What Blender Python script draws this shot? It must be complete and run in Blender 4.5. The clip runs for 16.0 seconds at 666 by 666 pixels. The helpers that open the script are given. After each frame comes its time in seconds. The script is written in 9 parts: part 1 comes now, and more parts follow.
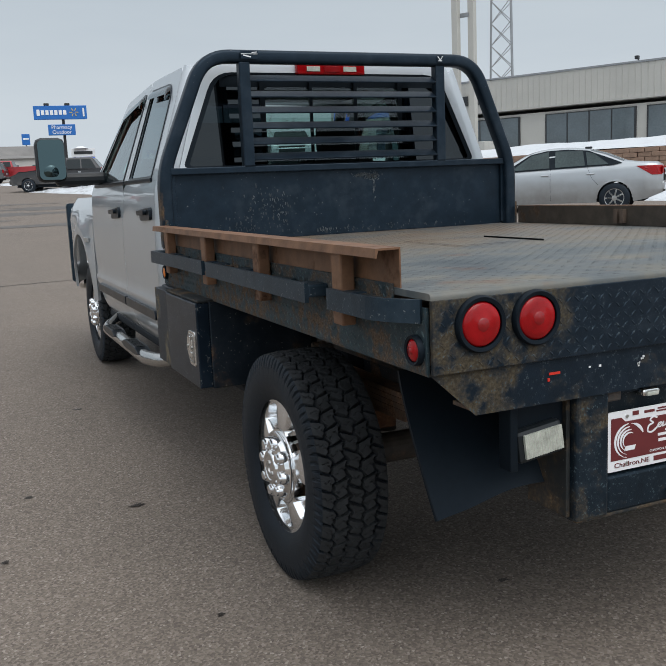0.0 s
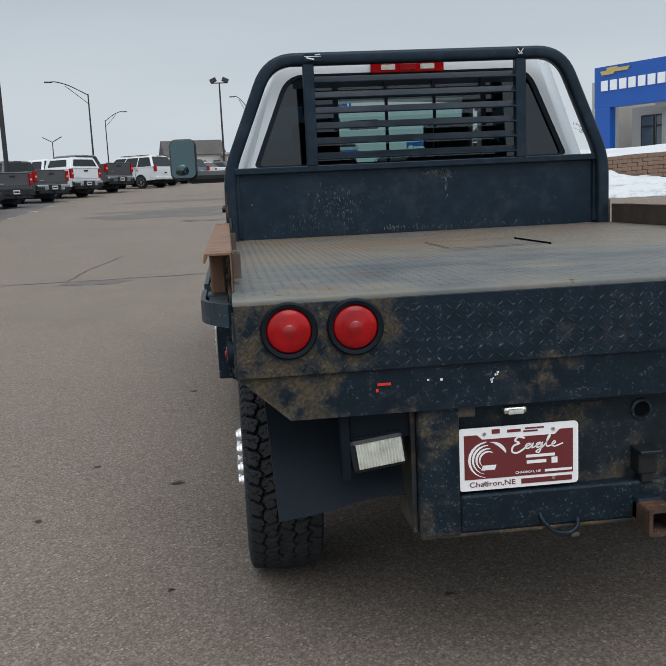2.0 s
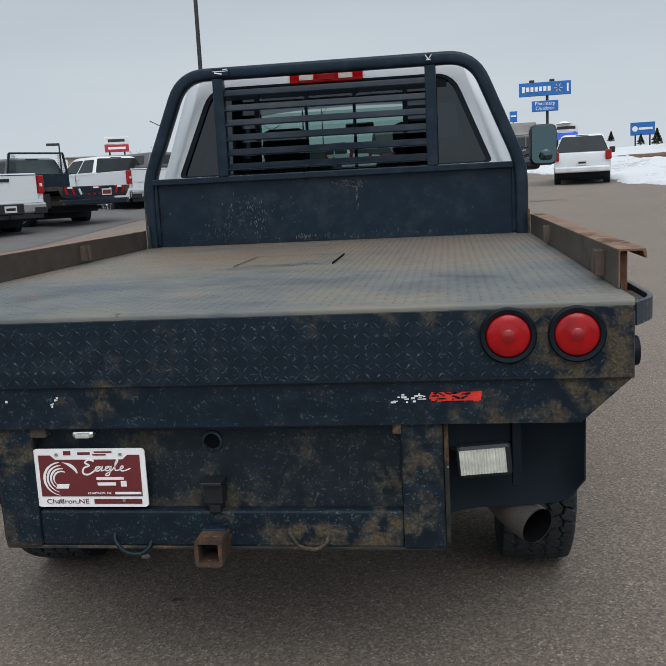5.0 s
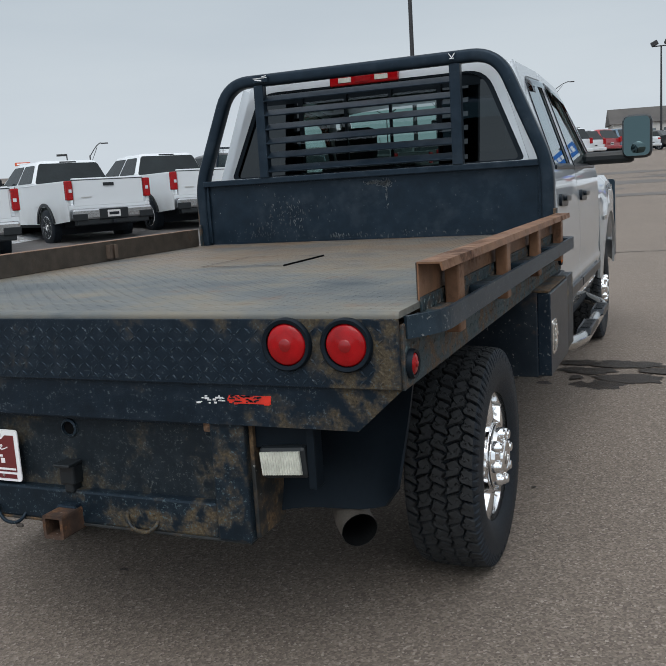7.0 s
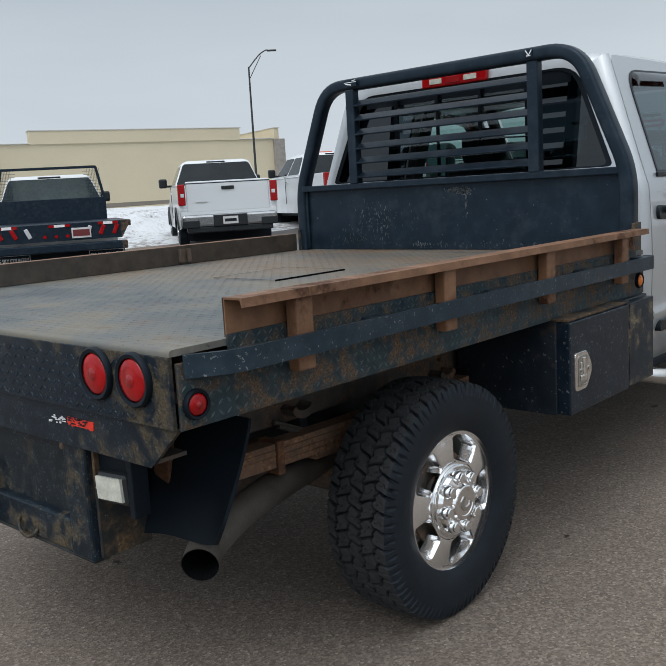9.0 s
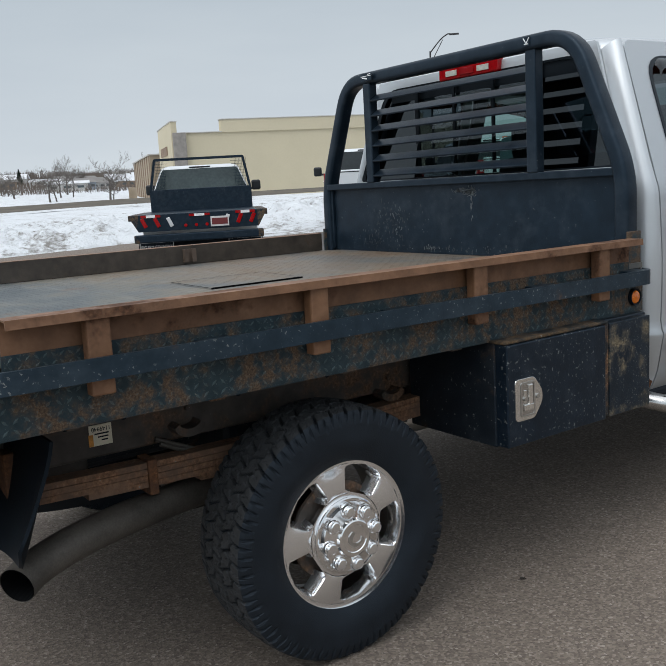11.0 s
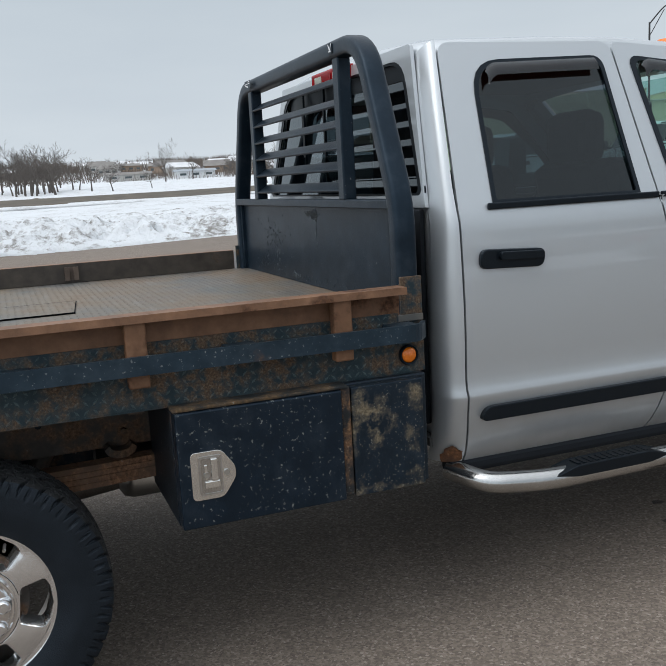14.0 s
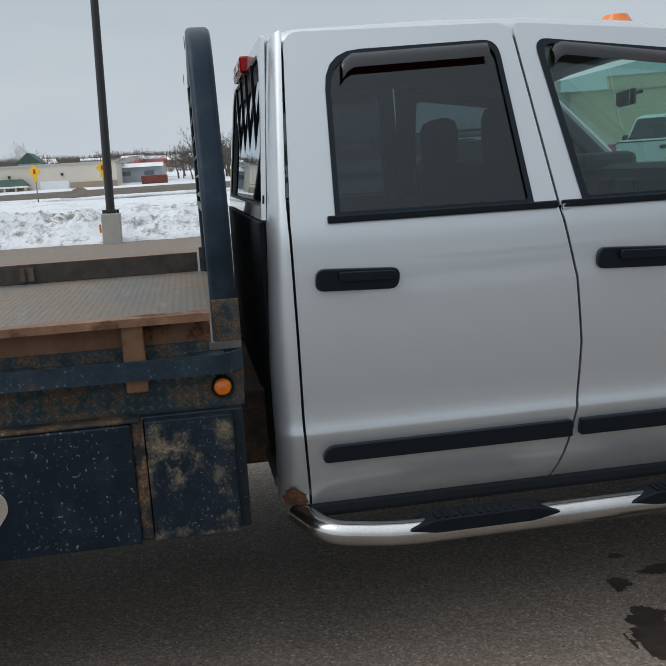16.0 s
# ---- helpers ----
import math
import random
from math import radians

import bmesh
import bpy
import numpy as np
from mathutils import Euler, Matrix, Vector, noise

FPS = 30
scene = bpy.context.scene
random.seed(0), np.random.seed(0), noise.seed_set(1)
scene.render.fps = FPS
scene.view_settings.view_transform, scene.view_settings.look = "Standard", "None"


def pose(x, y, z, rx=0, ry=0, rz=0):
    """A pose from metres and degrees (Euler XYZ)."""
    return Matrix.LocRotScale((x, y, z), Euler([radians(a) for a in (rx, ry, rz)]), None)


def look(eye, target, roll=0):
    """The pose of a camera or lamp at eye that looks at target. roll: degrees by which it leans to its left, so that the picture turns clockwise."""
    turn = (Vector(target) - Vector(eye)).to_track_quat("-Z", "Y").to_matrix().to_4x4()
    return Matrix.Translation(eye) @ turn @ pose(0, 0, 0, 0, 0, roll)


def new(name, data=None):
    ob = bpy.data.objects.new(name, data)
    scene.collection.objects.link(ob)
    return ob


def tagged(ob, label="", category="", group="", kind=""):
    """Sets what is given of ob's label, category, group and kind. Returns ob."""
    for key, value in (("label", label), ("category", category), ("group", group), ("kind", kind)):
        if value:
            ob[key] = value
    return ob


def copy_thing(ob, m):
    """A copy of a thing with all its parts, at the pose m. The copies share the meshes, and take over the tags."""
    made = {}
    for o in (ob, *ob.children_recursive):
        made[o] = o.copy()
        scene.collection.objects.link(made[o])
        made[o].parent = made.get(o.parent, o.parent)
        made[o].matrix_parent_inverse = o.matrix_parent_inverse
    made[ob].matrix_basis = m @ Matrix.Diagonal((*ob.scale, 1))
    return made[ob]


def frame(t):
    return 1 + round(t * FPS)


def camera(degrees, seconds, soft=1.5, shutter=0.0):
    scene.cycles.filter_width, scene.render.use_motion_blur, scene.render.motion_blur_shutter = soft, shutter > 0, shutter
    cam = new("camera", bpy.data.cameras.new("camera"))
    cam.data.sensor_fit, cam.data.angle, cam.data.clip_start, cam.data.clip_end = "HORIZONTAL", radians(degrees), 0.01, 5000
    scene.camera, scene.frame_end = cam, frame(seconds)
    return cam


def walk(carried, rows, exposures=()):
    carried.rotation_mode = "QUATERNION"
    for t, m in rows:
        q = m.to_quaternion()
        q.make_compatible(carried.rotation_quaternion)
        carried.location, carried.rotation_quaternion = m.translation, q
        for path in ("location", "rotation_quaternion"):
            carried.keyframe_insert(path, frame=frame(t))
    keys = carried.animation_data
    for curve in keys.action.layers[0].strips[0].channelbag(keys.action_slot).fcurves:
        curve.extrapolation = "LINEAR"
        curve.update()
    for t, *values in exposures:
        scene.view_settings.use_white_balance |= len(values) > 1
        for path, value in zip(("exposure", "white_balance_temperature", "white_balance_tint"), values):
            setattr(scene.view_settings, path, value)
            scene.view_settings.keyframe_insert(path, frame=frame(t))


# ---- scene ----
cam = camera(42.0, 16.0, soft=1.05)
PATH = [
    (0, (-1.969, -1.642, 1.342), (-1.181, 0.167, 1.013), -2.5),
    (0.5, (-1.748, -1.693, 1.351), (-1.142, 0.185, 1.024), -2.5),
    (1, (-1.509, -1.844, 1.353), (-1.056, 0.076, 1.026), -2.6),
    (1.5, (-1.286, -1.941, 1.352), (-0.97, 0.007, 1.028), -2.6),
    (2, (-1.014, -1.957, 1.336), (-0.791, 0.004, 1.013), -2.7),
    (2.5, (-0.772, -2.001, 1.352), (-0.633, -0.033, 1.026), -2.8),
    (3, (-0.506, -2.11, 1.371), (-0.449, -0.138, 1.043), -2.7),
    (3.5, (-0.258, -2.105, 1.36), (-0.287, -0.133, 1.03), -2.8),
    (4, (0.03, -2.026, 1.374), (-0.076, -0.057, 1.041), -2.9),
    (4.5, (0.297, -2.009, 1.368), (0.114, -0.045, 1.035), -2.9),
    (4.7, (0.418, -2.029, 1.377), (0.2, -0.069, 1.044), -2.9),
    (6.8, (1.563, -1.908, 1.41), (0.859, -0.067, 1.074), -3.5),
    (7, (1.647, -1.869, 1.396), (0.875, -0.054, 1.064), -3.6),
    (7.5, (1.882, -1.681, 1.398), (0.947, 0.057, 1.074), -3.5),
    (8, (2.089, -1.512, 1.4), (1.015, 0.144, 1.08), -3.4),
    (8.2, (2.197, -1.444, 1.404), (1.063, 0.173, 1.086), -3.4),
    (10.3, (2.938, -0.621, 1.459), (1.402, 0.618, 1.133), -3.1),
    (10.5, (2.98, -0.543, 1.458), (1.423, 0.67, 1.135), -3.1),
    (11, (3.042, -0.327, 1.451), (1.429, 0.809, 1.121), -3.2),
    (11.5, (3.106, -0.084, 1.477), (1.452, 0.989, 1.144), -3.2),
    (12, (3.24, 0.192, 1.475), (1.555, 1.216, 1.139), -3.1),
    (12.5, (3.351, 0.459, 1.486), (1.625, 1.412, 1.147), -3.0),
    (13, (3.37, 0.781, 1.498), (1.594, 1.636, 1.159), -3.1),
    (13.5, (3.412, 1.051, 1.508), (1.602, 1.829, 1.163), -3.2),
    (14, (3.485, 1.324, 1.541), (1.643, 2.021, 1.193), -3.2),
    (14.5, (3.471, 1.612, 1.522), (1.598, 2.221, 1.173), -3.3),
    (15, (3.429, 1.9, 1.553), (1.529, 2.413, 1.198), -3.3),
    (15.5, (3.462, 2.187, 1.555), (1.538, 2.597, 1.194), -3.4),
    (16, (3.461, 2.446, 1.561), (1.52, 2.757, 1.196), -3.5),
]
walk(cam, [(t, look(eye, target, roll)) for t, eye, target, roll in PATH], exposures=((0, 0.04), (2, 0.0), (4.5, 0.0), (8, 0.06), (11, 0.06), (12.5, 0.10), (14.8, 0.14), (15.5, -0.01), (16, -0.08)))

# ---------------------------------------------------------------- world, sun
SUN_EL, SUN_AZ = 50.0, 170.0
world = bpy.data.worlds.new("overcast_sky")
scene.world = world
world.use_nodes = True
wn, wl = world.node_tree.nodes, world.node_tree.links
wn.clear()
w_out, w_bg = wn.new("ShaderNodeOutputWorld"), wn.new("ShaderNodeBackground")
sky = wn.new("ShaderNodeTexSky")
sky.sky_type, sky.sun_disc = "NISHITA", False
sky.sun_elevation, sky.sun_rotation = radians(SUN_EL), radians(SUN_AZ)
sky.dust_density, sky.air_density = 6.0, 1.0
w_hsv = wn.new("ShaderNodeHueSaturation")
w_hsv.inputs["Saturation"].default_value, w_hsv.inputs["Value"].default_value = 0.25, 0.05
w_geo, w_sep = wn.new("ShaderNodeTexCoord"), wn.new("ShaderNodeSeparateXYZ")
w_ramp = wn.new("ShaderNodeValToRGB")
w_noise = wn.new("ShaderNodeTexNoise")
w_map = wn.new("ShaderNodeMapping")
w_map.inputs["Scale"].default_value = (1.0, 1.0, 5.0)
w_noise.inputs["Scale"].default_value, w_noise.inputs["Detail"].default_value = 1.7, 5.0
w_ramp.color_ramp.elements[0].position, w_ramp.color_ramp.elements[0].color = 0.0, (0.70, 0.765, 0.82, 1)
w_ramp.color_ramp.elements[1].position, w_ramp.color_ramp.elements[1].color = 1.0, (1.02, 1.07, 1.13, 1)
for pos, col in ((0.06, (0.64, 0.71, 0.77, 1)), (0.25, (0.51, 0.585, 0.65, 1)), (0.45, (0.74, 0.81, 0.88, 1))):
    e = w_ramp.color_ramp.elements.new(pos)
    e.color = col
w_cloud = wn.new("ShaderNodeMixRGB")
w_cloud.blend_type = "MULTIPLY"
w_cloud.inputs[0].default_value = 1.0
w_cr = wn.new("ShaderNodeValToRGB")
w_cr.color_ramp.elements[0].position, w_cr.color_ramp.elements[0].color = 0.3, (0.90, 0.91, 0.93, 1)
w_cr.color_ramp.elements[1].position, w_cr.color_ramp.elements[1].color = 0.7, (1.04, 1.03, 1.02, 1)
w_mix = wn.new("ShaderNodeMixRGB")
w_mix.inputs[0].default_value = 0.9
wl.new(w_geo.outputs["Generated"], w_sep.inputs[0])
wl.new(w_sep.outputs["Z"], w_ramp.inputs[0])
wl.new(w_geo.outputs["Generated"], w_map.inputs["Vector"])
wl.new(w_map.outputs[0], w_noise.inputs["Vector"])
wl.new(w_noise.outputs["Fac"], w_cr.inputs[0])
wl.new(w_ramp.outputs[0], w_cloud.inputs[1])
wl.new(w_cr.outputs[0], w_cloud.inputs[2])
wl.new(sky.outputs[0], w_hsv.inputs["Color"])
wl.new(w_hsv.outputs[0], w_mix.inputs[1])
wl.new(w_cloud.outputs[0], w_mix.inputs[2])
# the cloud is brighter towards the hidden sun
w_dot = wn.new("ShaderNodeVectorMath")
w_dot.operation = "DOT_PRODUCT"
w_dot.inputs[1].default_value = (math.sin(radians(SUN_AZ)) * math.cos(radians(SUN_EL)), math.cos(radians(SUN_AZ)) * math.cos(radians(SUN_EL)), math.sin(radians(SUN_EL)))
w_glow = wn.new("ShaderNodeMapRange")
w_glow.inputs["From Min"].default_value, w_glow.inputs["From Max"].default_value = 0.25, 1.0
w_glow.inputs["To Min"].default_value, w_glow.inputs["To Max"].default_value = 1.0, 1.75
w_mul = wn.new("ShaderNodeVectorMath")
w_mul.operation = "SCALE"
wl.new(w_geo.outputs["Generated"], w_dot.inputs[0])
wl.new(w_dot.outputs["Value"], w_glow.inputs["Value"])
wl.new(w_mix.outputs[0], w_mul.inputs[0])
wl.new(w_glow.outputs[0], w_mul.inputs["Scale"])
wl.new(w_mul.outputs[0], w_bg.inputs["Color"])
w_bg.inputs["Strength"].default_value = 1.0
wl.new(w_bg.outputs[0], w_out.inputs[0])
sun = new("sun", bpy.data.lights.new("sun", "SUN"))
sun.data.energy, sun.data.angle, sun.data.color = 0.9, radians(40), (1.0, 0.97, 0.93)
sun.matrix_world = pose(0, 0, 30, 90 - SUN_EL, 0, 180 - SUN_AZ)


# ---------------------------------------------------------------- materials
def nodes_of(name):
    m = bpy.data.materials.new(name)
    m.use_nodes = True
    return m, m.node_tree.nodes, m.node_tree.links, m.node_tree.nodes["Principled BSDF"]


def c4(c):
    return (c[0], c[1], c[2], 1.0)


def coords(n, l, scale=1.0, kind="Object"):
    t = n.new("ShaderNodeTexCoord")
    mp = n.new("ShaderNodeMapping")
    mp.inputs["Scale"].default_value = (scale, scale, scale) if not isinstance(scale, tuple) else scale
    l.new(t.outputs[kind], mp.inputs["Vector"])
    return mp.outputs[0]


def noise_node(n, l, vec, scale, detail=4.0, rough=0.55):
    t = n.new("ShaderNodeTexNoise")
    t.inputs["Scale"].default_value, t.inputs["Detail"].default_value = scale, detail
    t.inputs["Roughness"].default_value = rough
    l.new(vec, t.inputs["Vector"])
    return t.outputs["Fac"]


def ramp(n, l, fac, stops):
    r = n.new("ShaderNodeValToRGB")
    els = r.color_ramp.elements
    els[0].position, els[0].color = stops[0][0], c4(stops[0][1])
    els[1].position, els[1].color = stops[-1][0], c4(stops[-1][1])
    for p, c in stops[1:-1]:
        e = els.new(p)
        e.color = c4(c)
    l.new(fac, r.inputs[0])
    return r.outputs[0]


def mask(n, l, fac, lo, hi):
    r = n.new("ShaderNodeMapRange")
    r.inputs["From Min"].default_value, r.inputs["From Max"].default_value = lo, hi
    l.new(fac, r.inputs["Value"])
    return r.outputs[0]


def mix(n, l, fac, a, b, mode="MIX"):
    m = n.new("ShaderNodeMixRGB")
    m.blend_type = mode
    for k, v in enumerate((fac, a, b)):
        if isinstance(v, (int, float)):
            m.inputs[k].default_value = v
        elif isinstance(v, tuple):
            m.inputs[k].default_value = c4(v)
        else:
            l.new(v, m.inputs[k])
    return m.outputs[0]


def math2(n, l, op, a, b):
    m = n.new("ShaderNodeMath")
    m.operation = op
    for k, v in enumerate((a, b)):
        if isinstance(v, (int, float)):
            m.inputs[k].default_value = v
        else:
            l.new(v, m.inputs[k])
    return m.outputs[0]


def bump(n, l, p, height, strength=0.3, dist=0.01):
    b = n.new("ShaderNodeBump")
    b.inputs["Strength"].default_value, b.inputs["Distance"].default_value = strength, dist
    l.new(height, b.inputs["Height"])
    l.new(b.outputs[0], p.inputs["Normal"])


def plain(name, color, rough=0.5, metal=0.0, var=0.12, scale=6.0, bumpy=0.0, coat=0.0, spec=0.5, emit=None):
    """A surface with soft large stains and a fine grain."""
    m, n, l, p = nodes_of(name)
    vec = coords(n, l)
    big, fine = noise_node(n, l, vec, scale, 3), noise_node(n, l, vec, scale * 18, 3)
    f = mix(n, l, 0.35, big, fine)
    lo, hi = tuple(c * (1 - var) for c in color), tuple(min(1, c * (1 + var)) for c in color)
    l.new(ramp(n, l, f, ((0.3, lo), (0.7, hi))), p.inputs["Base Color"])
    r = n.new("ShaderNodeMapRange")
    r.inputs["To Min"].default_value, r.inputs["To Max"].default_value = max(0.02, rough - 0.08), min(1, rough + 0.08)
    l.new(f, r.inputs["Value"])
    l.new(r.outputs[0], p.inputs["Roughness"])
    p.inputs["Metallic"].default_value = metal
    p.inputs["Coat Weight"].default_value = coat
    p.inputs["Coat Roughness"].default_value = 0.06
    p.inputs["Specular IOR Level"].default_value = spec
    if max(color) < 0.015:
        p.inputs["Specular Tint"].default_value = (0.70, 0.84, 1.0, 1.0)
    if bumpy:
        bump(n, l, p, fine, bumpy, 0.004)
    if emit:
        p.inputs["Emission Color"].default_value = c4(color)
        p.inputs["Emission Strength"].default_value = emit
    return m


def worn_steel(name, paint, rust_amount, chip_amount, rough=0.45, rust=(0.13, 0.062, 0.028), chip=(0.20, 0.20, 0.19), metal=0.0, scale=1.0, spec=0.36, ends=0.0, foot=0.0):
    """Painted steel with rust blooms and small chips."""
    m, n, l, p = nodes_of(name)
    vec = coords(n, l, scale)
    big = noise_node(n, l, vec, 3.2, 5, 0.62)
    mid = noise_node(n, l, vec, 14, 5, 0.6)
    spots = noise_node(n, l, vec, 85, 3, 0.6)
    fine = noise_node(n, l, vec, 180, 3)
    col = ramp(n, l, mid, ((0.3, tuple(c * 0.72 for c in paint)), (0.7, tuple(c * 1.35 for c in paint))))
    dust = mask(n, l, mix(n, l, 0.5, big, mid), 0.5, 0.72)
    col = mix(n, l, math2(n, l, "MULTIPLY", dust, 0.12), col, (0.13, 0.135, 0.135))
    if ends:
        sx = n.new("ShaderNodeSeparateXYZ")
        l.new(vec, sx.inputs[0])
        far_x = mask(n, l, math2(n, l, "ABSOLUTE", sx.outputs["X"], 0.0), 0.55 * scale, 1.0 * scale)
        big = math2(n, l, "ADD", big, math2(n, l, "MULTIPLY", far_x, ends))
    if foot:
        sf = n.new("ShaderNodeSeparateXYZ")
        l.new(vec, sf.inputs[0])
        low = math2(n, l, "MULTIPLY", mask(n, l, sf.outputs["Z"], 1.62, 1.12), mask(n, l, math2(n, l, "ABSOLUTE", sf.outputs["X"], 0.0), 0.995, 1.015))
        big = math2(n, l, "ADD", big, math2(n, l, "MULTIPLY", low, foot))
    rf = math2(n, l, "MULTIPLY", mask(n, l, big, 0.62 - rust_amount * 0.5, 0.70 - rust_amount * 0.45), mask(n, l, mid, 0.40, 0.56))
    rcol = ramp(n, l, spots, ((0.3, tuple(c * 0.45 for c in rust)), (0.55, rust), (0.75, tuple(min(1, c * 1.7) for c in rust))))
    col = mix(n, l, rf, col, rcol)
    cf = math2(n, l, "MULTIPLY", mask(n, l, spots, 0.70 - chip_amount * 0.22, 0.735 - chip_amount * 0.22), mask(n, l, mid, 0.40, 0.53))
    col = mix(n, l, cf, col, chip)
    l.new(col, p.inputs["Base Color"])
    rr = n.new("ShaderNodeMapRange")
    rr.inputs["To Min"].default_value, rr.inputs["To Max"].default_value = rough, min(1, rough + 0.4)
    l.new(rf, rr.inputs["Value"])
    l.new(rr.outputs[0], p.inputs["Roughness"])
    p.inputs["Metallic"].default_value = metal
    p.inputs["Specular IOR Level"].default_value = spec
    p.inputs["Specular Tint"].default_value = (0.62, 0.80, 1.0, 1.0)
    h = mix(n, l, 0.5, math2(n, l, "SUBTRACT", 1.0, math2(n, l, "MAXIMUM", rf, cf)), fine)
    bump(n, l, p, h, 0.35, 0.003)
    return m


def glass(name, tint, gloss=1.0):
    """A thin pane: tinted see-through, with a mirror gloss by Fresnel."""
    m = bpy.data.materials.new(name)
    m.use_nodes = True
    n, l = m.node_tree.nodes, m.node_tree.links
    n.clear()
    out, mx = n.new("ShaderNodeOutputMaterial"), n.new("ShaderNodeMixShader")
    tr, gl, fr = n.new("ShaderNodeBsdfTransparent"), n.new("ShaderNodeBsdfGlossy"), n.new("ShaderNodeLayerWeight")
    tr.inputs["Color"].default_value = c4(tint)
    gl.inputs["Roughness"].default_value = 0.015
    gl.inputs["Color"].default_value = (gloss * 0.88, gloss * 0.96, gloss, 1)
    fr.inputs["Blend"].default_value = 0.5
    f5 = math2(n, l, "POWER", fr.outputs["Facing"], 4.0)
    f5 = math2(n, l, "ADD", math2(n, l, "MULTIPLY", f5, 0.94), 0.048)
    l.new(f5, mx.inputs[0])
    l.new(tr.outputs[0], mx.inputs[1])
    l.new(gl.outputs[0], mx.inputs[2])
    l.new(mx.outputs[0], out.inputs[0])
    return m


def asphalt_material():
    m, n, l, p = nodes_of("asphalt")
    vec = coords(n, l)
    patches = noise_node(n, l, vec, 0.22, 5, 0.6)
    blot = noise_node(n, l, vec, 1.3, 5, 0.6)
    agg = n.new("ShaderNodeTexVoronoi")
    agg.inputs["Scale"].default_value = 125.0
    l.new(vec, agg.inputs["Vector"])
    fine = noise_node(n, l, vec, 160, 3, 0.7)
    base = ramp(n, l, mix(n, l, 0.45, patches, blot), ((0.3, (0.122, 0.095, 0.072)), (0.5, (0.178, 0.139, 0.106)), (0.72, (0.224, 0.175, 0.134))))
    stone = ramp(n, l, agg.outputs["Color"], ((0.0, (0.030, 0.026, 0.023)), (0.30, (0.105, 0.088, 0.075)), (0.55, (0.165, 0.138, 0.118)), (0.82, (0.27, 0.233, 0.20)), (1.0, (0.50, 0.45, 0.40))))
    col = mix(n, l, 0.58, base, stone)
    col = mix(n, l, mask(n, l, fine, 0.62, 0.80), col, (0.05, 0.045, 0.042))
    grit = noise_node(n, l, vec, 34, 4, 0.7)
    col = mix(n, l, math2(n, l, "MULTIPLY", mask(n, l, grit, 0.60, 0.72), 0.55), col, (0.075, 0.062, 0.052))
    damp = mask(n, l, noise_node(n, l, vec, 0.055, 4, 0.55), 0.60, 0.68)
    far = n.new("ShaderNodeSeparateXYZ")
    l.new(vec, far.inputs[0])
    damp = math2(n, l, "MULTIPLY", damp, mask(n, l, far.outputs["Y"], 12.0, 16.0))
    col = mix(n, l, math2(n, l, "MULTIPLY", damp, 0.35), col, (0.05, 0.046, 0.043))
    l.new(col, p.inputs["Base Color"])
    p.inputs["Roughness"].default_value = 0.88
    bump(n, l, p, mix(n, l, 0.5, agg.outputs["Distance"], fine), 0.55, 0.006)
    return m


def snow_material(name, dirt):
    m, n, l, p = nodes_of(name)
    vec = coords(n, l)
    a, b = noise_node(n, l, vec, 0.55, 6, 0.65), noise_node(n, l, vec, 4.5, 6, 0.7)
    col = mix(n, l, math2(n, l, "MULTIPLY", mask(n, l, mix(n, l, 0.5, a, b), 0.51, 0.61), dirt), (0.64, 0.665, 0.69), (0.155, 0.14, 0.12))
    l.new(col, p.inputs["Base Color"])
    p.inputs["Roughness"].default_value = 0.75
    bump(n, l, p, mix(n, l, 0.4, b, noise_node(n, l, vec, 14, 4)), 0.9, 0.12)
    return m


M_ASPHALT = asphalt_material()
M_SNOW = snow_material("old_snow", 0.9)
M_SNOWFIELD = snow_material("snow_field", 0.5)
M_WET = plain("wet_asphalt", (0.030, 0.023, 0.018), 0.55, 0, 0.6, 22, 0.8, 0, 0.25)
M_TAR = plain("tar_crack", (0.03, 0.028, 0.026), 0.7, 0, 0.2, 9)
M_LINE = plain("road_paint", (0.62, 0.62, 0.60), 0.7, 0, 0.25, 8, 0.2)
M_BLACK = worn_steel("worn_black_paint", (0.0150, 0.0265, 0.0375), -0.16, 0.32, 0.40, chip=(0.16, 0.17, 0.17))
M_RACK = worn_steel("black_rack_paint", (0.0068, 0.0132, 0.0210), -0.3, -0.05, 0.36, rust=(0.10, 0.066, 0.038), spec=0.30, foot=0.42)
M_FLANGE = worn_steel("rusted_flange", (0.022, 0.022, 0.020), 0.42, 0.1, 0.7, rust=(0.105, 0.068, 0.036))
M_HINGE = worn_steel("orange_rust", (0.024, 0.022, 0.020), 0.46, 0.2, 0.7, rust=(0.19, 0.105, 0.055), scale=1.6)
M_RUSTY = worn_steel("rusty_black_paint", (0.0055, 0.0105, 0.0170), 0.12, 0.38, 0.42, rust=(0.070, 0.054, 0.032), chip=(0.050, 0.065, 0.074), spec=0.30, ends=0.30, scale=1.5)
M_INSET = worn_steel("mottled_inset_paint", (0.0090, 0.0125, 0.0155), 0.24, 0.42, 0.48, rust=(0.062, 0.051, 0.034), chip=(0.055, 0.064, 0.064), spec=0.30, scale=1.8)
M_LUG = worn_steel("worn_tread_tops", (0.0080, 0.0150, 0.0225), 0.10, 0.46, 0.42, rust=(0.082, 0.062, 0.037), chip=(0.070, 0.088, 0.096), spec=0.4, ends=0.30, scale=1.5)
M_POST = worn_steel("rusty_post_paint", (0.0060, 0.0110, 0.0165), 0.22, 0.42, 0.45, rust=(0.080, 0.060, 0.034), chip=(0.050, 0.075, 0.085), spec=0.30, scale=1.6)
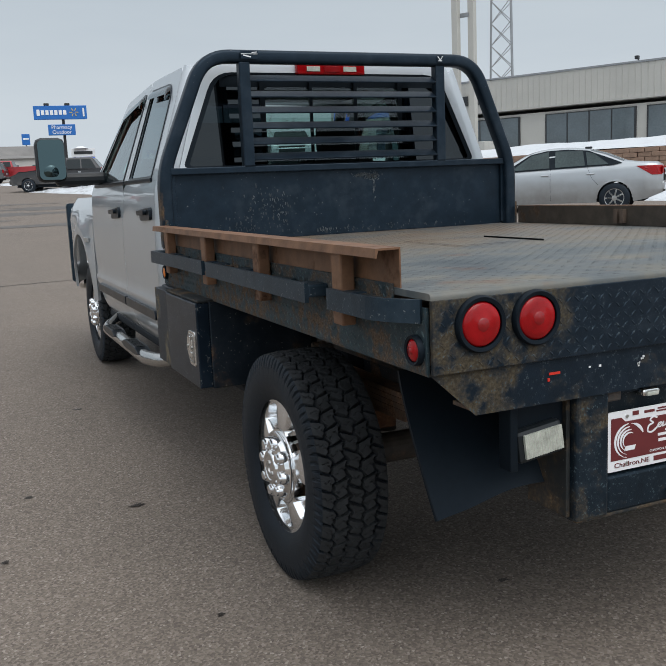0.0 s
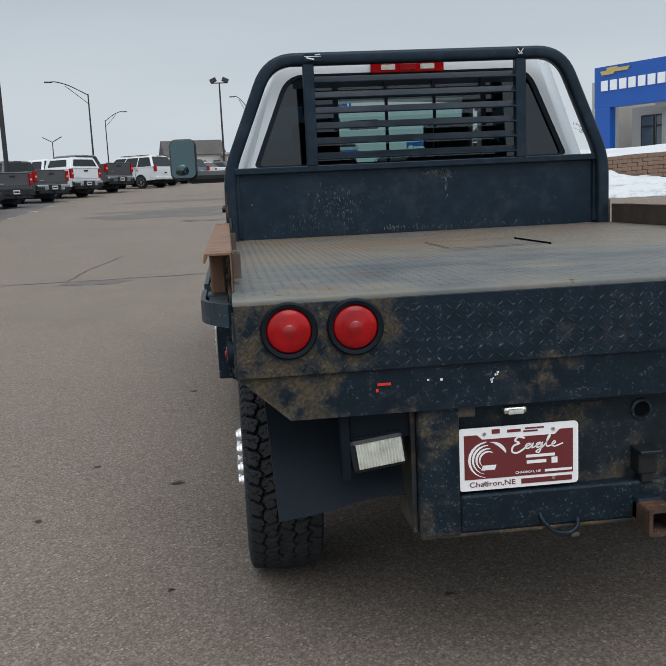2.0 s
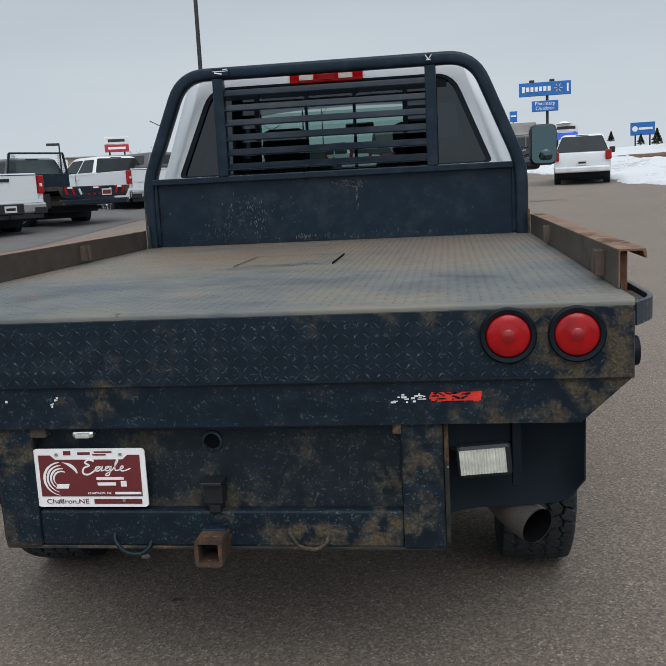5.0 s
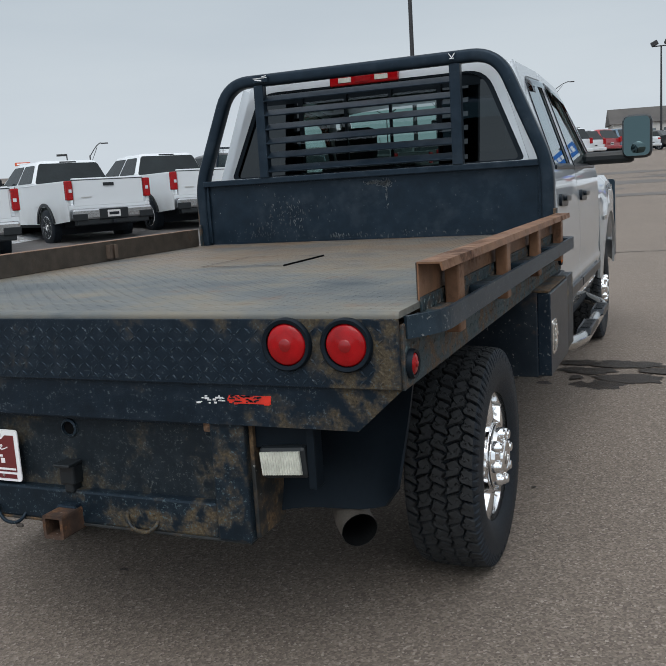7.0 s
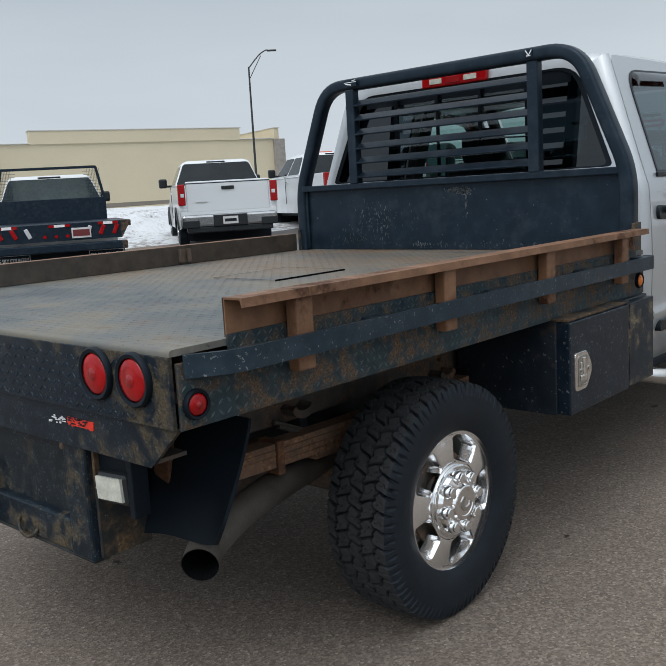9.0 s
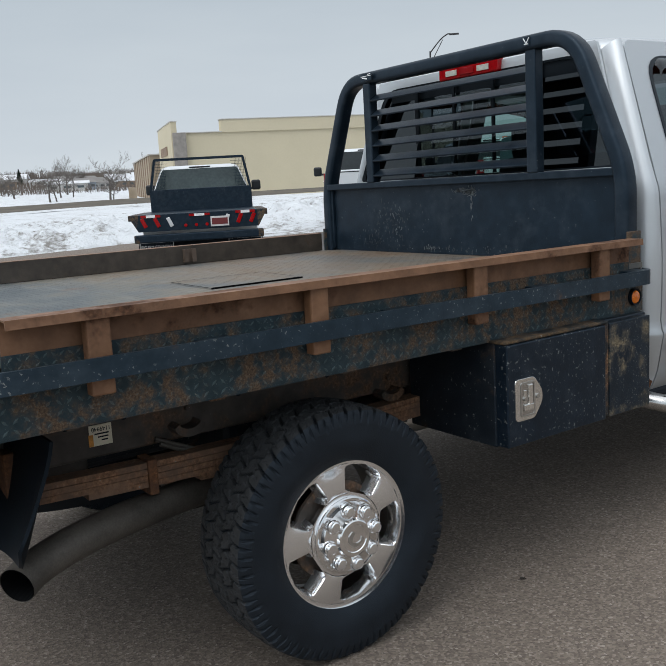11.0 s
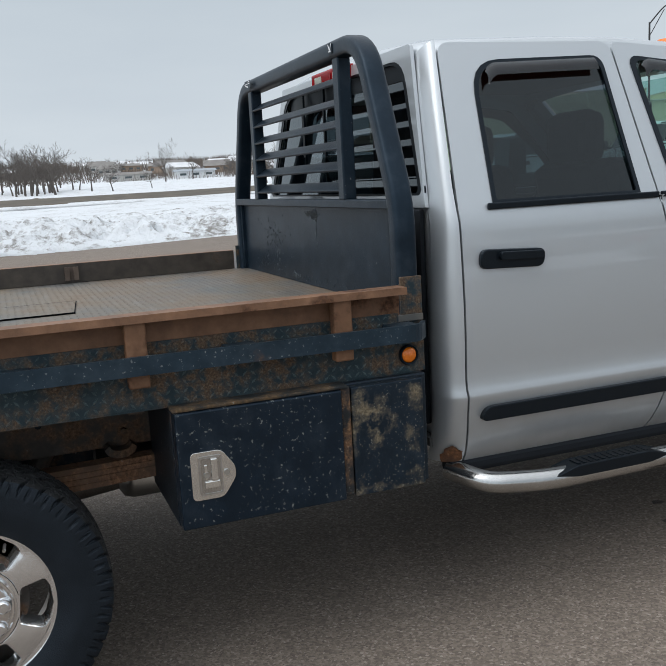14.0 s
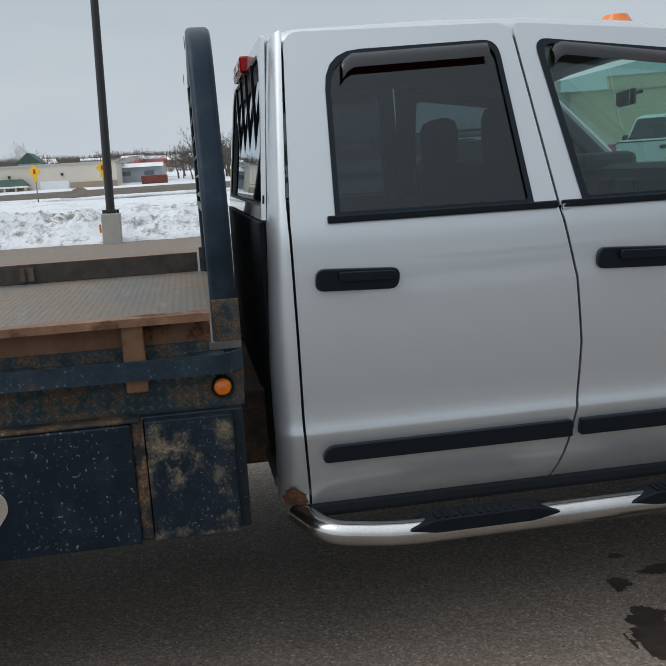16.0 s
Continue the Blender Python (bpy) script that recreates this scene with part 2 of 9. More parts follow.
M_SKIRT = worn_steel("rusty_side_skirt", (0.022, 0.036, 0.041), 0.36, 0.30, 0.55, rust=(0.108, 0.072, 0.046), chip=(0.10, 0.11, 0.10), scale=1.9)
M_SKIRTLUG = worn_steel("rusty_side_tread", (0.058, 0.082, 0.084), 0.34, 0.45, 0.55, rust=(0.150, 0.103, 0.066), chip=(0.14, 0.14, 0.12), scale=1.9)
M_BOX = worn_steel("chipped_box_paint", (0.0055, 0.0108, 0.0185), -0.14, 0.38, 0.33, rust=(0.16, 0.10, 0.055), chip=(0.13, 0.140, 0.135), scale=0.85)
M_BOXSIDE = worn_steel("dull_box_paint", (0.0110, 0.0150, 0.0200), 0.14, 0.15, 0.45, rust=(0.09, 0.055, 0.032))
M_RUSTPLATE = worn_steel("patchy_rust", (0.0075, 0.0130, 0.0200), 0.26, 0.36, 0.42, rust=(0.17, 0.135, 0.085), chip=(0.15, 0.145, 0.12), scale=1.5)
M_RUST = worn_steel("rust", (0.10, 0.05, 0.028), 0.7, 0.1, 0.85, rust=(0.16, 0.075, 0.035))
M_RUSTDARK = worn_steel("dark_rust", (0.050, 0.030, 0.020), 0.5, 0.1, 0.8, rust=(0.10, 0.050, 0.024))
M_UNDER = worn_steel("dirty_undercarriage", (0.072, 0.060, 0.050), 0.30, 0.0, 0.72, rust=(0.15, 0.090, 0.055))
M_SPRING = worn_steel("rusty_spring", (0.15, 0.092, 0.060), 0.5, 0.0, 0.8, rust=(0.21, 0.115, 0.066))
M_BROWN = worn_steel("brown_primer", (0.180, 0.092, 0.047), 0.16, -0.1, 0.55, rust=(0.092, 0.044, 0.022), chip=(0.12, 0.09, 0.07))
M_BROWNTOP = worn_steel("brown_primer_dull", (0.10, 0.072, 0.054), 0.05, -0.2, 0.55, rust=(0.08, 0.05, 0.034))
M_FLAP = plain("black_rubber_flap", (0.0050, 0.0082, 0.0120), 0.50, 0, 0.3, 3, 0.05, 0, 0.18)
M_TYRE = plain("tyre_rubber", (0.0080, 0.0106, 0.0142), 0.55, 0, 0.45, 14, 0.35, 0, 0.36)
M_PLASTIC = plain("black_plastic", (0.0095, 0.0125, 0.0150), 0.42, 0, 0.2, 8, 0.05, 0, 0.38)
M_TRIM = plain("glossy_black_trim", (0.0045, 0.0066, 0.0090), 0.30, 0, 0.15, 8, 0.03, 0, 0.3)
M_SEAL = plain("black_window_seal", (0.004, 0.006, 0.008), 0.35, 0, 0.1, 8, 0.0, 0, 0.2)
M_TREAD = plain("dusty_tread_tops", (0.0240, 0.0262, 0.0285), 0.75, 0, 0.45, 40, 0.3, 0, 0.35)
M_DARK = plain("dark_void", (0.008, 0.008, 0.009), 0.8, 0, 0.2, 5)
M_BAR = plain("brushed_step_bar", (0.50, 0.50, 0.49), 0.20, 1.0, 0.10, 9)
M_CHROME = plain("polished_alloy", (0.84, 0.84, 0.84), 0.10, 1.0, 0.08, 4)
M_RIM = plain("polished_wheel_alloy", (0.86, 0.87, 0.88), 0.15, 0.95, 0.08, 5)
M_ALLOY = plain("dull_alloy", (0.55, 0.55, 0.54), 0.30, 1.0, 0.12, 9)
M_STAINLESS = plain("stainless_latch", (0.72, 0.71, 0.68), 0.20, 0.95, 0.08, 14)
M_EXHAUST = plain("exhaust_steel", (0.100, 0.090, 0.079), 0.60, 0.4, 0.45, 9, 0.2)
M_RED = plain("red_lens", (0.29, 0.004, 0.006), 0.14, 0, 0.3, 30, 0.04, 0.0, 0.3)
M_REDDEEP = plain("deep_red_lens", (0.25, 0.006, 0.008), 0.25, 0, 0.2, 9)
M_AMBER = plain("amber_lens", (0.72, 0.17, 0.008), 0.25, 0, 0.15, 9, 0.0, 0.3)
M_CLEAR = plain("clear_lens", (0.50, 0.51, 0.45), 0.18, 0, 0.3, 40, 0.1, 0.6)
M_WHITE = plain("white_plastic", (0.78, 0.78, 0.79), 0.4, 0, 0.05, 6)
M_MAROON = plain("maroon_print", (0.13, 0.018, 0.020), 0.4, 0, 0.1, 9)
M_TAPERED = plain("red_reflective_tape", (0.62, 0.03, 0.015), 0.4, 0, 0.3, 30)
M_TAPEWHITE = plain("white_reflective_tape", (0.72, 0.73, 0.74), 0.4, 0, 0.2, 30)
M_PRIVACY = glass("privacy_glass", (0.095, 0.120, 0.138))
M_REARGLASS = glass("rear_glass", (0.40, 0.46, 0.46))
M_SIDEGLASS = glass("dark_fixed_glass", (0.014, 0.018, 0.024))
M_CLEARGLASS = glass("clear_glass", (0.50, 0.70, 0.66))
M_MIRROR = plain("mirror_glass", (0.075, 0.112, 0.118), 0.02, 1.0, 0.0, 3)
M_SEAT = plain("grey_seat_cloth", (0.045, 0.046, 0.048), 0.9, 0, 0.2, 12, 0.2)
M_DASH = plain("grey_dashboard", (0.055, 0.056, 0.056), 0.7, 0, 0.15, 9)
M_VISOR = glass("smoked_visor", (0.24, 0.105, 0.070))


def car_paint(name, color, metal=0.0, rough=0.3, coat=0.6, gloss=0.08):
    m, n, l, p = nodes_of(name)
    vec = coords(n, l)
    dirt = noise_node(n, l, vec, 2.2, 5, 0.6)
    flake = noise_node(n, l, vec, 900, 2)
    col = mix(n, l, math2(n, l, "MULTIPLY", flake, 0.12), color, tuple(min(1, c * 1.4) for c in color))
    z = n.new("ShaderNodeSeparateXYZ")
    l.new(vec, z.inputs[0])
    low = math2(n, l, "MULTIPLY", mask(n, l, z.outputs["Z"], 0.95, 0.35), mask(n, l, dirt, 0.35, 0.7))
    col = mix(n, l, math2(n, l, "MULTIPLY", low, 0.5), col, (0.17, 0.15, 0.13))
    l.new(col, p.inputs["Base Color"])
    rr = n.new("ShaderNodeMapRange")
    rr.inputs["To Min"].default_value, rr.inputs["To Max"].default_value = rough, rough + 0.12
    l.new(dirt, rr.inputs["Value"])
    l.new(rr.outputs[0], p.inputs["Roughness"])
    p.inputs["Metallic"].default_value = metal
    p.inputs["Coat Weight"].default_value, p.inputs["Coat Roughness"].default_value = coat, gloss
    return m


P_SILVER = car_paint("silver_metallic_paint", (0.495, 0.525, 0.548), 0.64, 0.40, 1.0, 0.03)
P_WHITE = car_paint("white_car_paint", (0.60, 0.63, 0.65))
P_GREY = car_paint("grey_car_paint", (0.075, 0.075, 0.078), 0.4)
P_BLACK = car_paint("black_car_paint", (0.011, 0.011, 0.013))
P_RED = car_paint("red_car_paint", (0.30, 0.012, 0.018), 0.2)
P_BLUE = car_paint("blue_grey_car_paint", (0.10, 0.16, 0.22), 0.4)
P_SEDAN = car_paint("pale_silver_paint", (0.42, 0.445, 0.465), 0.5)


# ---------------------------------------------------------------- mesh helpers
def part(name, bm, material, parent=None, label="", smooth=None):
    me = bpy.data.meshes.new(name)
    bmesh.ops.recalc_face_normals(bm, faces=bm.faces)
    if smooth is not None:
        cos = math.cos(radians(smooth))
        for f in bm.faces:
            f.smooth = True
        for e in bm.edges:
            if len(e.link_faces) == 2:
                a, b = e.link_faces
                e.smooth = a.normal.dot(b.normal) > cos
    bm.to_mesh(me)
    bm.free()
    me.materials.append(material)
    ob = new(name, me)
    if parent is not None:
        ob.parent = parent
    if label:
        ob["label"] = label
    return ob


def raw(name, verts, faces, material, parent=None, label=""):
    me = bpy.data.meshes.new(name)
    me.from_pydata(verts, [], faces)
    me.update()
    me.materials.append(material)
    ob = new(name, me)
    if parent is not None:
        ob.parent = parent
    if label:
        ob["label"] = label
    return ob


def thing(name, label, category, group="", m=None):
    ob = new(name)
    ob.empty_display_size = 0.2
    if m is not None:
        ob.matrix_world = m
    return tagged(ob, label, category, group)


def box(bm, c, s, bevel=0.0, m=None):
    r = bmesh.ops.create_cube(bm, size=1.0)
    vs = r["verts"]
    bmesh.ops.scale(bm, vec=s, verts=vs)
    if bevel > 0:
        es = list({e for v in vs for e in v.link_edges})
        out = bmesh.ops.bevel(bm, geom=es, offset=min(bevel, min(s) * 0.45), segments=2, profile=0.5, affect="EDGES")
        vs = list({v for f in out["faces"] for v in f.verts} | {v for v in vs if v.is_valid})
    bmesh.ops.transform(bm, matrix=Matrix.Translation(c) @ (m or Matrix.Identity(4)), verts=vs)
    return bm


def boxes(*specs):
    bm = bmesh.new()
    for sp in specs:
        box(bm, *sp)
    return bm


def cyl(bm, p0, p1, r, n=20, r2=None, caps=True):
    p0, p1 = Vector(p0), Vector(p1)
    d = p1 - p0
    m = Matrix.Translation((p0 + p1) / 2) @ d.to_track_quat("Z", "Y").to_matrix().to_4x4()
    bmesh.ops.create_cone(bm, cap_ends=caps, cap_tris=False, segments=n, radius1=r, radius2=r if r2 is None else r2, depth=d.length, matrix=m)
    return bm


def cyls(*specs):
    bm = bmesh.new()
    for sp in specs:
        cyl(bm, *sp)
    return bm


def lathe(bm, prof, centre, axis, n=48, closed=False, caps=True):
    """Turns (offset along the axis, radius) pairs about an axis through centre."""
    a = Vector(axis).normalized()
    u = a.orthogonal().normalized()
    w = a.cross(u)
    rings = []
    for o, r in prof:
        ring = []
        for i in range(n):
            t = 2 * math.pi * i / n
            ring.append(bm.verts.new(Vector(centre) + a * o + (u * math.cos(t) + w * math.sin(t)) * r))
        rings.append(ring)
    pairs = list(zip(rings, rings[1:])) + ([(rings[-1], rings[0])] if closed else [])
    for r0, r1 in pairs:
        for i in range(n):
            j = (i + 1) % n
            bm.faces.new((r0[i], r0[j], r1[j], r1[i]))
    if caps and not closed:
        for ring, rad in ((rings[0], prof[0][1]), (rings[-1], prof[-1][1])):
            if rad > 1e-4:
                bm.faces.new(ring)
    return bm


def prism(bm, pts, axis, a, b):
    """Extrudes a 2D outline along x, y or z from a to b."""
    def at(p, v):
        return {"x": (v, p[0], p[1]), "y": (p[0], v, p[1]), "z": (p[0], p[1], v)}[axis]
    lo, hi = [bm.verts.new(at(p, a)) for p in pts], [bm.verts.new(at(p, b)) for p in pts]
    bm.faces.new(lo)
    bm.faces.new(hi)
    k = len(pts)
    for i in range(k):
        bm.faces.new((lo[i], lo[(i + 1) % k], hi[(i + 1) % k], hi[i]))
    return bm


def bevel_all(bm, w, segs=2, angle=30):
    bm.normal_update()
    es = [e for e in bm.edges if len(e.link_faces) == 2 and e.calc_face_angle(0) > radians(angle)]
    bmesh.ops.bevel(bm, geom=es, offset=w, segments=segs, profile=0.5, affect="EDGES", clamp_overlap=True)
    return bm


def sweep(bm, path, section, up=(0, 0, 1), caps=True):
    """Sweeps a 2D section (side, up) along a 3D path."""
    path = [Vector(p) for p in path]
    rings = []
    for i, p in enumerate(path):
        d0 = (p - path[i - 1]).normalized() if i else (path[1] - p).normalized()
        d1 = (path[i + 1] - p).normalized() if i < len(path) - 1 else d0
        t = (d0 + d1).normalized()
        upv = Vector(up)
        side = t.cross(upv)
        side = side.normalized() if side.length > 1e-4 else Vector((1, 0, 0))
        u2 = side.cross(t).normalized()
        k = 1.0 / max(0.5, d0.dot(t))
        rings.append([bm.verts.new(p + side * (s * k) + u2 * (v * (k if abs(s) < -1 else 1))) for s, v in section])
    n = len(section)
    for r0, r1 in zip(rings, rings[1:]):
        for i in range(n):
            bm.faces.new((r0[i], r0[(i + 1) % n], r1[(i + 1) % n], r1[i]))
    if caps:
        bm.faces.new(rings[0])
        bm.faces.new(rings[-1])
    return bm


def ring_section(r, n=12, ry=None):
    ry = ry or r
    return [(r * math.cos(2 * math.pi * i / n), ry * math.sin(2 * math.pi * i / n)) for i in range(n)]


def rounded(w, h, r, n=3):
    """Outline of a rounded rectangle, counter-clockwise, centred."""
    pts = []
    for cx, cy, a0 in ((w / 2 - r, h / 2 - r, 0), (-w / 2 + r, h / 2 - r, 90), (-w / 2 + r, -h / 2 + r, 180), (w / 2 - r, -h / 2 + r, 270)):
        for k in range(n + 1):
            a = radians(a0 + 90 * k / n)
            pts.append((cx + r * math.cos(a), cy + r * math.sin(a)))
    return pts


def smooth_path(pts, n=6):
    """A Catmull-Rom line through the points."""
    pts = [Vector(p) for p in pts]
    out = []
    for i in range(len(pts) - 1):
        p0, p1, p2, p3 = pts[max(0, i - 1)], pts[i], pts[i + 1], pts[min(len(pts) - 1, i + 2)]
        for k in range(n):
            t = k / n
            out.append(0.5 * ((2 * p1) + (p2 - p0) * t + (2 * p0 - 5 * p1 + 4 * p2 - p3) * t * t + (3 * p1 - p0 - 3 * p2 + p3) * t ** 3))
    out.append(pts[-1])
    return out


def fillet(pts, radii, n=5):
    """A 2D or 3D polygon line with its corners rounded."""
    pts = [Vector(p) for p in pts]
    out = [pts[0]]
    for i in range(1, len(pts) - 1):
        p, r = pts[i], radii[i] if isinstance(radii, (list, tuple)) else radii
        a, b = (pts[i - 1] - p).normalized(), (pts[i + 1] - p).normalized()
        for k in range(n + 1):
            t = k / n
            q0, q1 = p + a * r, p + b * r
            out.append(q0 * (1 - t) ** 2 + p * 2 * t * (1 - t) + q1 * t * t)
    out.append(pts[-1])
    return out


def closed_round(pts, r, n=4):
    """A closed 2D outline with its corners rounded, as many points at each corner."""
    pts = [Vector((*p, 0)) for p in pts]
    out = []
    k = len(pts)
    for i in range(k):
        p = pts[i]
        rr = r[i] if isinstance(r, (list, tuple)) else r
        a, b = (pts[i - 1] - p).normalized(), (pts[(i + 1) % k] - p).normalized()
        for j in range(n + 1):
            t = j / n
            q = (p + a * rr) * (1 - t) ** 2 + p * 2 * t * (1 - t) + (p + b * rr) * t * t
            out.append((q.x, q.y))
    return out


def band(bm, outer, inner, f):
    """Faces between two closed outlines of as many points, mapped to 3D by f."""
    a, b = [bm.verts.new(f(*p)) for p in outer], [bm.verts.new(f(*p)) for p in inner]
    n = len(a)
    for i in range(n):
        bm.faces.new((a[i], a[(i + 1) % n], b[(i + 1) % n], b[i]))
    return a, b


def sheet(bm, outline, f):
    return bm.faces.new([bm.verts.new(f(*p)) for p in outline])


def thick(bm, t):
    bmesh.ops.recalc_face_normals(bm, faces=bm.faces)
    bmesh.ops.solidify(bm, geom=list(bm.faces), thickness=t)
    return bm


def grid(bm, us, vs, f, skip=None):
    rows = [[bm.verts.new(f(u, v)) for u in us] for v in vs]
    for j in range(len(vs) - 1):
        for i in range(len(us) - 1):
            if skip and skip((us[i] + us[i + 1]) / 2, (vs[j] + vs[j + 1]) / 2):
                continue
            bm.faces.new((rows[j][i], rows[j][i + 1], rows[j + 1][i + 1], rows[j + 1][i]))
    return bm


def lin(a, b, n):
    return [a + (b - a) * i / (n - 1) for i in range(n)]


def interp(x, xs, ys):
    return float(np.interp(x, xs, ys))


def text_mesh(name, body, size, material, m, parent=None, label="", depth=0.001, width=None):
    cu = bpy.data.curves.new(name, "FONT")
    cu.body, cu.size, cu.extrude, cu.align_x, cu.align_y = body, size, depth, "CENTER", "CENTER"
    ob = new(name, cu)
    me = bpy.data.meshes.new_from_object(ob)
    bpy.data.objects.remove(ob)
    if width:
        xs = [v.co.x for v in me.vertices]
        k = width / (max(xs) - min(xs))
        for v in me.vertices:
            v.co.x *= k
    me.materials.clear()
    me.materials.append(material)
    ob = new(name, me)
    ob.matrix_basis = m
    if parent is not None:
        ob.parent = parent
    if label:
        ob["label"] = label
    return ob


# ---------------------------------------------------------------- the flatbed pickup
truck = thing("flatbed_truck", "silver crew-cab pickup with a worn black steel flatbed", "truck")

# chassis
part("frame_rail", boxes(((0.53, 1.50, 0.765), (0.07, 2.6, 0.15), 0.008)), M_UNDER, truck)
part("frame_rail", boxes(((-0.53, 1.50, 0.765), (0.07, 2.6, 0.15), 0.008)), M_UNDER, truck)
for y in (0.35, 0.75, 1.2, 1.65, 2.1, 2.5):
    part("cross_member", boxes(((0, y, 0.96), (1.9, 0.05, 0.14), 0.005)), M_UNDER, truck)
for x in (-0.5, 0.5):
    part("subframe_rail", boxes(((x, 1.28, 0.84), (0.10, 2.5, 0.12), 0.005)), M_UNDER, truck)
HUB_Y, FRONT_Y = 1.12, 5.34
axle = part("rear_axle", cyls(((-0.8, HUB_Y, 0.39), (0.8, HUB_Y, 0.39), 0.055, 20)), M_UNDER, truck)
bm = bmesh.new()
lathe(bm, ((-0.16, 0.03), (-0.13, 0.10), (-0.05, 0.16), (0.06, 0.16), (0.13, 0.10), (0.30, 0.06)), (0, HUB_Y, 0.39), (0, 1, 0), 24)
part("differential", bm, M_UNDER, axle)
part("front_axle", cyls(((-0.8, FRONT_Y, 0.46), (0.8, FRONT_Y, 0.46), 0.05, 16)), M_UNDER, truck)
part("fuel_tank", boxes(((-0.72, 2.05, 0.62), (0.36, 0.6, 0.26), 0.05)), M_DARK, truck)
# crossmember made deep to block the bright ground beyond the axle
part("axle_crossmember", boxes(((-0.05, 1.32, 0.66), (0.86, 0.50, 0.40), 0.04)), M_BOXSIDE, truck)
# wheel, tank and crossmember added to darken see-through gaps under the bed
bm = bmesh.new()
lathe(bm, ((-0.09, 0.22), (-0.115, 0.28), (-0.09, 0.37), (0.0, 0.385), (0.09, 0.37), (0.115, 0.28), (0.09, 0.22), (0.02, 0.10), (0.02, 0.0001)), (-0.06, 0.60, 0.55), (0, 0, 1), 40)
part("filler_wheel", bm, M_TYRE, truck, "added wheel that keeps the gap under the bed dark", smooth=40)
part("filler_tank", boxes(((-0.20, 1.95, 0.66), (0.72, 0.95, 0.30), 0.06)), M_DARK, truck, "added black tank that keeps the gap under the bed dark")
part("filler_crossmember", boxes(((0, 0.42, 0.70), (1.0, 0.20, 0.16), 0.01)), M_UNDER, truck)
part("skid_plate", boxes(((0.02, 2.75, 0.70), (1.1, 0.5, 0.24), 0.04)), M_UNDER, truck)
part("transmission", boxes(((0.0, 3.6, 0.55), (0.34, 2.4, 0.24), 0.06)), M_UNDER, truck)
for sx in (-1, 1):
    leaf = None
    for k, (half, dz) in enumerate(((0.86, 0.0), (0.85, -0.020), (0.80, -0.040), (0.66, -0.060), (0.3, -0.080))):
        bm = bmesh.new()
        pts = [(sx * 0.62, HUB_Y + half * t, 0.652 + dz + 0.02 * t * t * half) for t in lin(-1, 1, 9)]
        sweep(bm, pts, [(-0.032, -0.009), (0.032, -0.009), (0.032, 0.009), (-0.032, 0.009)])
        if leaf is None:
            leaf = part("leaf_spring", bm, M_SPRING, truck, "rusty leaf spring")
        else:
            part("leaf", bm, M_SPRING, leaf)
    part("spring_clip", boxes(((sx * 0.62, HUB_Y - 0.46, 0.620), (0.085, 0.030, 0.11), 0.004)), M_RUST, leaf)
    part("spring_plate", boxes(((sx * 0.62, HUB_Y, 0.53), (0.12, 0.14, 0.09), 0.01)), M_RUST, leaf)
    part("shock_absorber", cyls(((sx * 0.50, HUB_Y + 0.12, 0.42), (sx * 0.42, HUB_Y + 0.42, 0.92), 0.032, 14), ((sx * 0.44, HUB_Y + 0.36, 0.80), (sx * 0.42, HUB_Y + 0.44, 0.94), 0.022, 12)), M_UNDER, truck)
    part("shackle", boxes(((sx * 0.62, HUB_Y - 0.86, 0.70), (0.07, 0.05, 0.17), 0.006)), M_RUST, truck)
    part("brake_line", cyls(((sx * 0.59, 0.705, 0.714), (sx * 0.60, 1.02, 0.572), 0.008, 8), ((sx * 0.60, 0.715, 0.698), (sx * 0.61, 1.02, 0.560), 0.007, 8)), M_EXHAUST, truck, "twin steel lines")
bm = bmesh.new()
box(bm, (0.5675, 0.543, 0.7595), (0.003, 0.070, 0.064))
tag = part("sticker", bm, plain("yellowed_label", (0.66, 0.62, 0.50), 0.6, 0, 0.1, 20), truck, "cream paper label with dark print")
part("label_stain", boxes(((0.5687, 0.512, 0.746), (0.002, 0.014, 0.036))), plain("orange_label_edge", (0.55, 0.25, 0.05), 0.7, 0, 0.4, 60), tag, "orange faded edge")
text_mesh("label_print", "1149940", 0.019, M_DARK, pose(0.5695, 0.545, 0.779, 90, 180, 90), tag, "dark printed number", 0.0006, 0.056)
for k in range(3):
    part("print_bar", boxes(((0.5695, 0.546 + 0.004 * k, 0.764 - 0.010 * k), (0.002, 0.044 - 0.012 * k, 0.004))), M_DARK, tag)
for sx in (-1, 1):
    for y, z in ((0.812, 0.742), (1.63, 0.70)):
        bm = bmesh.new()
        cup = [(y + 0.052 * math.cos(a), z + 0.034 * math.sin(a)) for a in lin(math.pi, 2 * math.pi, 11)]
        inner = [(y + 0.036 * math.cos(a), z + 0.012 + 0.020 * math.sin(a)) for a in lin(2 * math.pi, math.pi, 11)]
        prism(bm, cup + inner, "x", sx * 0.567, sx * 0.625)
        hanger = part("frame_bracket", bm, M_UNDER, truck, "dusty cast frame bracket", smooth=40)
        part("bolt", cyls(((sx * 0.566, y + 0.02, z + 0.045), (sx * 0.582, y + 0.02, z + 0.045), 0.011, 6)), M_UNDER, hanger)
    for y in (0.44, 0.62, 1.02, 1.38, 1.78):
        part("frame_hole", cyls(((sx * 0.564, y, 0.800), (sx * 0.5662, y, 0.800), 0.011, 14)), M_DARK, truck)
    part("air_tank", cyls(((sx * 0.33, 0.35, 0.67), (sx * 0.33, 0.95, 0.67), 0.075, 20)), M_BOXSIDE, truck, "dark blue-black cylinder behind the spring")

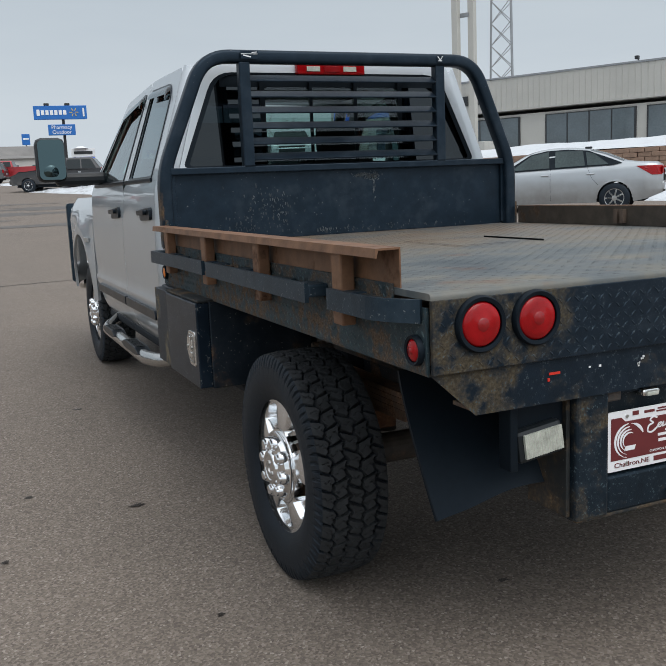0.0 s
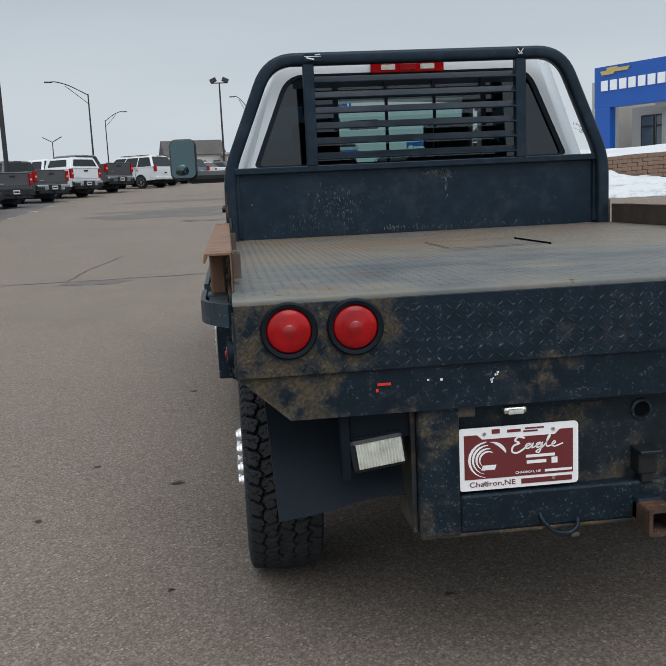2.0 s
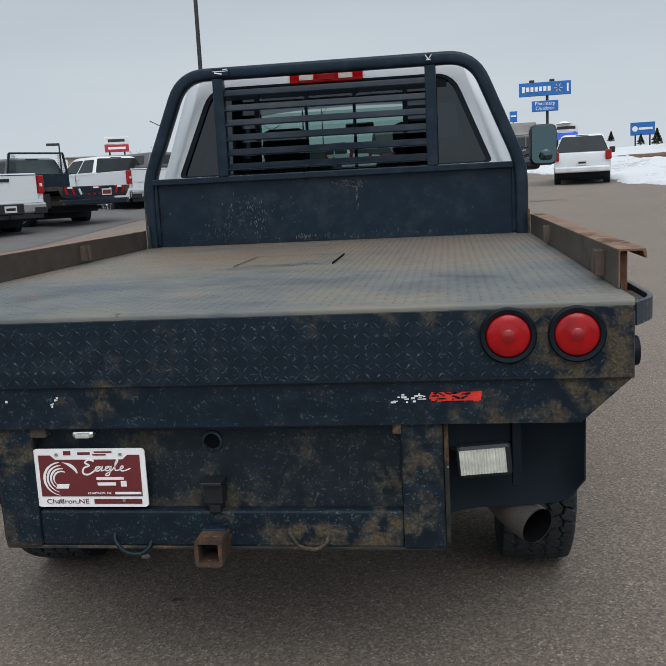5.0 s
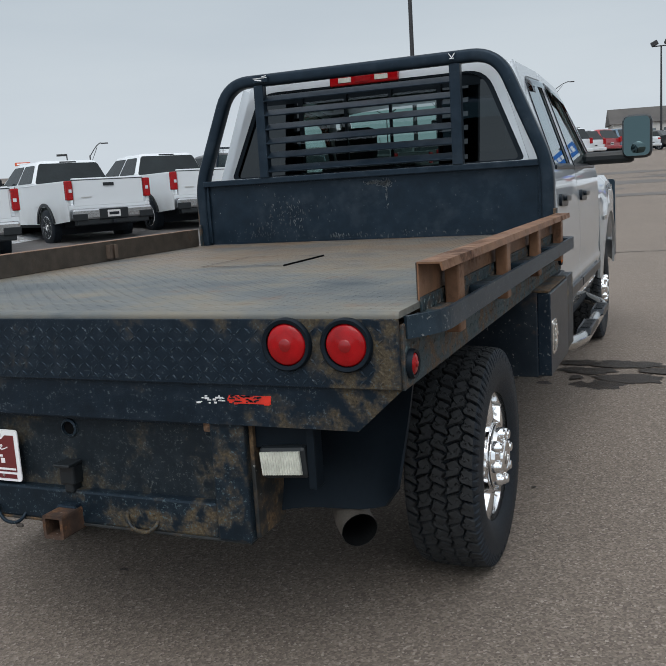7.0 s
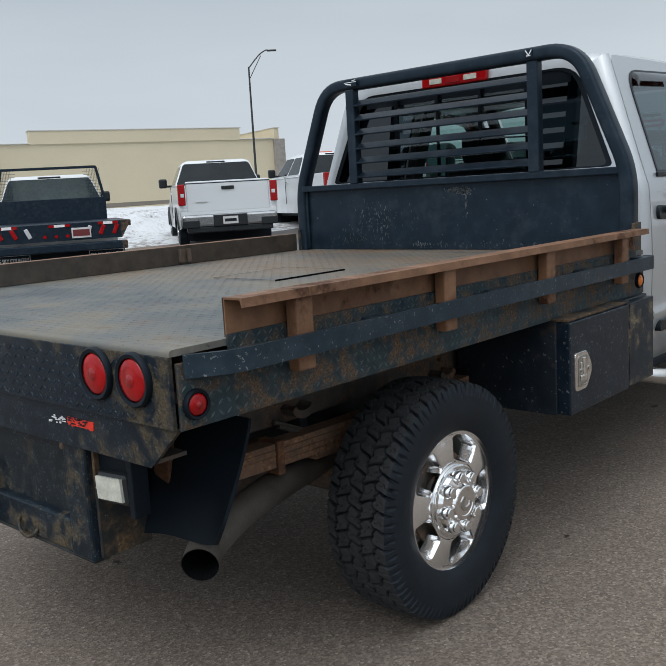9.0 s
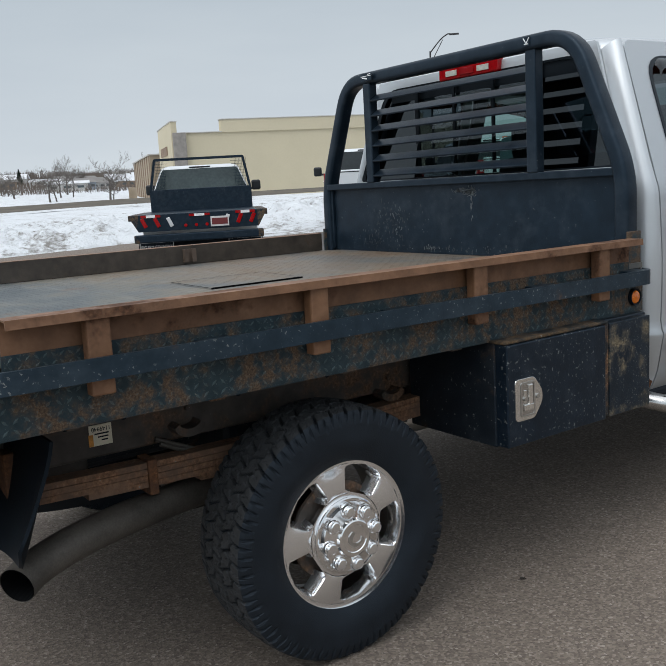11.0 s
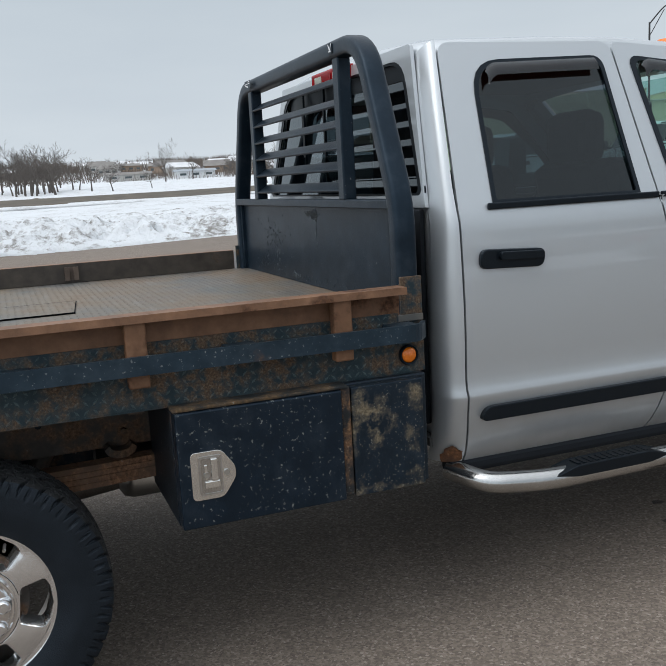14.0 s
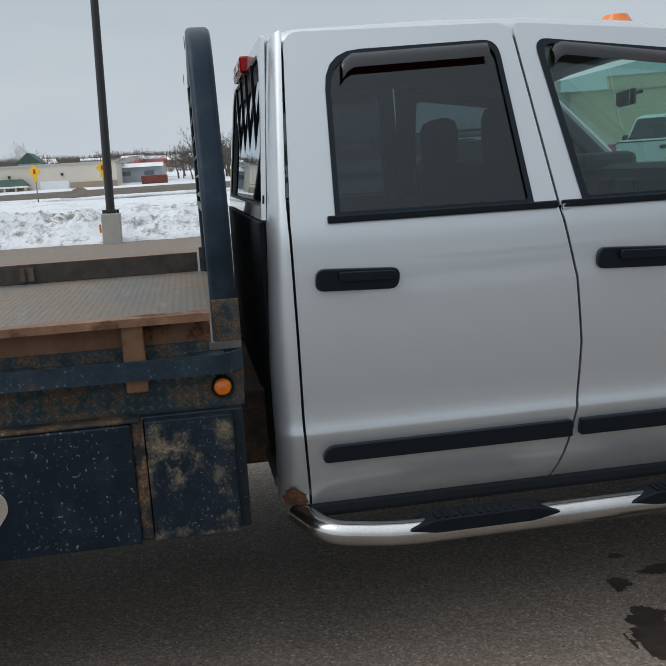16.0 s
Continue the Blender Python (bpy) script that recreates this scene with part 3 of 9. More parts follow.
# exhaust
M_SOOT_SHADE = plain("soot_and_shade", (0.004, 0.004, 0.004), 0.9, 0, 0.2, 9, 0, 0, 0.1)
bm = bmesh.new()
path = smooth_path([(0.812, 0.195, 0.476), (0.762, 0.265, 0.492), (0.705, 0.40, 0.508), (0.62, 0.62, 0.508), (0.52, 0.95, 0.500), (0.44, 1.30, 0.515), (0.40, 1.64, 0.540)], 7)
sweep(bm, path, ring_section(0.051, 24), caps=False)
for f in list(bm.faces):
    f.smooth = True
exhaust = part("exhaust_pipe", bm, M_EXHAUST, truck, "heat-stained steel exhaust pipe")
bm = bmesh.new()
sweep(bm, [Vector(p) for p in path], ring_section(0.0485, 24), caps=False)
# black bore: a sooty lining with the pipe's inner shade in its colour
part("soot_and_shade", bm, M_SOOT_SHADE, exhaust, "sooty, shaded black inside of the pipe")

bm = bmesh.new()
lathe(bm, ((0.0, 0.04), (0.03, 0.085), (0.06, 0.095), (0.52, 0.095), (0.55, 0.085), (0.58, 0.04)), (0.40, 1.62, 0.545), (0, 1, 0), 24)
part("muffler", bm, M_ALLOY, truck, "dull steel muffler", smooth=40)
part("muffler_strap", boxes(((0.40, 1.78, 0.60), (0.21, 0.03, 0.14), 0.004)), M_UNDER, truck)

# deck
M_BROWNIN = worn_steel("dull_brown_inner", (0.060, 0.048, 0.037), 0.10, -0.1, 0.5, rust=(0.08, 0.05, 0.03), chip=(0.10, 0.09, 0.08))
DZ, BW, BL = 1.104, 1.017, 2.57


def lugs(name, w, h, pitch, place, parent, material, top=0.0022):
    """Raised diamond lugs, every second one turned, over a w by h sheet; place maps (u, v, height)."""
    verts, faces = [], []
    nu, nv = int(w / pitch), int(h / pitch)
    for i in range(nu):
        for j in range(nv):
            u0, v0 = (i + 0.5) * pitch, (j + 0.5) * pitch
            a = radians(45 if (i + j) % 2 else -45)
            c, s = math.cos(a), math.sin(a)
            k = len(verts)
            L, W, H = pitch * 0.46, pitch * 0.17, top
            for du, dv, dh in ((-L, 0, 0), (0, -W, 0), (L, 0, 0), (0, W, 0), (-L * 0.45, 0, H), (L * 0.45, 0, H)):
                verts.append(place(u0 + du * c - dv * s, v0 + du * s + dv * c, dh))
            faces += [(k, k + 1, k + 5, k + 4), (k + 1, k + 2, k + 5), (k + 2, k + 3, k + 4, k + 5), (k + 3, k, k + 4)]
    ob = raw(name, verts, faces, material, parent)
    ob["kind"] = "stuff"
    return ob


def deck_material():
    m, n, l, p = nodes_of("worn_deck_plate")
    vec = coords(n, l)
    big, mid, fine = noise_node(n, l, vec, 1.1, 5, 0.6), noise_node(n, l, vec, 6.0, 5, 0.6), noise_node(n, l, vec, 90, 3)
    col = ramp(n, l, mix(n, l, 0.4, big, mid), ((0.34, (0.046, 0.062, 0.073)), (0.46, (0.108, 0.118, 0.117)), (0.57, (0.168, 0.155, 0.124)), (0.70, (0.150, 0.100, 0.060))))
    sep = n.new("ShaderNodeSeparateXYZ")
    l.new(vec, sep.inputs[0])
    front = math2(n, l, "MULTIPLY", mask(n, l, sep.outputs["Y"], 0.7, 1.9), mask(n, l, big, 0.36, 0.6))
    col = mix(n, l, math2(n, l, "MULTIPLY", front, 0.75), col, (0.160, 0.106, 0.066))
    streak = noise_node(n, l, coords(n, l, (1.2, 9.0, 1.0)), 3.0, 5, 0.65)
    col = mix(n, l, math2(n, l, "MULTIPLY", mask(n, l, streak, 0.55, 0.72), 0.45), col, (0.215, 0.215, 0.200))
    col = mix(n, l, math2(n, l, "MULTIPLY", mask(n, l, noise_node(n, l, vec, 3.4, 5, 0.7), 0.58, 0.70), 0.6), col, (0.150, 0.080, 0.046))
    col = mix(n, l, mask(n, l, noise_node(n, l, vec, 24, 4, 0.65), 0.66, 0.74), col, (0.050, 0.046, 0.042))
    l.new(col, p.inputs["Base Color"])
    r = n.new("ShaderNodeMapRange")
    r.inputs["To Min"].default_value, r.inputs["To Max"].default_value = 0.42, 0.70
    l.new(mid, r.inputs["Value"])
    l.new(r.outputs[0], p.inputs["Roughness"])
    p.inputs["Metallic"].default_value = 0.2
    bump(n, l, p, fine, 0.25, 0.002)
    return m


M_DECK = deck_material()
bm = bmesh.new()
sec = fillet([(-BW, 0.002, DZ - 0.016), (-BW, 0.002, DZ), (-BW, BL, DZ)], 0.012, 4)
prism(bm, [(p.y, p.z) for p in sec] + [(BL, DZ - 0.02)], "x", -BW, BW)
deck = part("flatbed", bm, M_DECK, truck, "worn diamond-plate steel flatbed deck", smooth=40)
lugs("tread_pattern", 2 * BW - 0.03, BL - 0.06, 0.026, lambda u, v, h: (-BW + 0.015 + u, 0.02 + v, DZ + h - 0.0002), deck, M_DECK, 0.0008)
part("rear_skirt", boxes(((0, 0.005, 1.0035), (2 * BW - 0.004, 0.012, 0.169), 0.002)), M_RUSTY, deck, "black diamond-plate rear skirt with rust")
lugs("skirt_tread", 2 * BW - 0.03, 0.166, 0.0248, lambda u, v, h: (-BW + 0.015 + u, -0.0008 - h, 0.921 + v), deck, M_LUG)
bm = bmesh.new()
prism(bm, [(-BW + 0.004, 0.919), (BW - 0.004, 0.919), (0.897, 0.813), (-0.897, 0.813)], "y", 0.012, 0.03)
part("rear_sill", bevel_all(bm, 0.003), M_RUSTY, deck, "dented black lower sill with rust")
part("sill_return", boxes(((0, 0.07, 0.817), (1.78, 0.11, 0.010))), M_UNDER, deck)
for sx in (-1, 1):
    part("side_skirt", boxes(((sx * (BW - 0.001), BL / 2 + 0.008, 0.995), (0.010, BL - 0.02, 0.152), 0.002)), M_SKIRT, deck, "rusty diamond-plate side skirt")
    lugs("side_tread", BL - 0.04, 0.150, 0.0258, lambda u, v, h, s=sx: (s * (BW + 0.0038 + h), 0.02 + u, 0.921 + v), deck, M_SKIRTLUG)
    part("skirt_lip", boxes(((sx * (BW - 0.02), BL / 2, 0.918), (0.045, BL - 0.03, 0.006))), M_SKIRT, deck)
    # rub rail with its bent rear end, spacers
    runs = [(0.14, 2.528)] if sx > 0 else [(0.14, 0.40), (0.55, 1.545), (1.60, 2.528)]
    for y0, y1 in runs:
        bm = bmesh.new()
        path = [(sx * 1.088, y0, 1.062), (sx * 1.088, (y0 + y1) / 2, 1.062), (sx * 1.088, y1, 1.062)]
        if y0 < 0.2:
            path = fillet([(sx * 1.022, 0.035, 1.062)] + path, [0, 0.06, 0.02, 0], 5)
        if y1 > 2.5:
            path = path[:-1] + fillet([path[-2], (sx * 1.088, 2.52, 1.057), (sx * 1.026, 2.566, 1.055)], [0, 0.03, 0], 4)[1:]
        sweep(bm, path, [(-0.006, -0.027), (0.006, -0.027), (0.006, 0.027), (-0.006, 0.027)])
        part("rub_rail", bm, M_BLACK, deck, "scratched black steel rub rail")
    for y in (0.10, 0.70, 1.32, 1.95, 2.47) if sx > 0 else (0.10, 0.35, 0.60, 1.20, 1.50, 1.65, 2.20, 2.47):
        part("spacer", boxes(((sx * (1.052 if y > 0.2 else 1.036), y, 1.066), (0.062 if y > 0.2 else 0.034, 0.10 if y > 0.2 else 0.05, 0.036), 0.006)), M_BLACK, deck)
    part("upper_skirt", boxes(((sx * 1.0205, 1.325, 1.092), (0.006, 2.31, 0.044), 0.001)), M_SKIRT, deck)
    lugs("upper_tread", 2.29, 0.040, 0.0200, lambda u, v, h, s=sx: (s * (1.0233 + h), 0.18 + u, 1.0725 + v), deck, M_SKIRTLUG)
    for y in (0.24, 0.86, 1.48, 2.10):
        part("rail_pocket", boxes(((sx * 1.05, y, 1.075), (0.05, 0.16, 0.010), 0.004)), M_SKIRT, deck)
    # brown stake side
    bm = bmesh.new()
    sect = [(1.012, DZ + 0.0015), (1.016, DZ + 0.0015), (1.016, 1.196), (1.070, 1.196), (1.075, 1.178), (1.080, 1.179), (1.077, 1.201), (1.012, 1.201)]
    prism(bm, [(sx * a, b) for a, b in sect], "y", 0.174 if sx > 0 else 0.142, 2.487)
    rail = part("stake_side", bm, M_BROWN, deck, "brown primed steel stake side rail")
    # thin sheet that makes the rail's inner face darker and duller
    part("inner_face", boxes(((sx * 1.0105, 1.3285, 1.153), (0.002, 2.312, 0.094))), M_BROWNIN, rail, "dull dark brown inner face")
    for y in (0.388, 1.024, 1.652, 2.274):
        part("stake", boxes(((sx * 1.050, y, 1.094), (0.040, 0.060, 0.203), 0.005)), M_BROWN, deck, "brown steel stake")
        if y not in (0.388, 1.652):
            continue
        bm = bmesh.new()
        cl = [(1.011, -0.033), (0.988, -0.033), (0.988, -0.010), (0.992, -0.010), (0.992, -0.028), (1.005, -0.028), (1.005, 0.028), (0.992, 0.028), (0.992, 0.010), (0.988, 0.010), (0.988, 0.033), (1.011, 0.033)]
        prism(bm, [(sx * a, y + b) for a, b in cl], "z", 1.118, 1.184)
        part("stake_clip", bm, M_BROWNTOP, deck)

# lamps
def round_lamp(name, c, axis, r_ring, r_lens, mat, label):
    bm = bmesh.new()
    lathe(bm, ((0.0, r_ring), (0.010, r_ring), (0.015, r_ring * 0.94), (0.013, r_lens * 1.02), (0.0, r_lens * 1.02)), c, axis, 36)
    ob = part(name, bm, M_FLAP, deck, label, smooth=50)
    bm = bmesh.new()
    lathe(bm, ((0.002, r_lens), (0.008, r_lens), (0.013, r_lens * 0.9), (0.016, r_lens * 0.6), (0.017, r_lens * 0.28), (0.0185, r_lens * 0.22), (0.019, 0.0001)), c, axis, 36)
    lens = part("lens", bm, mat, ob, smooth=60)
    if mat is M_RED:
        bm = bmesh.new()
        lathe(bm, ((0.0175, r_lens * 0.30), (0.0196, r_lens * 0.24), (0.0205, 0.0001)), c, axis, 28)
        part("lens_centre", bm, M_REDDEEP, ob, smooth=60)
    return ob


for x in (-0.893, -0.740, 0.731, 0.887):
    round_lamp("tail_lamp", (x, -0.001, 1.026), (0, -1, 0), 0.066, 0.052, M_RED, "round red tail lamp in a black rubber ring")
for sx in (-1, 1):
    round_lamp("marker_lamp", (sx * 1.021, 0.060, 0.971), (sx, 0, 0), 0.036, 0.027, M_RED, "small round red marker lamp")
    round_lamp("marker_lamp", (sx * 1.021, 2.508, 0.977), (sx, 0, 0), 0.033, 0.026, M_AMBER, "small round amber marker lamp")

# rear panel, plate, hitch
for x in (-0.543, 0.521):
    part("rear_post", boxes(((x, 0.065, 0.652), (0.104, 0.075, 0.344), 0.008)), M_POST, deck, "square black steel post with rust")
part("rear_panel", boxes(((-0.011, 0.068, 0.695), (0.96, 0.012, 0.25))), M_INSET, deck, "recessed black steel panel")
part("post_flange", boxes(((0.580, 0.13, 0.655), (0.012, 0.16, 0.33), 0.002)), M_FLANGE, deck, "rusty channel flange")
part("post_flange", boxes(((-0.602, 0.13, 0.655), (0.012, 0.16, 0.33), 0.002)), M_FLANGE, deck)
part("panel_lip", boxes(((0.472, 0.058, 0.69), (0.010, 0.02, 0.21), 0.002), ((-0.011, 0.057, 0.797), (0.96, 0.02, 0.010), 0.002)), M_RUSTY, deck)
part("rear_beam", boxes(((-0.011, 0.060, 0.533), (0.962, 0.055, 0.100), 0.008)), M_POST, deck, "black steel lower beam with rust")
part("beam_lip", boxes(((-0.011, 0.062, 0.481), (1.16, 0.062, 0.008), 0.002)), M_FLANGE, deck, "rusted bottom edge")
bm = bmesh.new()
lathe(bm, ((0.0, 0.028), (0.006, 0.027), (0.009, 0.021), (-0.03, 0.018)), (-0.015, 0.062, 0.760), (0, -1, 0), 24)
part("socket_ring", bm, M_LUG, deck, "worn steel ring", smooth=40)
# hole drawn as a black plug, its dark inside put into the colour
part("socket_hole", cyls(((-0.015, 0.060, 0.760), (-0.015, 0.10, 0.760), 0.018, 20)), M_SOOT_SHADE, deck)
part("trailer_plug", boxes(((-0.013, 0.045, 0.630), (0.052, 0.05, 0.062), 0.008), ((-0.013, 0.032, 0.662), (0.058, 0.06, 0.010), 0.003), ((-0.012, 0.045, 0.590), (0.032, 0.04, 0.03), 0.006)), M_PLASTIC, deck, "black trailer plug socket")
bm = bmesh.new()
o, i = rounded(0.070, 0.070, 0.008, 2), rounded(0.050, 0.050, 0.003, 2)
for y0, y1 in ((-0.057, 0.3),):
    a0, b0 = band(bm, o, i, lambda u, v: (-0.013 + u, y0, 0.503 + v))
    a1, b1 = band(bm, o, i, lambda u, v: (-0.013 + u, y1, 0.503 + v))
    k = len(o)
    for q in range(k):
        bm.faces.new((a0[q], a0[(q + 1) % k], a1[(q + 1) % k], a1[q]))
        bm.faces.new((b0[q], b0[(q + 1) % k], b1[(q + 1) % k], b1[q]))
hitch = part("hitch_receiver", bm, M_RUSTDARK, deck, "square rusty hitch receiver tube")
part("receiver_mount", boxes(((-0.015, 0.06, 0.515), (0.066, 0.11, 0.06), 0.006)), M_RUSTY, hitch)
part("receiver_dark", boxes(((-0.013, 0.22, 0.503), (0.049, 0.01, 0.053))), M_DARK, hitch)
for x, dz in ((-0.24, 0.014), (0.228, 0.030)):
    bm = bmesh.new()
    path = smooth_path([(x - 0.050, 0.045, 0.512 + dz), (x - 0.046, 0.024, 0.490 + dz), (x - 0.020, 0.016, 0.462 + dz), (x + 0.020, 0.016, 0.456 + dz), (x + 0.044, 0.024, 0.470 + dz), (x + 0.050, 0.045, 0.492 + dz)], 4)
    sweep(bm, path, ring_section(0.0055, 8), up=(0, 1, 0))
    part("chain_loop", bm, M_POST, deck, "dark steel chain loop", smooth=60)
part("chain_hook", boxes(((-0.205, 0.018, 0.462), (0.024, 0.010, 0.012), 0.004)), M_UNDER, deck)
lampb = part("plate_lamp", boxes(((-0.350, 0.045, 0.788), (0.060, 0.03, 0.020), 0.008)), M_STAINLESS, deck)
part("lens", boxes(((-0.350, 0.030, 0.786), (0.040, 0.012, 0.013), 0.004)), M_CLEAR, lampb)
for x, sx in ((-0.686, -1), (0.669, 1)):
    h = part("reverse_lamp", boxes(((x + sx * 0.004, 0.074, 0.706), (0.136, 0.066, 0.086), 0.012)), M_PLASTIC, deck, "rectangular clear reversing lamp in black housing")
    bm = bmesh.new()
    rib = [(x - 0.0560 + 0.003733 * k, 0.0335 + (0.003 if k % 2 else 0.0)) for k in range(31)]
    prism(bm, rib + [(x + 0.0560, 0.052), (x - 0.0560, 0.052)], "z", 0.676, 0.737)
    lens = part("lens", bm, M_CLEAR, h)
    if sx:
        for ob in (h, lens):
            ob.data.transform(Matrix.Translation((x, 0, 0.702)) @ Matrix.Rotation(radians(-7 if sx < 0 else -4.5), 4, "Y") @ Matrix.Translation((-x, 0, -0.702)))
    part("lamp_bracket", boxes(((x + sx * 0.082, 0.07, 0.735), (0.022, 0.05, 0.19), 0.003), ((x - sx * 0.01, 0.075, 0.775), (0.16, 0.02, 0.08), 0.003)), M_FLAP, deck)
# reflective tape remnants, laid on the sill
bm = bmesh.new()
random.seed(4)
box(bm, (0.6075, 0.0105, 0.879), (0.118, 0.002, 0.021))
for k in range(14):
    box(bm, (0.545 + 0.125 * random.random(), 0.0105, 0.879 + random.uniform(-0.012, 0.012)), (random.uniform(0.006, 0.02), 0.0019, random.uniform(0.003, 0.008)))
tagged(part("tape_remnant", bm, M_TAPERED, deck, "torn red reflective tape"), kind="stuff")
bm = bmesh.new()
for k in range(34):
    box(bm, (0.552 + 0.06 * random.random() ** 1.5 + 0.05 * random.random(), 0.0090, 0.879 + random.uniform(-0.010, 0.010)), (random.uniform(0.003, 0.016), 0.0015, random.uniform(0.0012, 0.004)), 0, pose(0, 0, 0, 0, random.uniform(-20, 20), 0))
tagged(part("tape_scratch", bm, M_RUSTY, deck, "black scratches through the tape"), kind="stuff")
bm = bmesh.new()
for k in range(16):
    u = random.random()
    box(bm, (0.455 + 0.085 * u, 0.0105, 0.876 + random.uniform(-0.010, 0.010)), (random.uniform(0.003, 0.013), 0.002, random.uniform(0.0015, 0.0045)))
for k in range(9):
    box(bm, (random.choice((-0.57, -0.54, -0.41, -0.405)) + random.uniform(-0.006, 0.006), 0.0105, 0.880 + random.uniform(-0.012, 0.012)), (random.uniform(0.002, 0.006), 0.002, random.uniform(0.002, 0.006)))
tagged(part("tape_scrap", bm, M_TAPEWHITE, deck, "flakes of white reflective tape"), kind="stuff")
part("tape_remnant", boxes(((-0.675, 0.0105, 0.882), (0.032, 0.002, 0.006)), ((-0.692, 0.0105, 0.868), (0.006, 0.002, 0.008))), M_TAPERED, deck)

# dealer plate
PX, PZ, PY = -0.342, 0.671, 0.034
bm = bmesh.new()
prism(bm, [(PX + a, PZ + b) for a, b in rounded(0.304, 0.158, 0.010, 4)], "y", PY, PY + 0.004)
plate = part("dealer_plate", bm, M_WHITE, deck, "white dealer plate with a maroon field")
bm = bmesh.new()
prism(bm, [(PX - 0.138, PZ - 0.050), (PX + 0.138, PZ - 0.050), (PX + 0.138, PZ + 0.062), (PX + 0.105, PZ + 0.062), (PX + 0.092, PZ + 0.050), (PX - 0.092, PZ + 0.050), (PX - 0.105, PZ + 0.062), (PX - 0.138, PZ + 0.062)], "y", PY - 0.0012, PY)
part("plate_field", bm, M_MAROON, plate, "maroon printed field")
bm = bmesh.new()
for k, (r, a0, a1, w) in enumerate(((0.048, 95, 260, 0.006), (0.039, 90, 255, 0.005), (0.030, 80, 250, 0.005), (0.047, 20, 85, 0.008), (0.022, 60, 235, 0.004))):
    pts_o, pts_i = [], []
    for q in range(11):
        t = q / 10
        a = radians(a0 + (a1 - a0) * t)
        ww = w * math.sin(math.pi * min(1, 0.08 + t)) + 0.0008
        pts_o.append((PX - 0.078 + (r + ww / 2) * math.cos(a), PZ - 0.002 + (r + ww / 2) * 0.95 * math.sin(a)))
        pts_i.append((PX - 0.078 + (r - ww / 2) * math.cos(a), PZ - 0.002 + (r - ww / 2) * 0.95 * math.sin(a)))
    prism(bm, pts_o + pts_i[::-1], "y", PY - 0.0024, PY - 0.0013)
prism(bm, [(PX - 0.096, PZ - 0.028), (PX - 0.062, PZ - 0.028), (PX - 0.058, PZ - 0.016), (PX - 0.092, PZ - 0.016)], "y", PY - 0.0024, PY - 0.0013)
part("emblem", bm, M_WHITE, plate, "white crest drawn in curved strokes")
def words(rows, y, material, label):
    """Unreadable lettering: one bar a word."""
    for cx, cz, w, h in rows:
        part("plate_print", boxes(((PX + cx, y, PZ + cz), (w, 0.0012, h), 0.0)), material, plate, label)


words(((0.054, -0.001, 0.074, 0.007), (0.044, -0.016, 0.050, 0.008), (0.090, -0.0155, 0.015, 0.015), (0.100, -0.041, 0.070, 0.006)), PY - 0.0018, M_WHITE, "white lettering drawn as a bar")
words(((0.070, -0.0640, 0.130, 0.013), (-0.012, 0.0665, 0.034, 0.007), (0.040, 0.0700, 0.048, 0.004), (0.030, 0.0630, 0.036, 0.004), (-0.058, 0.068, 0.020, 0.011)), PY - 0.0006, M_MAROON, "maroon lettering drawn as a bar")
text_mesh("plate_text", "Chadron,NE", 0.018, M_MAROON, pose(PX - 0.068, PY - 0.0008, PZ - 0.0640, 90, 0, 0), plate, "maroon lettering", 0.0006, 0.116)
text_mesh("plate_text", "CHADRON, NE", 0.008, M_WHITE, pose(PX + 0.022, PY - 0.0020, PZ - 0.0410, 90, 0, 0), plate, "white lettering", 0.0006, 0.064)
# the flowing white stroke of the name
for pts, w in (([(0.014, 0.046), (0.000, 0.050), (-0.010, 0.042), (0.000, 0.034), (-0.014, 0.028), (-0.018, 0.014), (-0.004, 0.010), (0.014, 0.020)], 0.0022),
               ([(0.012, 0.020), (0.030, 0.030), (0.020, 0.030), (0.016, 0.021), (0.026, 0.020), (0.036, 0.031), (0.033, 0.020), (0.044, 0.024), (0.056, 0.031), (0.046, 0.030), (0.044, 0.021), (0.053, 0.021), (0.060, 0.031), (0.052, 0.008), (0.043, 0.010), (0.062, 0.022), (0.078, 0.044), (0.078, 0.050), (0.072, 0.040), (0.070, 0.022), (0.080, 0.022), (0.092, 0.028), (0.090, 0.033), (0.084, 0.026), (0.090, 0.019), (0.112, 0.026)], 0.0015)):
    bm = bmesh.new()
    sweep(bm, smooth_path([(PX + a, PY - 0.0018, PZ + b) for a, b in pts], 5), [(-w, -0.0006), (w, -0.0006), (w, 0.0006), (-w, 0.0006)], up=(0, 1, 0))
    part("plate_stroke", bm, M_WHITE, plate, "flowing white stroke")
for a, b in ((-0.087, 0.064), (0.087, 0.064), (-0.087, -0.061), (0.087, -0.061)):
    part("plate_screw", cyls(((PX + a, PY + 0.001, PZ + b), (PX + a, PY - 0.003, PZ + b), 0.0045, 10)), M_ALLOY, plate)

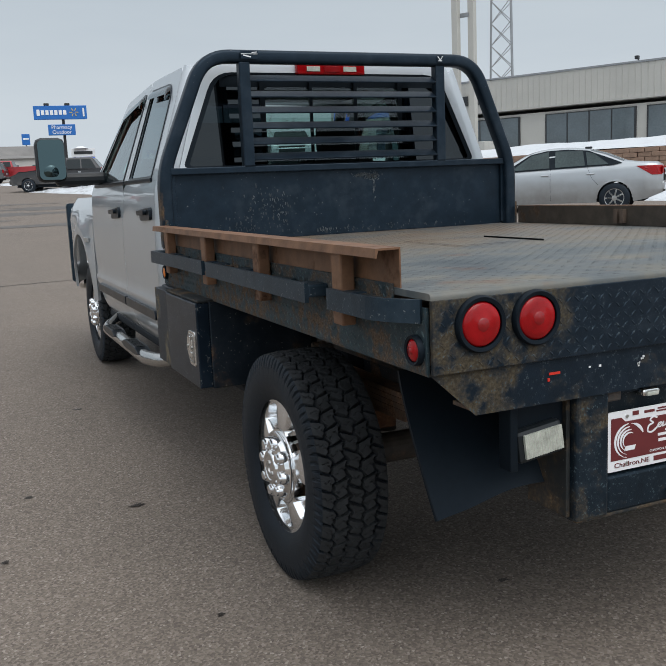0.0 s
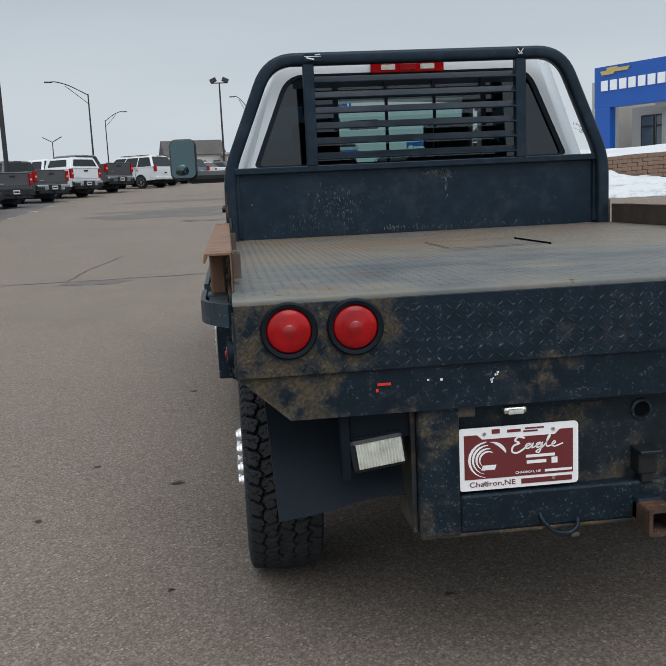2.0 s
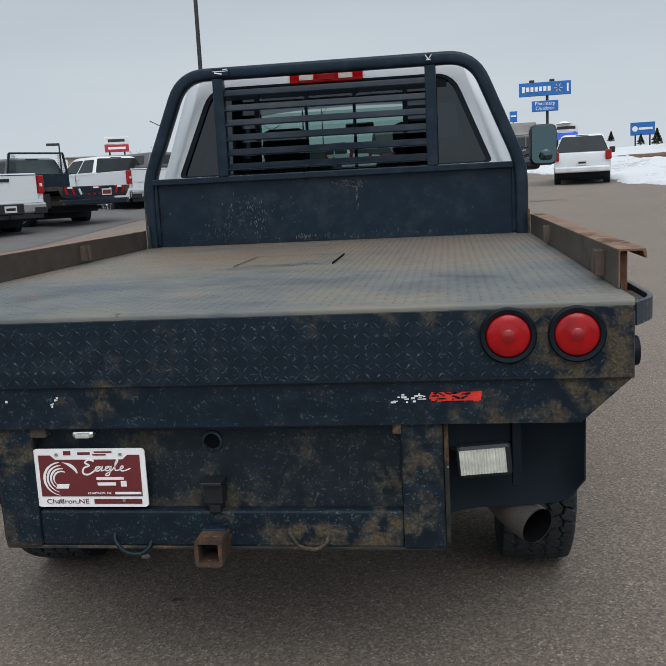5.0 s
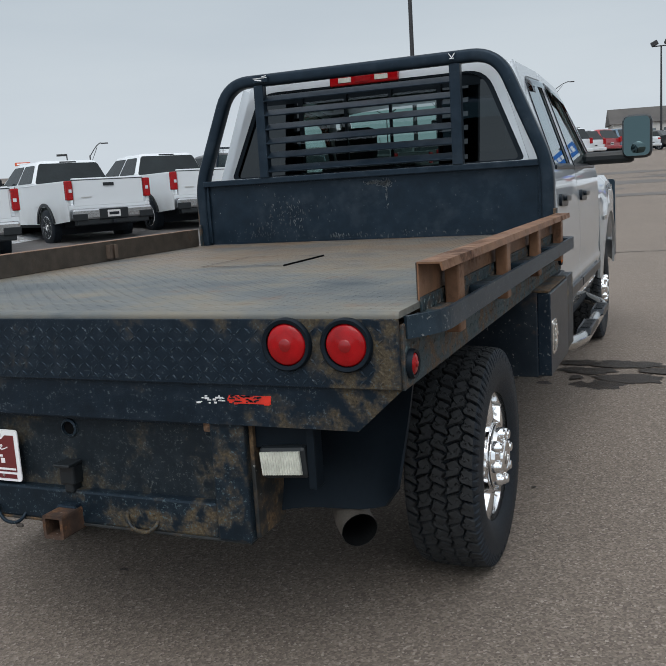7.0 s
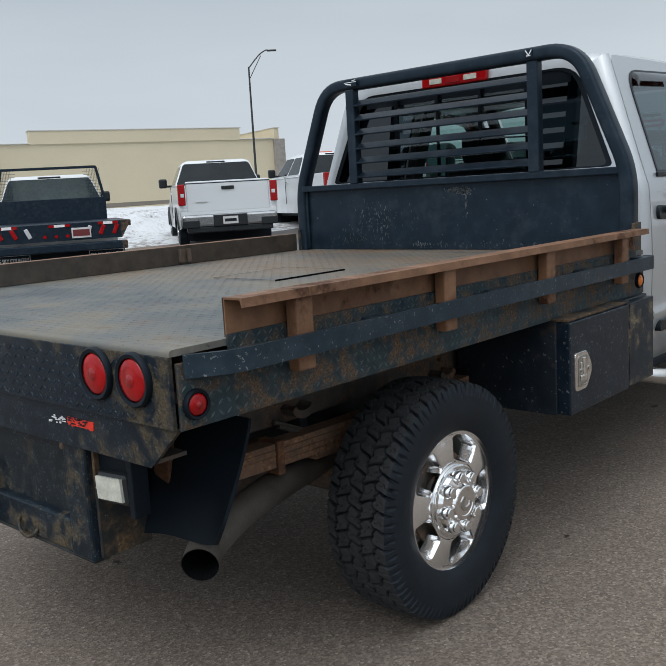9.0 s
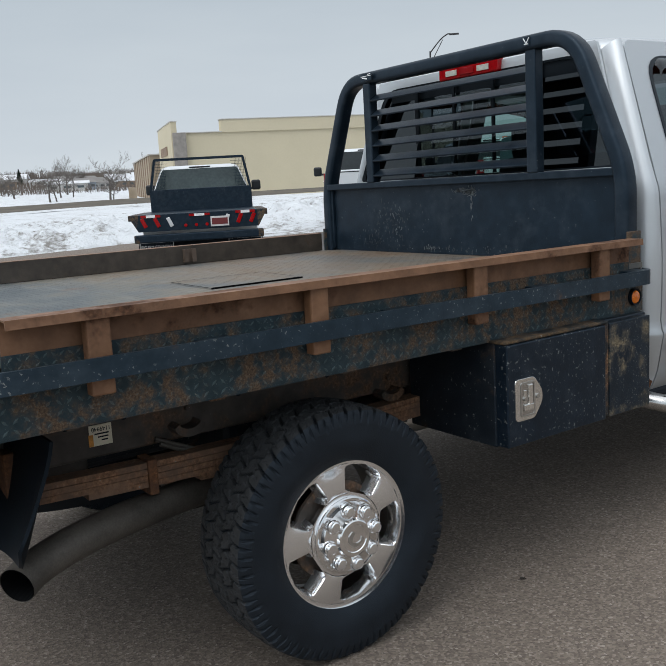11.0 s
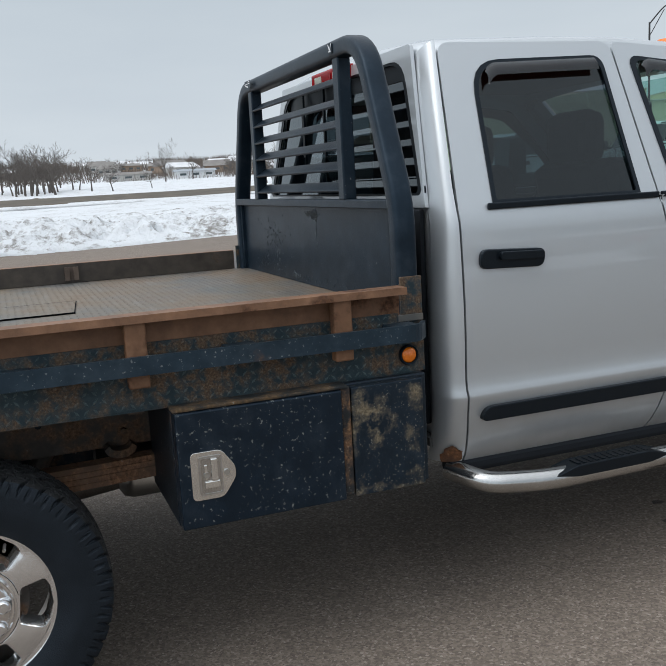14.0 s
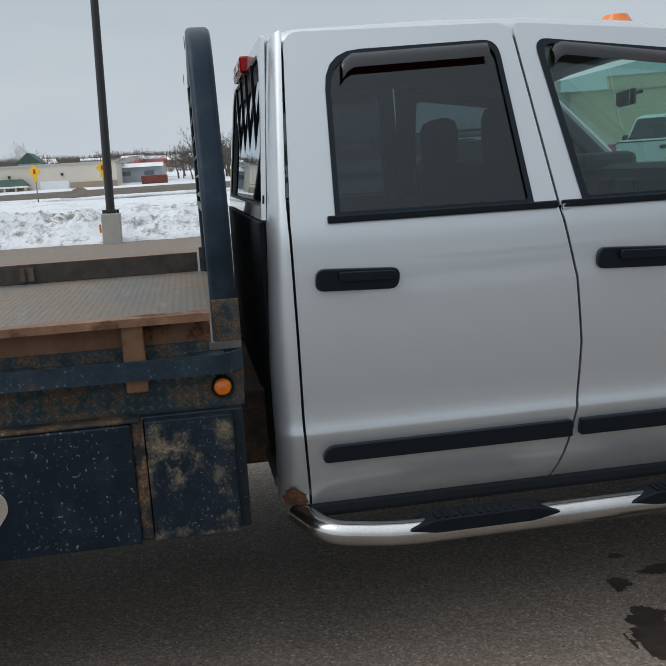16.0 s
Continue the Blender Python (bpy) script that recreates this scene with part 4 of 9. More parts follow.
# mud flaps
for sx in (-1, 1):
    bm = bmesh.new()
    x0, dy, zi, zo = (0.540, 0.105, 0.505, 0.553) if sx > 0 else (0.590, 0.145, 0.556, 0.508)
    xs, zs = lin(0, 1, 11), lin(0.0, 1.0, 11)

    def flap(u, v):
        zb = zi + (zo - zi) * u + 0.006 * math.sin(u * 7) + (0.05 if sx > 0 else 0.0) * max(0, (u - 0.86) / 0.14) ** 2
        return (sx * (x0 + (0.955 - x0) * u - 0.02 * v * u), 0.287 - dy * v ** 1.3 + 0.03 * math.sin(u * 3.0) * v, 0.875 + (zb - 0.875) * v)
    grid(bm, xs, zs, flap)
    part("mud_flap", thick(bm, 0.009), M_FLAP, truck, "black rubber mud flap", smooth=50)

# deck hatch lines and stray marks
bm = bmesh.new()
for p, q, w in (((-0.21, 1.172), (0.176, 1.158), 0.008), ((0.17, 1.157), (0.166, 1.565), 0.006), ((-0.21, 1.17), (-0.207, 1.60), 0.006), ((-0.207, 1.60), (0.166, 1.562), 0.004)):
    p, q = Vector((*p, 0)), Vector((*q, 0))
    d = (q - p).normalized()
    s = Vector((-d.y, d.x, 0)) * w / 2
    vs = [bm.verts.new((v.x, v.y, DZ + 0.0042)) for v in (p - s, q - s, q + s, p + s)]
    bm.faces.new(vs)
tagged(part("hatch_gap", bm, M_SOOT_SHADE, deck), kind="stuff")
# black strip painted as the shaded upright side of the raised hatch plate
part("hatch_edge", boxes(((0.168, 1.361, DZ + 0.003), (0.003, 0.408, 0.007), 0, pose(0, 0, 0, 0, 0, 0.56))), M_SOOT_SHADE, deck, "black strip as the shaded edge of the hatch")

# headache rack
M_SCUFF = plain("scuffed_paint", (0.030, 0.039, 0.047), 0.6, 0, 0.5, 60)
M_SCRAPE = plain("scraped_grey_paint", (0.085, 0.098, 0.105), 0.65, 0, 0.5, 60)
rack_sec = rounded(0.062, 0.074, 0.016, 3)
bm = bmesh.new()
prof = fillet([(-0.992, 2.55, DZ - 0.01), (-0.992, 2.55, 1.45), (-0.765, 2.547, 1.992), (0.742, 2.53, 1.992), (0.972, 2.53, 1.45), (0.972, 2.53, DZ - 0.01)], [0, 0.10, 0.13, 0.13, 0.10, 0], 8)
sweep(bm, prof, rack_sec, up=(0, 1, 0))
rack = part("headache_rack", bm, M_RACK, truck, "black tubular headache rack with louvred window guard", smooth=50)
bm = bmesh.new()
prism(bm, [(-0.965, DZ + 0.002), (0.945, DZ + 0.002), (0.945, 1.42), (0.935, 1.462), (-0.955, 1.462), (-0.965, 1.42)], "y", 2.545, 2.552)
part("panel", bm, M_RACK, rack, "scuffed black steel panel")
part("top_angle", boxes(((-0.01, 2.53, 1.452), (1.91, 0.042, 0.032), 0.004)), M_RACK, rack)
bm = bmesh.new()
random.seed(17)
for cx, cz, n, w, h in ((-0.45, 1.26, 90, 0.22, 0.14), (-0.62, 1.17, 60, 0.14, 0.06), (-0.1, 1.13, 50, 0.4, 0.02), (0.45, 1.13, 30, 0.3, 0.02)):
    for k in range(n):
        box(bm, (cx + random.gauss(0, w * 0.5), 2.5445, cz + random.gauss(0, h * 0.5)), (random.uniform(0.0015, 0.006), 0.0012, random.uniform(0.002, 0.014)), 0, pose(0, 0, 0, 0, random.uniform(-12, 12), 0))
tagged(part("scuff_mark", bm, M_SCUFF, rack, "grey scuffed paint"), kind="stuff")
bm = bmesh.new()
for cx, cz, n, w, h, tilt in ((0.055, 1.405, 60, 0.05, 0.010, 70), (0.125, 1.395, 90, 0.045, 0.018, 50), (0.13, 1.36, 26, 0.008, 0.06, 4), (-0.46, 1.30, 26, 0.12, 0.05, 10), (-0.40, 1.22, 20, 0.03, 0.05, 4), (-0.16, 1.135, 16, 0.06, 0.012, 20)):
    for k in range(n):
        box(bm, (cx + random.gauss(0, w * 0.5), 2.5442, cz + random.gauss(0, h * 0.5)), (random.uniform(0.001, 0.004), 0.0012, random.uniform(0.004, 0.016)), 0, pose(0, 0, 0, 0, random.gauss(0, tilt), 0))
tagged(part("scrape", bm, M_SCRAPE, rack, "pale scraped paint"), kind="stuff")
for sx in (-1, 1):
    part("flange", boxes(((sx * 0.945 - 0.01, 2.538, 1.28), (0.022, 0.02, 0.33), 0.003)), M_RACK, rack)
    part("post", boxes(((-0.568 if sx < 0 else 0.528, 2.53, 1.715), (0.056, 0.050, 0.50), 0.006)), M_RACK, rack)
    part("foot_plate", boxes(((sx * 1.003, 2.535, 1.095), (0.012, 0.075, 0.26), 0.002)), M_SKIRT, rack, "rusted foot plate")
for k in range(6):
    z = 1.890 - 0.0755 * k
    bm = boxes(((-0.020, 2.532, z), (1.06, 0.060, 0.0085), 0.002, pose(0, 0, 0, 33, 0, 0)))
    part("louvre", bm, M_RACK, rack)
for x, w in ((-0.545, 0.088), (0.522, 0.036)):
    st = part("sticker", boxes(((x, 2.4925, 1.995), (w, 0.0015, 0.036))), M_RACK, rack)
    bm = bmesh.new()
    if w > 0.05:
        box(bm, (x, 2.4912, 1.999), (w * 0.95, 0.001, 0.003))
        box(bm, (x - 0.012, 2.4912, 1.989), (w * 0.45, 0.001, 0.006), 0, pose(0, 0, 0, 0, 12, 0))
        box(bm, (x + 0.025, 2.4912, 2.007), (w * 0.3, 0.001, 0.004), 0, pose(0, 0, 0, 0, -8, 0))
    else:
        for s in (-1, 1):
            box(bm, (x + s * 0.008, 2.4912, 1.999), (0.004, 0.001, 0.026), 0, pose(0, 0, 0, 0, s * 35, 0))
        box(bm, (x, 2.4912, 1.985), (0.022, 0.001, 0.004))
    part("sticker_print", bm, M_TAPEWHITE, st, "worn pale sticker print")

# tool boxes under the deck
for sx in (-1, 1):
    tb = part("tool_box", boxes(((sx * 0.82, 2.146, 0.735), (0.44, 0.826, 0.362), 0.006)), M_BOXSIDE, truck, "black steel underbody tool box with chipped paint")
    part("box_hinge_strip", boxes(((sx * 1.062, 2.262, 0.740), (0.040, 0.034, 0.350), 0.006)), M_HINGE, tb, "rusted hinge strip")
    part("box_door", boxes(((sx * 1.066, 1.990, 0.735), (0.056, 0.512, 0.350), 0.005)), M_BOX, tb, "chipped black door")
    part("box_side_plate", boxes(((sx * 1.052, 2.404, 0.735), (0.060, 0.244, 0.350), 0.003)), M_RUSTPLATE, tb, "black plate with rust patches")
    part("drip_rail", boxes(((sx * 1.050, 2.00, 0.9165), (0.075, 0.54, 0.010), 0.003)), M_FLANGE, tb)
    bm = bmesh.new()
    ol = closed_round([(1.768, 0.645), (1.860, 0.645), (1.900, 0.700), (1.900, 0.735), (1.860, 0.790), (1.768, 0.790)], 0.016, 4)
    prism(bm, ol, "x", sx * 1.093, sx * 1.098)
    latch = part("latch", bevel_all(bm, 0.0015), M_STAINLESS, tb, "stainless paddle latch")
    bm = bmesh.new()
    o, i = rounded(0.070, 0.118, 0.008, 3), rounded(0.058, 0.106, 0.006, 3)
    f1 = lambda u, v: (sx * 1.1005, 1.825 + u, 0.717 + v)
    a0, b0 = band(bm, o, i, f1)
    part("latch_rim", thick(bm, 0.002), M_ALLOY, latch)
    # flat plate in duller metal: the recess's shade is put into its colour
    part("latch_dish", boxes(((sx * 1.0985, 1.825, 0.717), (0.001, 0.056, 0.104), 0.0)), M_BAR, latch, "shaded dish of the latch")
    part("paddle", boxes(((sx * 1.101, 1.836, 0.733), (0.008, 0.020, 0.070), 0.004), ((sx * 1.101, 1.828, 0.690), (0.008, 0.046, 0.024), 0.004), ((sx * 1.100, 1.811, 0.728), (0.006, 0.010, 0.046), 0.003)), M_STAINLESS, latch)
    for ly in (1.812, 1.872):
        part("lock", cyls(((sx * 1.097, ly, 0.72), (sx * 1.104, ly, 0.72), 0.0085, 14)), M_ALLOY, latch)


# ---------------------------------------------------------------- wheels
def tyre_mesh(R=0.399, W=0.246, rim_r=0.240):
    """A tyre round the x axis, its outer side towards +x, with an all-terrain tread."""
    rng = np.random.RandomState(5)
    half = W / 2
    prof = []
    for t in np.linspace(-1, 1, 61):
        prof.append((t * (half - 0.018), R - 0.006 * abs(t) ** 3, 1.0))
    side = [(half - 0.009, R - 0.009, 1.0), (half - 0.003, R - 0.020, 0.9), (half + 0.001, R - 0.034, 0.6), (half + 0.003, R - 0.048, 0.25), (half + 0.003, R - 0.056, 0.0), (half + 0.006, R - 0.085, 0.0), (half + 0.004, R - 0.115, 0.0),
            (half - 0.004, R - 0.138, 0.0), (half - 0.010, rim_r + 0.006, 0.0), (half - 0.018, rim_r - 0.008, 0.0)]
    prof = [(-a, r, g) for a, r, g in side[::-1]] + prof + side
    n_t = 720
    circ = 2 * math.pi * R
    cols, rows = 5, 44

    def tri(v):
        return 2 * np.abs(v - np.floor(v + 0.5))

    def tread(a, arc):
        """Depth factor, 0 in a groove and 1 on a block, at the offset a across and arc along the tread."""
        v = arc / circ * rows
        u = (a / W + 0.5) * cols
        uz = u + 0.30 * (tri(v) - 0.5) + 0.10 * (tri(2 * v + 0.3) - 0.5)
        col = np.floor(uz)
        du = np.minimum(uz - col, col + 1 - uz) * W / cols
        du = np.where((np.minimum(np.abs(uz), np.abs(uz - cols)) < 0.5), 1.0, du)
        vz = v + 0.5 * np.mod(col, 2) + 0.36 * (uz - col - 0.5) * np.where(np.mod(col, 2) > 0.5, 1, -1)
        rowi = np.floor(vz)
        dv = np.minimum(vz - rowi, rowi + 1 - vz) * circ / rows
        sipe = np.abs(vz - rowi - 0.5 + 0.10 * np.sin((uz - col) * 12)) * circ / rows
        groove = np.clip((np.minimum(du, dv * 0.9) - 0.0022) / 0.0024, 0, 1)
        return np.minimum(groove, 0.66 + 0.34 * np.clip(sipe / 0.0020, 0, 1))
    th = np.arange(n_t) / n_t * 2 * math.pi
    verts = []
    for a, r, g in prof:
        aa = np.full(n_t, a)
        if g > 0:
            gap = 1 - tread(aa, th * R)
            shoulder = abs(a) > half - 0.012
            rr = r - (0.009 if shoulder else 0.017) * g * gap
            if shoulder:
                aa = aa - math.copysign(0.004 * min(1.0, g * 1.3), a) * gap
        else:
            rr = np.full(n_t, r)
        verts += [(aa[k], rr[k] * math.cos(th[k]), rr[k] * math.sin(th[k])) for k in range(n_t)]
    faces = []
    for j in range(len(prof) - 1):
        for k in range(n_t):
            q = (k + 1) % n_t
            faces.append((j * n_t + k, j * n_t + q, (j + 1) * n_t + q, (j + 1) * n_t + k))
    return verts, faces


def rim_bm():
    """Five broad spokes between a dished centre and the lip; the windows have rounded corners."""
    bm = bmesh.new()
    n_s, r0, r1, fl = 5, 0.124, 0.212, 0.015
    rs = lin(r0, r1, 25)

    def half(r):
        e = min(r - r0, r1 - r)
        k = 0.0 if e > fl else 1 - math.sqrt(max(0.0, 1 - (1 - e / fl) ** 2))
        f = 0.180 + 0.03 * (r - r0) / (r1 - r0)
        return f + (0.5 - f) * k

    def dish(r):
        return interp(r, (0.09, 0.118, 0.14, 0.18, 0.206, 0.222, 0.230, 0.237), (0.014, 0.010, 0.011, 0.007, 0.003, 0.004, 0.011, 0.012))

    us = [-1, -0.86, -0.6, -0.2, 0, 0.2, 0.6, 0.86, 1]
    for q in range(n_s):
        rows = []
        for r in rs:
            row = []
            for u in us:
                th = 2 * math.pi * (q + u * half(r)) / n_s
                crown = 0.004 * (1 - abs(u) ** 3)
                fade = math.sin(math.pi * (r - r0) / (r1 - r0)) ** 0.6 if r0 < r < r1 else 0.0
                row.append(bm.verts.new((dish(r) + crown * fade, r * math.cos(th), r * math.sin(th))))
            rows.append(row)
        for a, b in zip(rows, rows[1:]):
            for k in range(len(us) - 1):
                bm.faces.new((a[k], a[k + 1], b[k + 1], b[k]))
    n_t = 100
    for ra, rb in ((0.112, r0), (r1, 0.2165), (0.2165, 0.222), (0.222, 0.226), (0.226, 0.230), (0.230, 0.237)):
        ring = [[bm.verts.new((dish(r), r * math.cos(2 * math.pi * k / n_t), r * math.sin(2 * math.pi * k / n_t))) for k in range(n_t)] for r in (ra, rb)]
        for k in range(n_t):
            m2 = (k + 1) % n_t
            bm.faces.new((ring[0][k], ring[0][m2], ring[1][m2], ring[1][k]))
    bmesh.ops.remove_doubles(bm, verts=bm.verts, dist=0.0004)
    bmesh.ops.recalc_face_normals(bm, faces=bm.faces)
    # walls of the windows slope inwards
    rim_e = []
    for e in bm.edges:
        mid = (e.verts[0].co + e.verts[1].co) / 2
        if len(e.link_faces) == 1 and r0 + 0.0008 < math.hypot(mid.y, mid.z) < r1 - 0.0008:
            rim_e.append(e)
    for steps, (dx, pull) in enumerate(((-0.009, 0.085), (-0.040, 0.13))):
        res = bmesh.ops.extrude_edge_only(bm, edges=rim_e)
        rim_e = [g for g in res["geom"] if isinstance(g, bmesh.types.BMEdge) and len(g.link_faces) == 1]
        for vt in [g for g in res["geom"] if isinstance(g, bmesh.types.BMVert)]:
            a = math.atan2(vt.co.z, vt.co.y) * n_s / (2 * math.pi)
            ac = (math.floor(a) + 0.5) * 2 * math.pi / n_s
            cy, cz = 0.166 * math.cos(ac), 0.166 * math.sin(ac)
            vt.co.x += dx
            vt.co.y += (cy - vt.co.y) * pull
            vt.co.z += (cz - vt.co.z) * pull
    lathe(bm, ((0.012, 0.237), (0.004, 0.2385), (-0.012, 0.236)), (0, 0, 0), (1, 0, 0), 100, caps=False)
    return bm


TV, TF = tyre_mesh()


def wheel_at(x, y, z, flip, turn):
    m = pose(x, y, z, 0, 0, 180 if flip else 0) @ pose(0, 0, 0, turn, 0, 0)
    if not WHEELS:
        ty = raw("wheel", TV, TF, M_TYRE, truck, "all-terrain tyre on a polished alloy wheel")
        ty.data.materials.append(M_TREAD)
        for f in ty.data.polygons:
            on_tread = math.hypot(f.center.y, f.center.z) > 0.345
            f.use_smooth = not on_tread
            # paler dusty rubber on block tops only; the darker grooves have shade painted in
            f.material_index = 1 if on_tread and math.hypot(f.center.y, f.center.z) > 0.386 else 0
        rim = part("rim", rim_bm(), M_RIM, ty, "polished five-spoke alloy rim", smooth=38)
        rim.location.x = 0.092
        rim.data.transform(Matrix.Diagonal((1.0, 1.05, 1.05, 1)))
        bm = bmesh.new()
        lathe(bm, ((-0.012, 0.247), (-0.04, 0.232), (-0.19, 0.226), (-0.20, 0.242)), (0.090, 0, 0), (1, 0, 0), 60, caps=False)
        part("barrel", bm, M_ALLOY, ty, "polished inner barrel", smooth=50)
        bm = bmesh.new()
        lathe(bm, ((-0.02, 0.118), (0.020, 0.1225), (0.027, 0.121), (0.029, 0.117), (0.024, 0.1135), (0.024, 0.108), (0.040, 0.100), (0.046, 0.080), (0.051, 0.062), (0.060, 0.0580), (0.0625, 0.054), (0.0625, 0.044), (0.0600, 0.0415), (0.0600, 0.0001)), (0, 0, 0), (1, 0, 0), 56)
        cap = part("hub_cap", bm, M_CHROME, ty, "chrome hub cap with lug covers", smooth=30)
        cap.location.x = 0.086
        first = None
        for k in range(8):
            a = 2 * math.pi * (k + 0.5) / 8
            if first is None:
                bm = bmesh.new()
                lathe(bm, ((-0.03, 0.0275), (0.004, 0.0245), (0.020, 0.0225), (0.0225, 0.0205), (0.0225, 0.0180), (0.0285, 0.0170), (0.0310, 0.0140), (0.0315, 0.0001)), (0, 0, 0), (1, 0, 0), 20)
                lug = first = part("lug_cover", bm, M_RIM, ty, smooth=32)
            else:
                lug = new("lug_cover", first.data)
                lug.parent = ty
            lug.location = (0.118, 0.0865 * math.cos(a), 0.0865 * math.sin(a))
        bm = bmesh.new()
        prism(bm, closed_round([(-0.026, 0.004), (-0.016, 0.022), (0.004, 0.026), (0.010, 0.014), (-0.004, 0.010), (-0.014, -0.002), (-0.006, -0.016), (0.012, -0.020), (0.022, -0.010), (0.026, -0.024), (0.006, -0.030), (-0.020, -0.022)], 0.004, 2), "x", 0.0, 0.003)
        em = part("emblem", bm, M_ALLOY, ty)
        em.location.x = 0.086 + 0.0602
        bm = bmesh.new()
        lathe(bm, ((0.04, 0.16), (0.05, 0.158), (0.055, 0.05), (-0.10, 0.05), (-0.1, 0.16)), (0, 0, 0), (1, 0, 0), 40)
        part("brake_disc", bm, M_UNDER, ty)
        bm = bmesh.new()
        for a0, n in ((20, 9), (110, 5), (200, 9), (300, 6)):
            for k in range(n):
                a = radians(a0 + 5.6 * k)
                box(bm, (0.1262, 0.0, 0.314), (0.004, 0.020 if k % 3 else 0.010, 0.026), 0.001, Matrix.Rotation(a, 4, "X"))
        tagged(part("sidewall_lettering", bm, M_TYRE, ty, "raised black lettering drawn as bars"), kind="stuff")
        bm = bmesh.new()
        lathe(bm, ((0.1220, 0.343), (0.1260, 0.341), (0.1260, 0.337), (0.1220, 0.335)), (0, 0, 0), (1, 0, 0), 90, caps=False)
        part("sidewall_rib", bm, M_TYRE, ty, smooth=40)
        part("valve_stem", cyls(((0.075, 0.178, 0.092), (0.108, 0.172, 0.088), 0.005, 10)), M_ALLOY, ty)
        ty.matrix_basis = m
        WHEELS.append(ty)
        return ty
    w = copy_thing(WHEELS[0], m)
    w.parent = truck
    return w


WHEELS = []
random.seed(11)
wheel_at(0.872, HUB_Y + 0.018, 0.397, False, 30)
wheel_at(-0.888, HUB_Y - 0.015, 0.397, True, 12)
wheel_at(0.845, FRONT_Y, 0.462, False, 55)
wheel_at(-0.850, FRONT_Y, 0.462, True, 40)


# ---------------------------------------------------------------- cab
CX = -0.012
SZ = (0.535, 0.58, 0.625, 0.68, 0.74, 0.785, 0.797, 0.815, 0.85, 0.96, 1.10, 1.25, 1.34, 1.39, 1.42)
SX = (0.925, 0.955, 0.975, 0.988, 1.000, 1.010, 1.012, 1.004, 0.998, 1.003, 1.003, 0.996, 0.990, 0.984, 0.972)


def skin(z):
    return interp(z, SZ, SX) if z <= 1.42 else 0.972 - (z - 1.42) * 0.335


def seam_r(z):
    return 2.738 + max(0.0, z - 1.48) * 0.08 + max(0.0, 0.8 - z) * 0.05


def seam_b(z):
    return interp(z, (0.55, 0.62, 0.70, 0.85, 0.99, 1.2, 1.42, 1.97), (3.535, 3.560, 3.583, 3.606, 3.618, 3.608, 3.564, 3.490))


def seam_f(z):
    return interp(z, (0.5, 0.8, 1.2, 1.42), (4.60, 4.72, 4.76, 4.78))


def y_back(z):
    return 2.685 + max(0.0, z - 1.45) * 0.09 - 0.028 * interp(z, (1.0, 1.5), (1, 0))


ZR_Y = (2.726, 2.736, 2.755, 2.82, 3.26, 3.55, 3.91, 4.11, 4.24)
ZR_Z = (1.962, 1.978, 1.992, 2.005, 2.018, 2.018, 1.996, 1.964, 1.928)


def roof_z(x, y):
    ax = abs(x)
    return interp(y, ZR_Y, ZR_Z) + interp(ax, (0, 0.4, 0.60, 0.68, 0.74, 0.775, 0.793, 0.802), (0.028, 0.02, 0.007, -0.002, -0.013, -0.027, -0.047, -0.076))


def roof_x(x, y):
    """The roof's edge meets the sides, and its rear corners are rounded."""
    ax = abs(x)
    if ax > 0.78:
        ax = skin(roof_z(x, y)) - (0.009 if ax < 0.80 else 0.012)
    ax -= 0.085 * max(0.0, (2.82 - y) / 0.094) ** 2 * min(1.0, max(0.0, (abs(x) - 0.4) / 0.38))
    return math.copysign(ax, x)


zs_low = [0.552, 0.562, 0.58, 0.605, 0.64, 0.68, 0.72, 0.757, 0.782, 0.792, 0.800, 0.814, 0.83, 0.856, 0.91, 1.0, 1.1, 1.2, 1.28, 1.34, 1.38, 1.42]
roof = bmesh.new()
grid(roof, [-0.802, -0.793, -0.764, -0.735, -0.68, -0.6, -0.4, -0.2, 0, 0.2, 0.4, 0.6, 0.68, 0.735, 0.764, 0.793, 0.802], [2.726, 2.730, 2.736, 2.745, 2.755, 2.78, 2.82, 3.0, 3.26, 3.55, 3.75, 3.91, 4.02, 4.11, 4.18, 4.24],
     lambda x, y: (CX + roof_x(x, y), y, roof_z(x, y)))
cab = part("cab", thick(roof, 0.02), P_SILVER, truck, "silver metallic crew cab", smooth=40)
part("headliner", boxes(((CX, 3.42, 1.945), (1.36, 1.40, 0.012))), M_DASH, cab)

